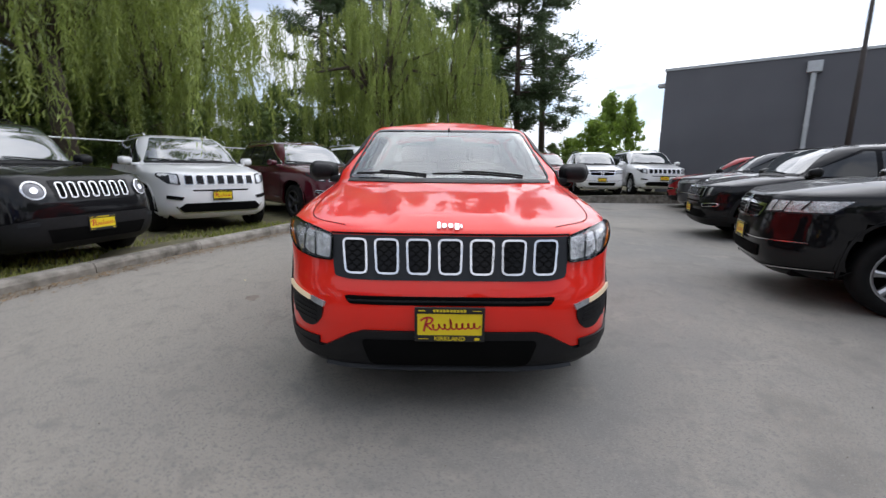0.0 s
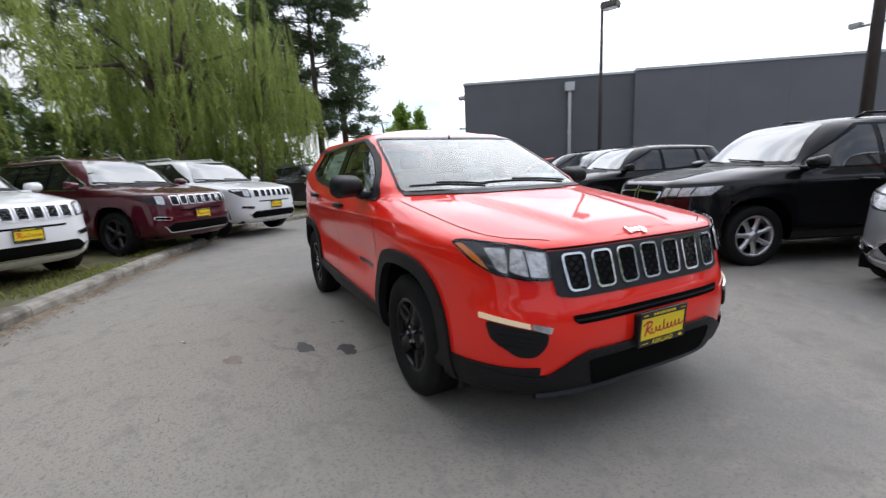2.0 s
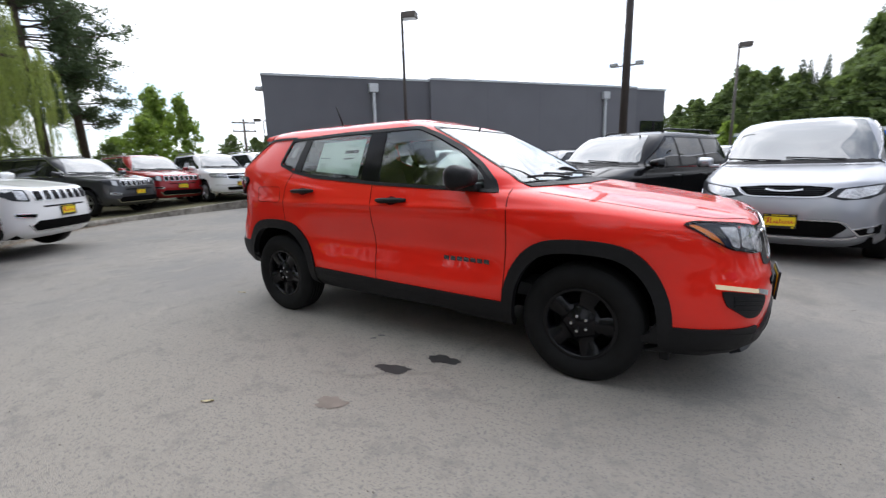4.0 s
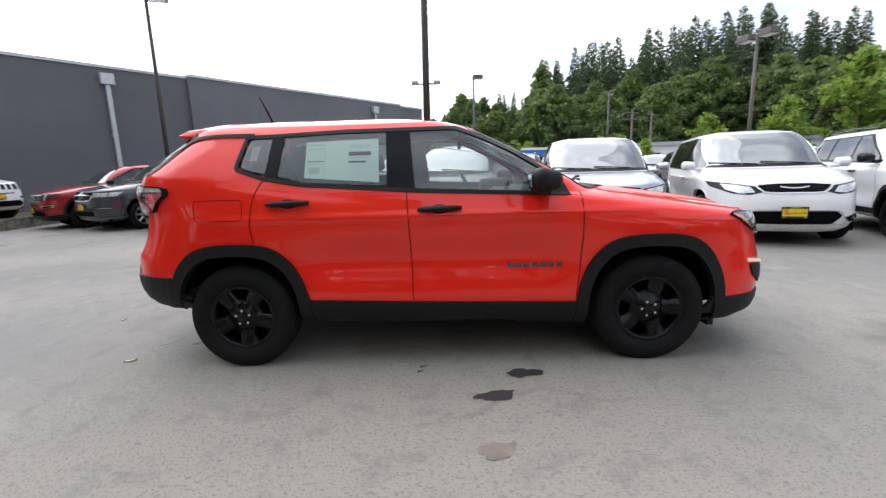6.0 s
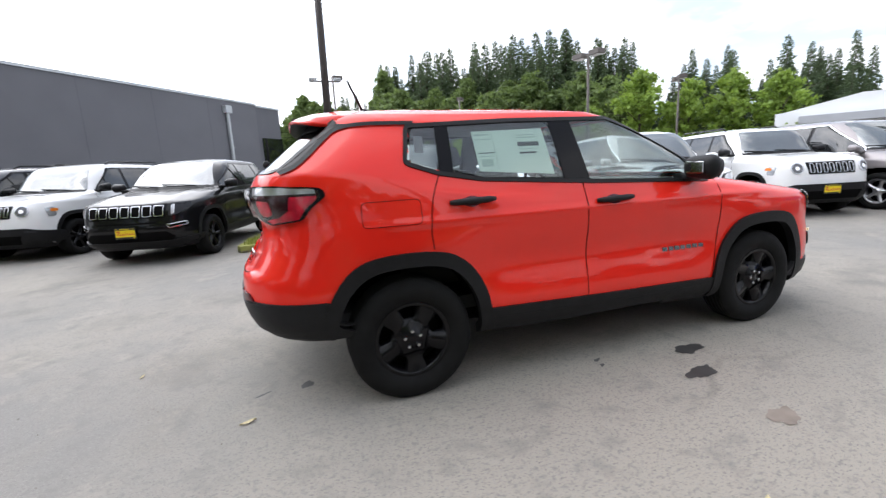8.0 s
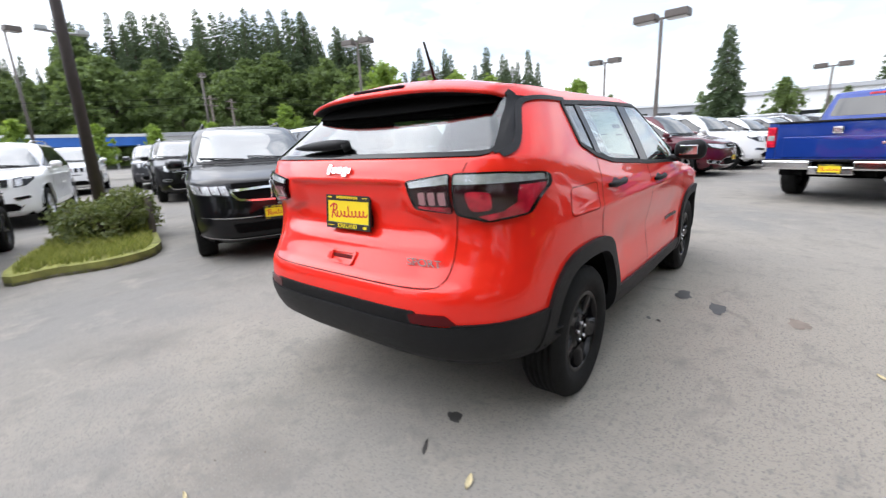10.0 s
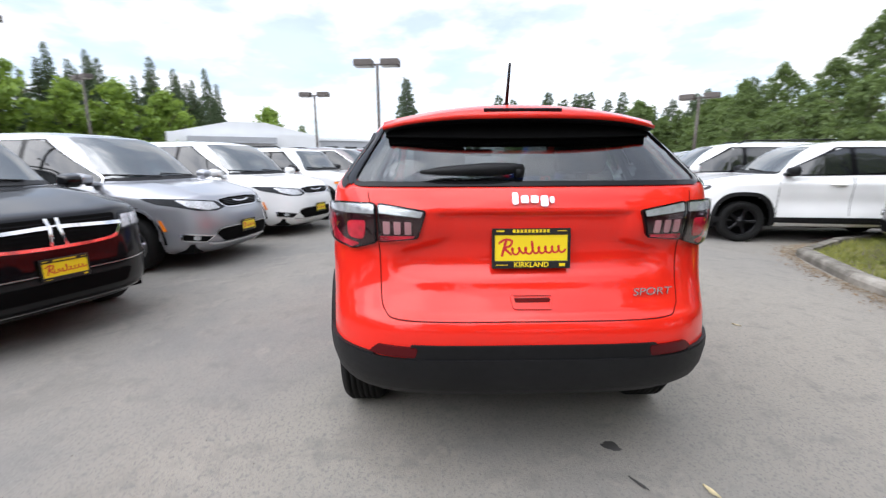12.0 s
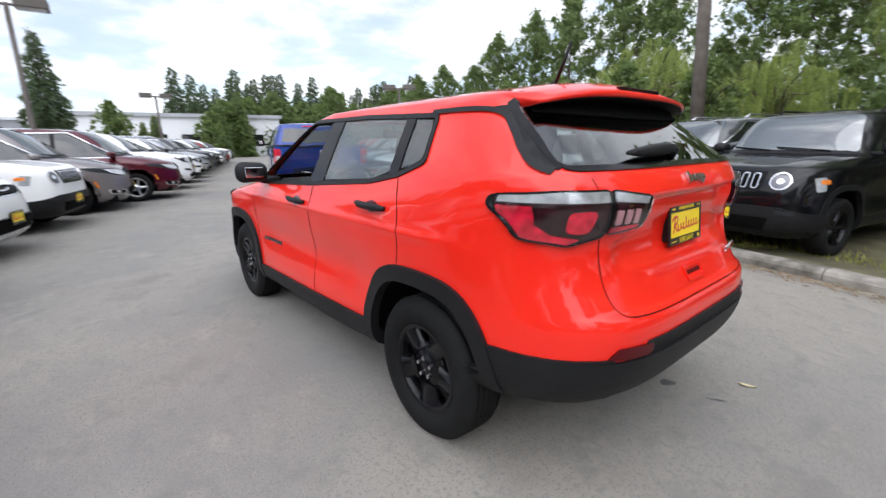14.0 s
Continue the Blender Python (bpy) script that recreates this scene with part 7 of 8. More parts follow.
# loose grit and twigs
V, F = [], []
for i in range(900):
    a, r = rg.uniform(0, 6.28), 2.0 + abs(rg.normal(0, 2.6))
    x, y, s = r * math.cos(a) * 1.2, r * math.sin(a), rg.uniform(0.002, 0.006)
    if KERB is not None and y < -3.2:
        continue
    k = len(V)
    V += [(x - s, y, 0), (x, y + s * 0.8, 0), (x + s, y, 0), (x, y - s * 0.7, 0), (x, y, s)]
    F += [(k, k + 1, k + 4), (k + 1, k + 2, k + 4), (k + 2, k + 3, k + 4), (k + 3, k, k + 4)]
GRIT = mat("loose_grit", (0.16, 0.145, 0.12), 0.95, vary=0.3)
tagged(put("loose_grit", mesh("loose_grit", V, F, GRIT, False)), "scattered grit and seed husks on the asphalt", "grit", kind="stuff")

# ---- planted island with its pole
isl = smoothed([(-2.75, 5.35), (-2.35, 4.95), (-1.75, 4.80), (-1.2, 5.2), (-0.75, 6.6), (0.9, 12.2), (0.2, 12.5), (-1.1, 9.4)], True, 5)
iv = [(x, y, 0.11) for x, y in isl] + [(x, y, -0.02) for x, y in isl]
k = len(isl)
island = tagged(put("planted_island", mesh("planted_island", iv, [tuple(range(k))] + [(i, i + k, (i + 1) % k + k, (i + 1) % k) for i in range(k)], LAWN, False)), "low planted island of grass between the parking rows", "island", kind="structure")
ik = tagged(new("island_kerb"), "low concrete kerb round the planted island", "kerb", kind="structure")
ic = resample(isl, 0.9)
cen = ic.mean(0)
for i in range(len(ic)):
    a, b = ic[i], ic[(i + 1) % len(ic)]
    na, nb2 = [(c - cen) / np.linalg.norm(c - cen) * -1 for c in (a, b)]
    part("kerb_stone", kerb_stone(Vector(a), Vector(b), na, nb2, 0.12, 0.085), CONCRETE, ik)
spots = []
while len(spots) < 9000:
    x, y = rg.uniform(-2.8, 1.0), rg.uniform(4.8, 12.6)
    if inside(shrink(isl, 0.10), [(x, y)])[0]:
        spots.append((x, y, 0.105))
blades("island_grass", spots, 0.10, GRASS, "yellowing uncut grass on the island", 7, 0.9, 0.009)


def leaf_cloud(n, place, size, seed, droop=0.0):
    """Leaves: small bent quads at the points that place() gives."""
    rnd, V, F = np.random.default_rng(seed), [], []
    for i in range(n):
        p = place(rnd)
        if p is None:
            continue
        d = rnd.normal(size=3); d /= np.linalg.norm(d)
        d[2] -= droop
        u = np.cross(d, rnd.normal(size=3)); u /= np.linalg.norm(u)
        s = size * rnd.uniform(0.6, 1.4)
        k = len(V)
        V += [p - u * s * 0.35, p + d * s * 0.5 - u * s * 0.1, p + d * s, p + u * s * 0.35]
        F += [(k, k + 1, k + 2), (k, k + 2, k + 3)]
    return V, F


def shrub(name, x, y, z, r, h, m, n, seed, label, leafsize=0.06):
    t = thing(name, label, "shrub")
    t.matrix_basis = pose(x, y, z)
    bm = None
    rnd = random.Random(seed)
    stems = []
    for i in range(9):
        a = rnd.uniform(0, 6.28)
        stems.append(tube_bm([(0, 0, -0.03), (r * 0.35 * math.cos(a), r * 0.35 * math.sin(a), h * 0.45), (r * 0.7 * math.cos(a), r * 0.7 * math.sin(a), h * 0.8)], [0.02, 0.012, 0.005], 5))
    part("stems", join_bm(*stems), BARK, t, smooth=True)
    blobs = [(rnd.uniform(-0.55, 0.55) * r, rnd.uniform(-0.55, 0.55) * r, h * rnd.uniform(0.25, 0.75), rnd.uniform(0.3, 0.55) * r) for _ in range(12)]

    def place(g):
        bx, by, bz2, br = blobs[g.integers(len(blobs))]
        d = g.normal(size=3); d /= np.linalg.norm(d)
        q = np.array((bx, by, bz2)) + d * br * g.uniform(0.5, 1.05) ** 0.5 * (1, 1, 0.8)
        return q if q[2] > 0.02 else None
    V, F = leaf_cloud(n, place, leafsize, seed)
    put("foliage", mesh("foliage", V, F, m, False), t)
    return t


stake = thing("marker_stake", "short weathered wooden stake at the edge of the island", "stake")
stake.matrix_basis = pose(-0.86, 6.40, 0.0, 0, 2, 20)
part("shaft", box_bm(-0.03, 0.03, -0.045, 0.045, 0.0, 0.66, 0.006), WOODP, stake)
part("cap", box_bm(-0.034, 0.034, -0.05, 0.05, 0.655, 0.675, 0.004), BARK, stake)
shrub("low_shrub", -1.35, 6.6, 0.10, 0.75, 0.62, SHRUB, 5200, 3, "low spreading green shrub on the island", 0.06)
shrub("low_shrub", -0.9, 7.6, 0.10, 0.55, 0.50, SHRUB, 2600, 4, "low spreading green shrub on the island", 0.06)

# ---------------------------------------------------------------- poles and lamps
def lamp(name, x, y, h, heads, bearing, label, m=POLE, arm=0.55, r=0.075, lean=0.0, size=0.34):
    t = thing(name, label, "lamp post")
    t.matrix_basis = pose(x, y, 0, 0, lean, 0)
    part("pole", tube_bm([(0, 0, 0), (0, 0, h * 0.5), (0, 0, h)], [r * 1.15, r, r * 0.8], 10), m, t, smooth=True)
    part("base", box_bm(-r * 2, r * 2, -r * 2, r * 2, 0, 0.05, 0.01), m, t)
    for k in range(heads):
        d = 1 if k == 0 else -1
        c, s = math.cos(radians(bearing)), math.sin(radians(bearing))
        hd = part("lamp_head", box_bm(-size, size, -size * 0.75, size * 0.75, -0.13, 0.13, 0.03), LAMPHEAD, t, m=pose(d * c * arm, d * s * arm, h + 0.02, 0, 0, bearing))
        part("lens", box_bm(-size * 0.85, size * 0.85, -size * 0.6, size * 0.6, -0.14, -0.125), LAMPLENS, hd)
        part("arm", tube_bm([(0, 0, h - 0.05), (d * c * arm, d * s * arm, h)], 0.035, 6), m, t)
    return t


lamp("lamp_post", -10.9, 13.4, 7.75, 1, 20, "tall brown lamp post with one flat head near the grey building", arm=0.35)
lamp("lamp_post", 13.43, 16.94, 6.5, 2, 100, "brown lamp post with two flat heads among parked cars", LAMPHEAD)
lamp("lamp_post", 15.39, 2.71, 5.3, 2, 85, "lamp post with two flat heads beside the long row", LAMPHEAD, size=0.38)
lamp("lamp_post", 18.6, -12.75, 4.4, 2, 50, "lamp post with two flat heads beyond the row", LAMPHEAD)
lamp("lamp_post", 1.70, 28.6, 7.5, 1, 10, "lamp post with one flat head in the back rows", LAMPHEAD, arm=0.3)
lamp("lamp_post", 24.0, 7.6, 5.3, 2, 85, "lamp post with two flat heads further off", LAMPHEAD)
lamp("lamp_post", 32.0, -2.85, 4.5, 2, 85, "lamp post with two flat heads at the end of the lane", LAMPHEAD)
lamp("lamp_post", 25.0, 22.0, 6.5, 2, 60, "lamp post with two flat heads in the back rows", LAMPHEAD)
lamp("lamp_post", 13.0, 34.0, 7.0, 1, 60, "lamp post with one head in the back rows", LAMPHEAD)
lamp("lamp_post", -37.6, 24.7, 6.1, 2, 60, "lamp post with two flat heads beyond the grey building", LAMPHEAD)


def utility_pole(x, y, h, turn, label):
    t = thing("utility_pole", label, "pole")
    t.matrix_basis = pose(x, y, 0, 0, 0, turn)
    part("pole", tube_bm([(0, 0, -0.2), (0, 0, h)], [0.16, 0.11], 8), WOODP, t, smooth=True)
    for z in (h - 0.35, h - 1.15):
        arm = part("cross_arm", box_bm(-1.1, 1.1, -0.06, 0.06, z - 0.06, z + 0.06, 0.01), WOODP, t)
        for k in range(4):
            part("insulator", tube_bm([(-0.95 + k * 0.63, 0, z + 0.06), (-0.95 + k * 0.63, 0, z + 0.22)], [0.05, 0.03], 6), GLOSSBLACK, arm)
    return t


utility_pole(23.4, 55.3, 8.0, 20, "wooden utility pole with two cross arms by the wood")
utility_pole(25.4, 54.2, 7.6, 35, "wooden utility pole with two cross arms by the wood")
utility_pole(-38.6, 23.2, 6.2, 60, "wooden utility pole beyond the grey building")
for k, dz in enumerate((0.0, 0.75)):
    pts = [(-12 + 76 * t, 73 - 35.2 * t, 8.2 - dz - 1.5 * abs(math.sin(2 * math.pi * t)) * 0.6) for t in np.linspace(0, 1, 25)]
    tagged(part("power_line", tube_bm(pts, 0.028, 4), GLOSSBLACK, None), "thin black power line strung between poles", "cable")
big_pole = thing("light_pole", "tall dark steel pole with two small floodlights on the island", "pole")
big_pole.matrix_basis = pose(-0.66, 9.75, 0.08, 0, 0.6, 0)
part("pole", tube_bm([(0, 0, 0), (0, 0, 4), (0, 0, 9.5)], [0.115, 0.10, 0.085], 12), POLE, big_pole, smooth=True)
part("cross_arm", tube_bm([(-0.32, 0, 3.62), (0.32, 0, 3.62)], 0.025, 6), ZINC, big_pole)
for d in (-1, 1):
    part("floodlight", box_bm(d * 0.32 - 0.10, d * 0.32 + 0.10, -0.10, 0.06, 3.60, 3.70, 0.02), ZINC, big_pole)
up2 = thing("wooden_pole", "weathered wooden utility pole behind the grass strip", "pole")
up2.matrix_basis = pose(1.9, -10.6, 0.1, 0, 3.0, 0)
part("pole", tube_bm([(0, 0, 0), (0, 0, 5), (0, 0, 10)], [0.17, 0.15, 0.12], 12), WOODP, up2, smooth=True)

# ---------------------------------------------------------------- the grey building
A, Bp = np.array((-15.94, 9.53)), np.array((-1.96, 28.6))
wd = (Bp - A) / np.linalg.norm(Bp - A)
L = float(np.linalg.norm(Bp - A))
bld = tagged(new("grey_building"), "large grey stucco building with flat roof and pale flashing", "building")
bld.matrix_basis = Matrix.Translation((*A, 0)) @ pose(0, 0, 0, 0, 0, math.degrees(math.atan2(wd[1], wd[0])))
step, TOP = 7.9, 5.40
part("wall", box_bm(0, step, 0, 14, 0, TOP), STUCCO, bld)
part("wall", box_bm(step + 0.002, L - 2.5, -0.20, 14, 0, TOP + 0.06), STUCCO2, bld)
part("wall", box_bm(L - 2.49, L, 0.05, 14, 0, TOP + 0.03), STUCCO, bld)
part("flashing", box_bm(-0.05, step, -0.05, 14.06, TOP, TOP + 0.10), FLASHING, bld)
part("flashing", box_bm(step + 0.002, L - 2.5, -0.25, 14.06, TOP + 0.06, TOP + 0.16), FLASHING, bld)
part("flashing", box_bm(L - 2.49, L + 0.05, 0.0, 14.06, TOP + 0.03, TOP + 0.13), FLASHING, bld)
part("window_band", box_bm(L - 1.9, L + 0.02, 0.0, 3.0, 0.6, 3.6), TINTED, bld)
for s, y in ((5.0, 0.0), (18.7, -0.20)):
    hop = part("rain_hopper", box_bm(s - 0.22, s + 0.22, y - 0.27, y - 0.01, TOP - 0.62, TOP - 0.22, 0.02), FLASHING, bld)
    part("downpipe", box_bm(s - 0.075, s + 0.075, y - 0.19, y - 0.05, 0.1, TOP - 0.61, 0.02), FLASHING, bld)
    for z in (1.4, 2.9, 4.2):
        part("pipe_strap", box_bm(s - 0.10, s + 0.10, y - 0.20, y - 0.01, z, z + 0.05), FLASHING, hop)
part("wall_lamp", box_bm(-0.32, 0.0, 0.15, 0.5, TOP - 0.62, TOP - 0.45, 0.04), ZINC, bld)
for x in (2.6, step + 3.2, step + 6.4, step + 9.6):      # joints cast into the render
    y = 0.0 if x < step else -0.20
    part("wall_joint", box_bm(x - 0.012, x + 0.012, y - 0.004, y + 0.01, 0.0, TOP - 0.02), STUCCO, bld)

# ---------------------------------------------------------------- far buildings
wb = tagged(new("white_building"), "long low white metal building with grey roof edge", "building")
wb.matrix_basis = pose(51, 28, 0, 0, 0, -57)
part("wall", box_bm(-4, 14, 0, 16, 0, 4.9), WHITEWALL, wb)
gb = box_bm(-3.5, 13.5, 0.3, 16, 4.9, 6.3)
for v in gb.verts:
    if v.co.z > 5.5:
        v.co.x = 5 + (v.co.x - 5) * 0.25
part("roof", gb, WHITEWALL, wb)
part("wall", box_bm(14.01, 42, 2, 16, 0, 4.3), GREYROOF, wb)
part("roof_edge", box_bm(14.01, 42.2, 1.8, 16, 4.3, 4.6), WHITEWALL, wb)
part("awning", box_bm(-2, 8, -1.4, -0.02, 3.6, 4.4, 0.05), GREYROOF, wb)
for k in range(9):
    part("window", box_bm(15.5 + k * 2.9, 17.4 + k * 2.9, 1.93, 1.99, 2.2, 3.5), TINTED, wb)
for k in range(3):
    part("door", box_bm(-2 + k * 4, 0.6 + k * 4, -0.07, -0.01, 0.05, 3.0), GREYROOF, wb)
fb = tagged(new("far_white_building"), "white low building at the end of the lane", "building")
fb.matrix_basis = pose(62, -8, 0, 0, 0, 80)
part("wall", box_bm(-12, 12, -6, 6, 0, 4.5), WHITEWALL, fb)
part("roof", box_bm(-12.3, 12.3, -6.3, 6.3, 4.5, 4.9), GREYROOF, fb)
for k in range(6):
    part("window", box_bm(-10 + k * 3.4, -8 + k * 3.4, 6.0, 6.06, 1.2, 2.6), TINTED, fb)
mk = tagged(new("market_awning"), "blue market awning with white roof far behind the rows", "building")
mk.matrix_basis = pose(6, 56, 0, 0, 0, 8)
part("awning", box_bm(-9, 9, -3, 3, 2.4, 3.3, 0.05), BLUETENT, mk)
part("roof", box_bm(-9, 9, -3.05, 3.05, 3.3, 3.6), WHITEWALL, mk)
for k in range(7):
    part("post", box_bm(-8.8 + k * 2.9, -8.65 + k * 2.9, -2.9, -2.75, 0, 2.4), ZINC, mk)
mk2 = tagged(new("low_shop"), "low pale shop building far behind the rows", "building")
mk2.matrix_basis = pose(30, 52, 0, 0, 0, -20)
part("wall", box_bm(-14, 14, -4, 4, 0, 3.2), WHITEWALL, mk2)
part("roof", box_bm(-14.4, 14.4, -4.4, 4.4, 3.2, 3.6), GREYROOF, mk2)
for k in range(8):
    part("window", box_bm(-12.5 + k * 3.2, -10.6 + k * 3.2, -4.06, -4.0, 0.9, 2.4), TINTED, mk2)

# ---------------------------------------------------------------- fence behind the right-hand row
fence = tagged(new("fence"), "galvanised wire fence among bushes behind the strip", "fence")
fpts = [(-1.0 - i * 2.6, -9.0 + i * 0.78) for i in range(8)]
for i, (x, y) in enumerate(fpts):
    part("post", tube_bm([(x, y, 0.05), (x, y, 1.75)], 0.03, 6), ZINC, fence)
for (x, y), (x2, y2) in zip(fpts, fpts[1:]):
    part("top_rail", tube_bm([(x, y, 1.72), (x2, y2, 1.72)], 0.022, 6), ZINC, fence)

# ---------------------------------------------------------------- trees
def limbs(rnd, h, r, n, spread, up, start=0.25):
    """A tapered trunk with curved limbs."""
    bms = [tube_bm([(0, 0, -0.2), (rnd.uniform(-.1, .1), rnd.uniform(-.1, .1), h * 0.4), (rnd.uniform(-.2, .2), rnd.uniform(-.2, .2), h * 0.9)], [r, r * 0.7, r * 0.15], 9)]
    for i in range(n):
        z0, a = h * rnd.uniform(start, 0.75), rnd.uniform(0, 6.28)
        l = spread * rnd.uniform(0.5, 1.0)
        p = [(0, 0, z0), (l * 0.5 * math.cos(a), l * 0.5 * math.sin(a), z0 + up * l * 0.5), (l * math.cos(a), l * math.sin(a), z0 + up * l * 0.75)]
        bms.append(tube_bm(p, [r * 0.35, r * 0.2, r * 0.05], 6))
    return join_bm(*bms)


def sprays(P, D, size, width, g, tilt=1.0):
    """One triangle a leaf, at the points P along the directions D."""
    P, D = np.asarray(P), np.asarray(D)
    D = D / np.maximum(np.linalg.norm(D, axis=1, keepdims=True), 1e-9)
    U = np.cross(D, g.normal(size=D.shape) * (1, 1, tilt))
    U /= np.maximum(np.linalg.norm(U, axis=1, keepdims=True), 1e-9)
    S = np.asarray(size)[:, None]
    V = np.stack([P - U * S * width, P + D * S, P + U * S * width + D * S * 0.25], 1).reshape(-1, 3)
    return V, np.arange(len(V)).reshape(-1, 3)


def willow(seed, h, spread, strands, label):
    """Boughs that end in cascades of hanging strands, with gaps between them."""
    rnd, g = random.Random(seed), np.random.default_rng(seed)
    t = thing("willow_tree", label, "tree", "trees behind the strip")
    bms = [limbs(rnd, h * 0.8, 0.26, 9, spread * 0.7, 0.8, 0.3)]
    P, D, S = [], [], []
    heads = []
    for i in range(64):
        a, q = i * 2.399 + rnd.uniform(-0.4, 0.4), math.sqrt((i + 0.5) / 64) * rnd.uniform(0.85, 1.05)
        z = h * (1.0 - 0.42 * q ** 2.4) * rnd.uniform(0.84, 1.03)
        if i % 3 == 0:
            z *= rnd.uniform(0.55, 0.8)
        heads.append((spread * q * math.cos(a), spread * q * math.sin(a), z))
    for x, y, z in heads[4::3]:
        bms.append(tube_bm([(0, 0, h * 0.35), (x * 0.45, y * 0.45, h * 0.40 + z * 0.32), (x * 0.85, y * 0.85, z * 0.97), (x, y, z)], [0.10, 0.07, 0.035, 0.012], 5))
    part("trunk", join_bm(*bms), BARK, t, smooth=True)
    for s in range(strands):
        if s % 7 == 0:      # a bundle of strands shares its start and its length
            x, y, z = heads[g.integers(len(heads))]
            rc = 0.75 + 0.35 * math.sin(x * 3.1 + y * 1.7)
            b0, r0 = g.uniform(0, 6.283), rc * math.sqrt(g.uniform(0, 1))
            len0, sway = g.uniform(0.9, 2.2) + 1.5 * (0.5 + 0.5 * math.sin(x * 1.3 - y * 2.2)) * g.uniform(0.3, 1), g.normal(0, 0.12, 2)
        b, rr, ln = b0 + g.normal(0, 0.07), r0 + g.normal(0, 0.05), len0 * g.uniform(0.6, 1.0)
        m = int(ln / 0.072)
        q = np.linspace(0, 1, m)
        out = 1 + 0.30 * np.sqrt(q)
        px = x + rr * math.cos(b) * out + sway[0] * q + g.normal(0, 0.016, m)
        py = y + rr * math.sin(b) * out + sway[1] * q + g.normal(0, 0.016, m)
        pz = z - 0.55 * rr * rr / rc + g.normal(0, 0.06) - ln * (q + 0.25 * q * (q - 1))
        keep = pz > 0.8
        P.append(np.stack([px, py, pz], 1)[keep])
        D.append((g.normal(0, 0.40, (m, 3)) + (0, 0, -1.0))[keep])
        S.append(g.uniform(0.11, 0.20, m)[keep])
    V, F = sprays(np.vstack(P), np.vstack(D), np.concatenate(S), 0.10, g)
    put("crown", mesh("crown", V, F, WILLOW, False), t)
    return t


def broad(seed, h, spread, n, m, label, leafsize=0.22, low=0.22, name="leafy_tree", clumps=150):
    rnd, g = random.Random(seed), np.random.default_rng(seed)
    t = thing(name, label, "tree", "trees round the lot")
    part("trunk", limbs(rnd, h * 0.85, h * 0.018, 12, spread * 0.85, 0.8, 0.2), BARK, t, smooth=True)
    blobs = []
    for i in range(clumps):
        z = rnd.uniform(low, 0.97)
        w = math.sin(math.pi * min(1, (z - low + 0.12) / (1.08 - low)) ** 0.85) ** 0.7
        a, q = rnd.uniform(0, 6.28), rnd.uniform(0.1, 0.92) * spread * w
        blobs.append((q * math.cos(a), q * math.sin(a), z * h, spread * rnd.uniform(0.08, 0.20)))
    B = np.array(blobs)[g.integers(0, clumps, n)]
    d = g.normal(size=(n, 3)); d /= np.linalg.norm(d, axis=1, keepdims=True)
    P = B[:, :3] + d * (B[:, 3] * np.abs(g.normal(0.45, 0.45, n)))[:, None] * (1, 1, 0.75)
    V, F = sprays(P, g.normal(size=(n, 3)) + (0, 0, -0.3), leafsize * g.uniform(0.6, 1.4, n), 0.40, g)
    put("crown", mesh("crown", V, F, m, False), t)
    return t


def conifer(seed, h, spread, label, m, boughs=240, bare=0.12, n=12000, leafsize=0.42, ragged=0.35, slim=0.85):
    """Tiers of drooping boughs round a straight trunk, filled in towards it."""
    rnd, g = random.Random(seed), np.random.default_rng(seed)
    t = thing("conifer_tree", label, "tree", "trees round the lot")
    part("trunk", tube_bm([(0, 0, -0.3), (0.1, 0, h * 0.5), (0, 0, h * 0.99)], [h * 0.014, h * 0.009, 0.02], 8), BARK, t, smooth=True)
    z = bare + (0.99 - bare) * (np.arange(boughs) + 0.5) / boughs
    gappy = 1 + ragged * np.sin(z * 47 + seed) * 0.35
    l = (spread * (1 - z) ** slim * g.uniform(1 - ragged, 1.08, boughs) * gappy + 0.10)
    a = np.arange(boughs) * 2.399 + g.normal(0, 0.25, boughs)
    k = g.choice(boughs, n, p=(l + 0.25) ** 1.35 / ((l + 0.25) ** 1.35).sum())
    q = g.uniform(0.02, 1, n) ** 0.75
    L, A = l[k], a[k]
    wob = g.normal(0, 1, n) * (0.13 * L * (1.1 - q) + 0.05)
    P = np.stack([np.cos(A) * L * q - np.sin(A) * wob, np.sin(A) * L * q + np.cos(A) * wob, z[k] * h - L * 0.30 * q ** 1.5 + 0.10 * L + g.normal(0, 0.03 * spread, n)], 1)
    D = np.stack([np.cos(A) + g.normal(0, 0.55, n), np.sin(A) + g.normal(0, 0.55, n), -0.40 + g.normal(0, 0.3, n)], 1)
    V, F = sprays(P, D, leafsize * g.uniform(0.55, 1.25, n) * (0.55 + 0.45 * L / spread), 0.22, g, 0.5)
    put("crown", mesh("crown", V, F, m, False), t)
    return t


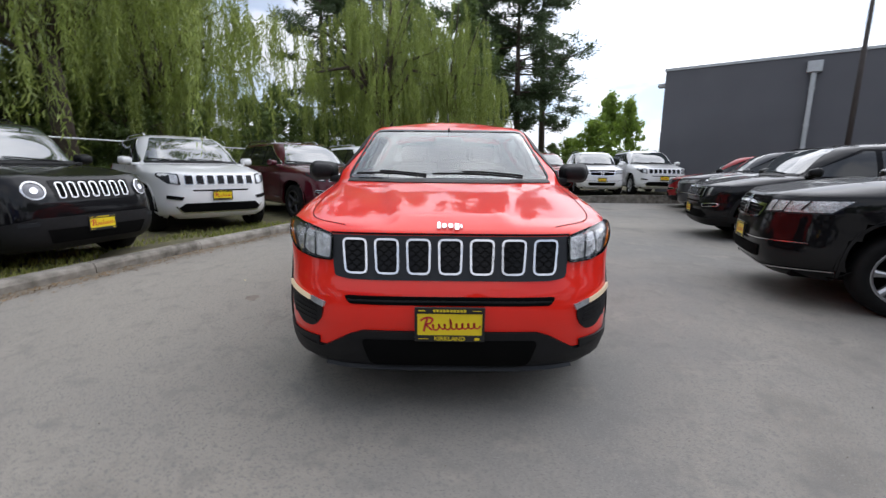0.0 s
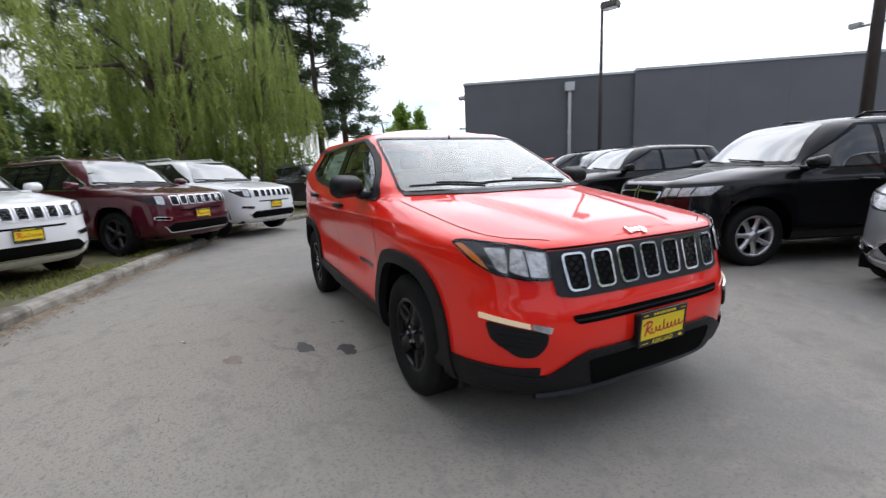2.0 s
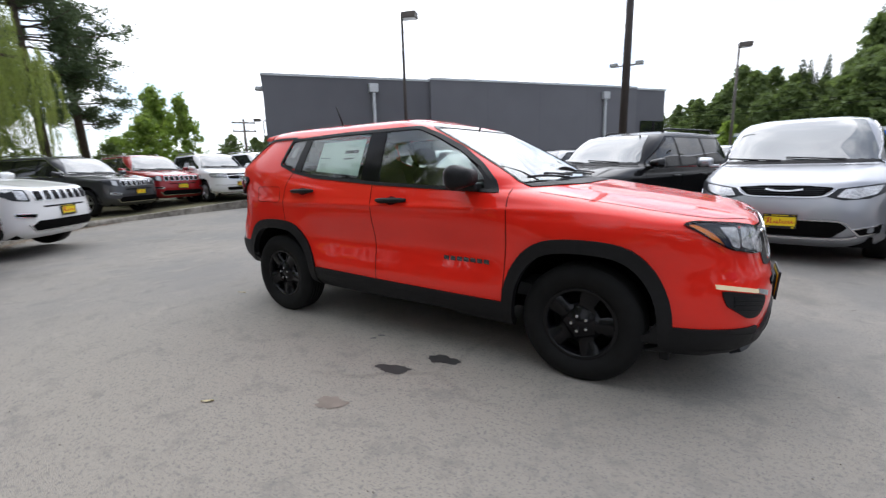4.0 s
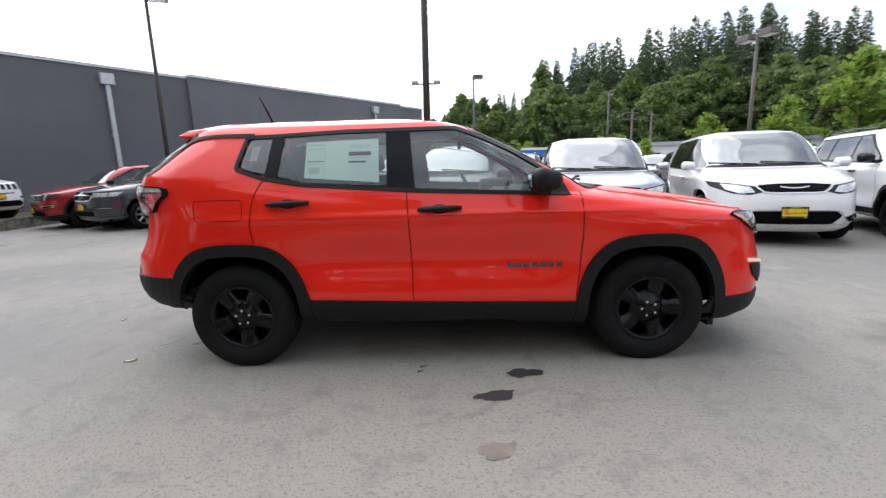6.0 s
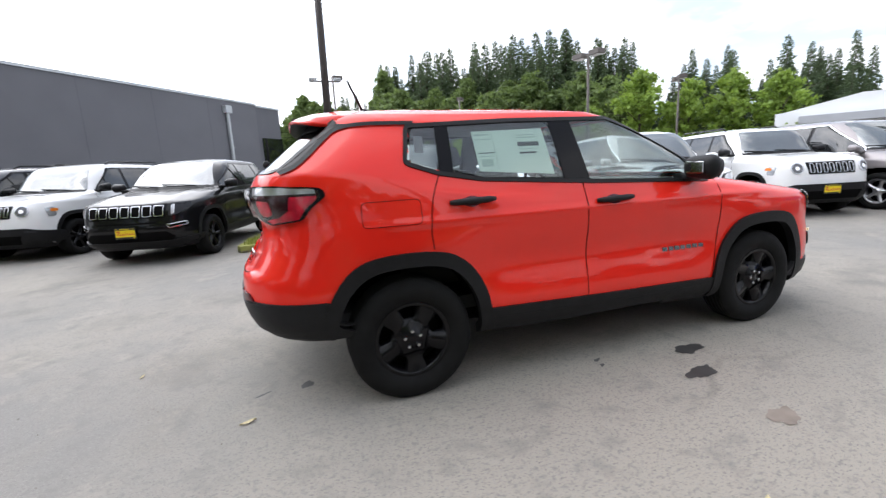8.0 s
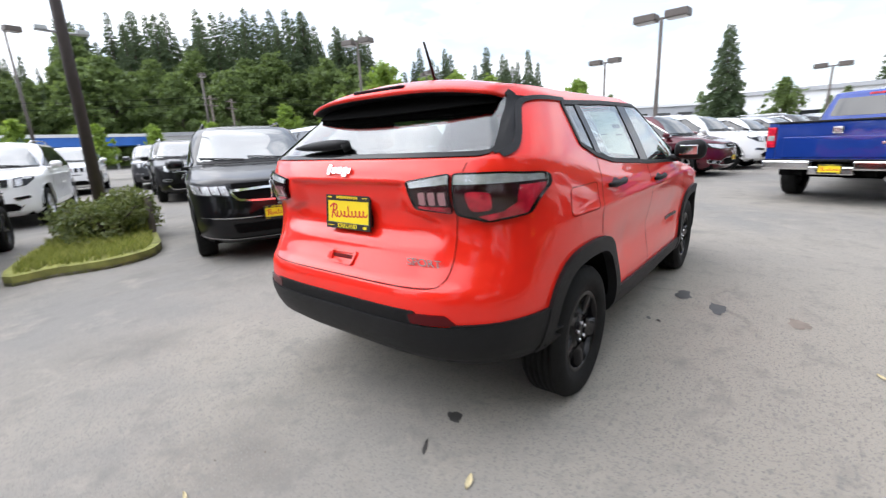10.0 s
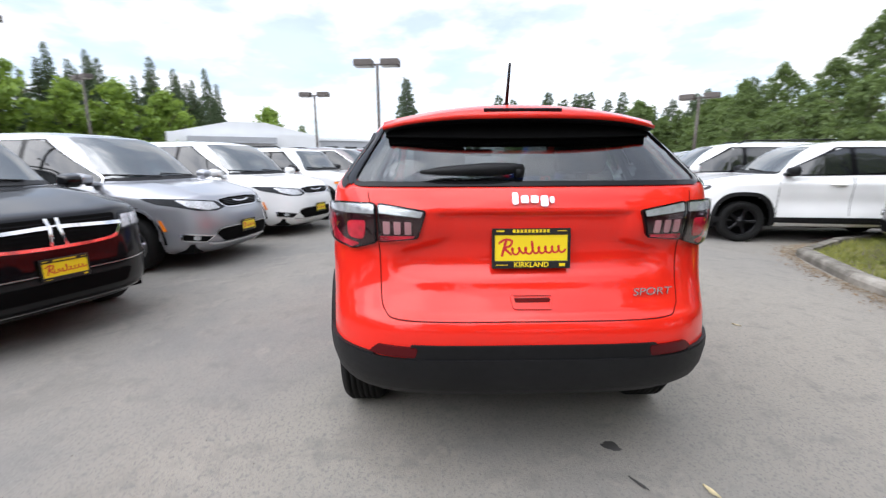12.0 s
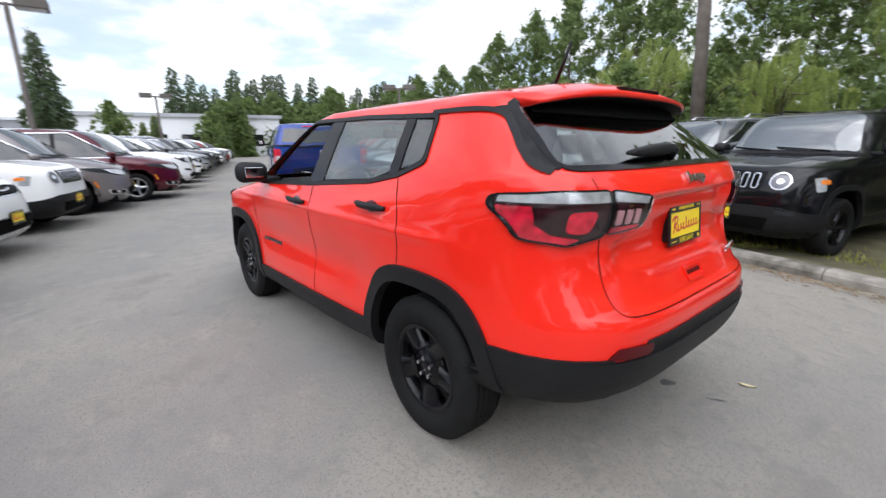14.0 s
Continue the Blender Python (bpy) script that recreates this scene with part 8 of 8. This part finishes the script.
def pine(seed, h, spread, label, m, n=26000):
    """A tall pine: bare stem, uneven limbs, needles in dense clumps with sky between."""
    rnd, g = random.Random(seed), np.random.default_rng(seed)
    t = thing("pine_tree", label, "tree", "trees round the lot")
    bms = [tube_bm([(0, 0, -0.3), (0.12, 0.05, h * 0.5), (0, 0, h * 0.98)], [h * 0.016, h * 0.011, 0.03], 9)]
    tufts = []
    for i in range(58):
        z = 0.24 + 0.74 * rnd.random() ** 0.8
        l, a = spread * (0.35 + 0.75 * math.sin(math.pi * min(1, (1.02 - z) * 1.15))) * rnd.uniform(0.35, 1.0), rnd.uniform(0, 6.28)
        e = (l * math.cos(a), l * math.sin(a), z * h + l * rnd.uniform(-0.15, 0.25))
        bms.append(tube_bm([(0, 0, z * h), (e[0] * 0.5, e[1] * 0.5, z * h + (e[2] - z * h) * 0.2), e], [0.06, 0.04, 0.012], 5))
        for j in range(rnd.randint(3, 6)):
            f = rnd.uniform(0.45, 1.08)
            tufts.append((e[0] * f + rnd.gauss(0, 0.30), e[1] * f + rnd.gauss(0, 0.30), z * h + (e[2] - z * h) * f + rnd.gauss(0, 0.2), rnd.uniform(0.30, 0.75)))
    part("trunk", join_bm(*bms), BARK, t, smooth=True)
    B = np.array(tufts)[g.integers(0, len(tufts), n)]
    d = g.normal(size=(n, 3)); d /= np.linalg.norm(d, axis=1, keepdims=True)
    P = B[:, :3] + d * (B[:, 3] * np.abs(g.normal(0.5, 0.4, n)))[:, None] * (1, 1, 0.55)
    V, F = sprays(P, d + g.normal(0, 0.5, (n, 3)) + (0, 0, 0.25), g.uniform(0.16, 0.34, n), 0.17, g)
    put("crown", mesh("crown", V, F, m, False), t)
    return t


def plant(t, spots, z=0.0, seed=0, label=""):
    """The first spot takes the tree itself, the others copies: (x, y, size, how much taller)."""
    rnd = random.Random(seed)
    for i, (x, y, s, *tall) in enumerate(spots):
        m = Matrix.Translation((x, y, z)) @ pose(0, 0, 0, rnd.uniform(-2, 2), rnd.uniform(-2, 2), rnd.uniform(0, 360)) @ Matrix.Diagonal((s, s, s * (tall[0] if tall else 1), 1))
        if i == 0:
            t.matrix_basis = m
        else:
            c = copy_thing(t, Matrix())
            c.matrix_basis = m
    return t


W1 = willow(11, 9.4, 4.6, 3600, "weeping willow with long pale green strands")
plant(W1, [(-6.4, -8.9, 1.05), (9.2, -22.4, 0.72), (3.6, -23.4, 0.6)], 0.0, 1)
W2 = willow(12, 8.0, 3.9, 2700, "weeping willow with long pale green strands")
plant(W2, [(-11.3, -9.8, 0.85, 1.25), (-17.2, -2.9, 0.92, 1.3), (-19.5, 0.1, 0.72, 1.6), (12.4, -20.6, 0.62)], 0.0, 2)
B1 = broad(21, 9.5, 3.1, 19000, BROAD, "leafy tree with an airy green crown", 0.17, 0.06, clumps=260)
plant(B1, [(-8.5, -12.5, 1.0), (-13.2, -13.0, 0.95), (-2.8, -13.5, 1.1), (-19.8, -9.0, 0.58), (-26.5, -4.0, 0.95), (-24.5, -2.2, 0.95, 1.45), (-26.0, 1.4, 0.95, 1.4), (32.0, -24.0, 0.72, 1.12), (30.4, -26.2, 0.78, 1.15), (28.6, -28.2, 0.80, 1.12), (27.0, -29.8, 0.92, 1.28), (24.6, -31.6, 1.0, 1.36), (22.0, -33.4, 1.15, 1.35), (18.3, -35.6, 1.25, 1.4), (14.8, -37.2, 1.2, 1.4), (8.8, -38.9, 1.25, 1.4), (5.8, -39.6, 1.15, 1.35), (2.5, -40.0, 1.25, 1.4), (11.6, -38.6, 1.0)], 0.0, 3)
B2 = broad(22, 6.0, 2.6, 9000, BROAD, "bushy green tree with low boughs", 0.22, 0.02, "bushy_tree")
plant(B2, [(-3.4, -10.2, 0.62), (-9.6, -9.6, 0.6), (2.6, -12.2, 0.62), (6.0, -14.2, 0.7), (10.4, -15.8, 0.75), (14.8, -17.4, 0.8), (19.4, -19.2, 0.8), (-15.8, -8.0, 0.6), (-18.5, -6.2, 0.65), (-23.5, -2.6, 0.7), (-27.0, 7.4, 0.5), (24.0, -21.0, 0.8), (29.5, -22.5, 0.75), (-12.0, -10.4, 0.6), (35, -22, 0.7), (-30.5, 10.0, 0.45), (-22.0, -4.4, 0.7), (-10.6, -12.0, 0.8), (-14.6, -10.6, 0.8), (-17.4, -9.4, 0.75), (-21.0, -7.8, 0.75), (-24.5, -6.2, 0.75), (-22.4, -0.6, 0.6), (-25.0, 2.0, 0.6), (-6.8, -13.2, 0.9)], 0.0, 4)
C1 = pine(31, 17.0, 3.6, "tall dark pine with bare lower trunk and ragged crown", FIR)
plant(C1, [(-30.0, 5.5, 1.0), (-31.0, 7.6, 1.02), (-30.5, 2.4, 1.1), (-29.0, -9.0, 0.95), (-32.0, -6.5, 1.0), (-18.0, -14.5, 1.0)], 0, 5)
C2 = conifer(32, 20.0, 3.9, "tall dark green fir on the wooded hill", FIR, 150, 0.03, 9000, 0.78, 0.45)


def rise(a, d):
    """The height of the wooded hill at a bearing and distance."""
    k = min(1.0, max(0.0, (d - 62) / 40)) * min(1.0, max(0.0, (a - 20) / 22)) * min(1.0, max(0.0, (112 - a) / 16))
    return 6.0 * k * k * (3 - 2 * k)


HV, HF, na_, nd_ = [], [], 47, 12
for i in range(na_):
    for j in range(nd_):
        a, d = 18 + i * 2.0, 60 + j * 8.0
        HV.append((d * math.cos(radians(a)), d * math.sin(radians(a)), rise(a, d) - 0.03 + (0.5 * noise.noise(Vector((i * 0.7, j * 0.9, 3))) if 0 < j else 0)))
for i in range(na_ - 1):
    for j in range(nd_ - 1):
        q = i * nd_ + j
        HF.append((q, q + 1, q + nd_ + 1, q + nd_))
FLOOR = mat("forest_floor", (0.030, 0.038, 0.016), 0.95, vary=0.4, scale=0.6)
sheet("hill", HV, HF, FLOOR, "dark wooded slope behind the lot", "hill")


CREST = np.array([(14, 10), (25, 12), (27, 18.6), (33, 19), (39, 21), (42, 19), (45.5, 17.5), (48, 23.5), (52, 26), (60, 26), (66, 25), (74, 24), (78, 22.5), (80, 15.5), (85, 18), (88, 17.5), (92, 14), (96, 12)], float)


def forest(t, tall, bearings, near, distant, lo, hi, seed):
    """Trees at the given bearings whose tips reach a share lo to hi of the wood's crest line."""
    r2 = random.Random(seed)
    for i, a in enumerate(bearings):
        a, d = a + r2.uniform(-0.4, 0.4), r2.uniform(near, distant)
        g = rise(a, d) - 0.2
        s = (np.interp(a, CREST[:, 0], CREST[:, 1]) * d / 90 * r2.uniform(lo, hi) - g) / tall
        w = s * r2.uniform(0.85, 1.15)
        m = Matrix.Translation((d * math.cos(radians(a)), d * math.sin(radians(a)), g)) @ pose(0, 0, 0, r2.uniform(-2, 2), r2.uniform(-2, 2), r2.uniform(0, 360)) @ Matrix.Diagonal((w, w, s, 1))
        if i == 0:
            t.matrix_basis = m
        else:
            copy_thing(t, Matrix()).matrix_basis = m


forest(C2, 20.0, [26.2, 27, 28.6, 29.7, 31.2, 32.6, 33.8, 38.4, 39.4, 41.6] + [47 + 0.62 * i for i in range(60)], 80, 104, 0.80, 1.02, 6)
C6 = copy_thing(C2, Matrix())
forest(C6, 20.0, [26.5 + 0.7 * i for i in range(30)], 84, 108, 0.60, 0.92, 16)
B3 = broad(23, 13.0, 4.6, 11000, BROAD, "broad leafy tree on the wooded hill", 0.48, 0.03)
forest(B3, 13.0, [47 + 1.55 * i for i in range(32)], 66, 84, 0.52, 0.80, 7)
B7 = broad(27, 12.0, 4.2, 11000, BROAD, "leafy tree at the end of the wooded hill", 0.44, 0.03)
forest(B7, 12.0, [78 + 1.3 * i for i in range(15)], 72, 88, 0.80, 1.0, 12)
B4 = broad(24, 8.0, 3.3, 6500, BRIGHT, "bright green leafy tree at the edge of the lot", 0.34, 0.05)
plant(B4, [(42.5, 44, 1.55), (46.5, 40.5, 1.3), (49.5, 36.5, 1.35), (52.0, 33.0, 1.25), (36.5, 46.0, 1.0), (30, 50, 0.85), (21, 52, 0.6), (62, 24, 1.15), (11, 60, 0.6), (17, 57, 0.6), (-42.0, 16.7, 0.75, 1.5), (-38.2, 17.3, 0.55, 1.8), (-37.0, 13.4, 0.72), (-36, 11.0, 0.5)], 0.0, 8)
B5 = broad(25, 3.2, 0.9, 1500, BRIGHT, "slim young street tree with bright leaves", 0.20, 0.3, "young_tree")
plant(B5, [(4.8, 30, 1.0), (7.4, 29, 0.9), (10.4, 28, 1.0), (1.4, 31.5, 1.1), (13.2, 27, 0.9), (17, 25, 1.0)], 0.0, 9)
C3 = conifer(33, 8.5, 2.0, "single blue-green spruce beyond the long row", FIR, 210, 0.04, 13000, 0.34, 0.25)
plant(C3, [(34.0, 2.6, 0.95)], 0, 10)
C4 = conifer(34, 7.0, 1.3, "narrow dark cypress behind the white building", BROAD, 150, 0.02, 6500, 0.40, 0.15, 0.6)
plant(C4, [(52, -13.5, 1.04), (50, -11.2, 0.64), (47, -4.5, 0.60), (46, -3.4, 0.50), (55, -17.5, 0.93), (58, -19, 0.99), (54, -20.5, 0.90), (60, -22.5, 1.05), (57, -25, 0.99), (53, -27, 1.05), (50, -29, 1.05), (46, -29, 0.99), (42, -28, 0.93), (66, 9, 0.88), (68, 5, 0.72), (64, 20, 0.96)], 0, 11)
B6 = broad(26, 5.0, 1.7, 2500, BROAD, "small round leafy tree by the lane", 0.26, 0.25, "small_tree")
plant(B6, [(37.0, -0.6, 0.9), (44, -8.5, 0.9), (-39.2, 22.2, 0.95), (-37.3, 25.2, 1.0), (-38.2, 24.0, 0.9)], 0, 12)
C5 = conifer(35, 9.0, 2.3, "dark fir in the belt of trees beyond the lane", FIR, 110, 0.03, 5200, 0.55, 0.4)
rb = random.Random(15)
plant(C5, [(d * math.cos(radians(a)), d * math.sin(radians(a)), k) for a, d, k in ((-8.5 - 1.05 * i + rb.uniform(-0.4, 0.4), rb.uniform(60, 72), rb.uniform(0.85, 1.25)) for i in range(30))], 0, 13)
B8 = broad(28, 7.5, 3.2, 8000, BROAD, "leafy tree in the belt of trees beyond the lane", 0.36, 0.03)
plant(B8, [(d * math.cos(radians(a)), d * math.sin(radians(a)), k) for a, d, k in ((-12 - 2.1 * i + rb.uniform(-0.8, 0.8), rb.uniform(54, 62), rb.uniform(0.7, 1.15)) for i in range(15))], 0, 14)
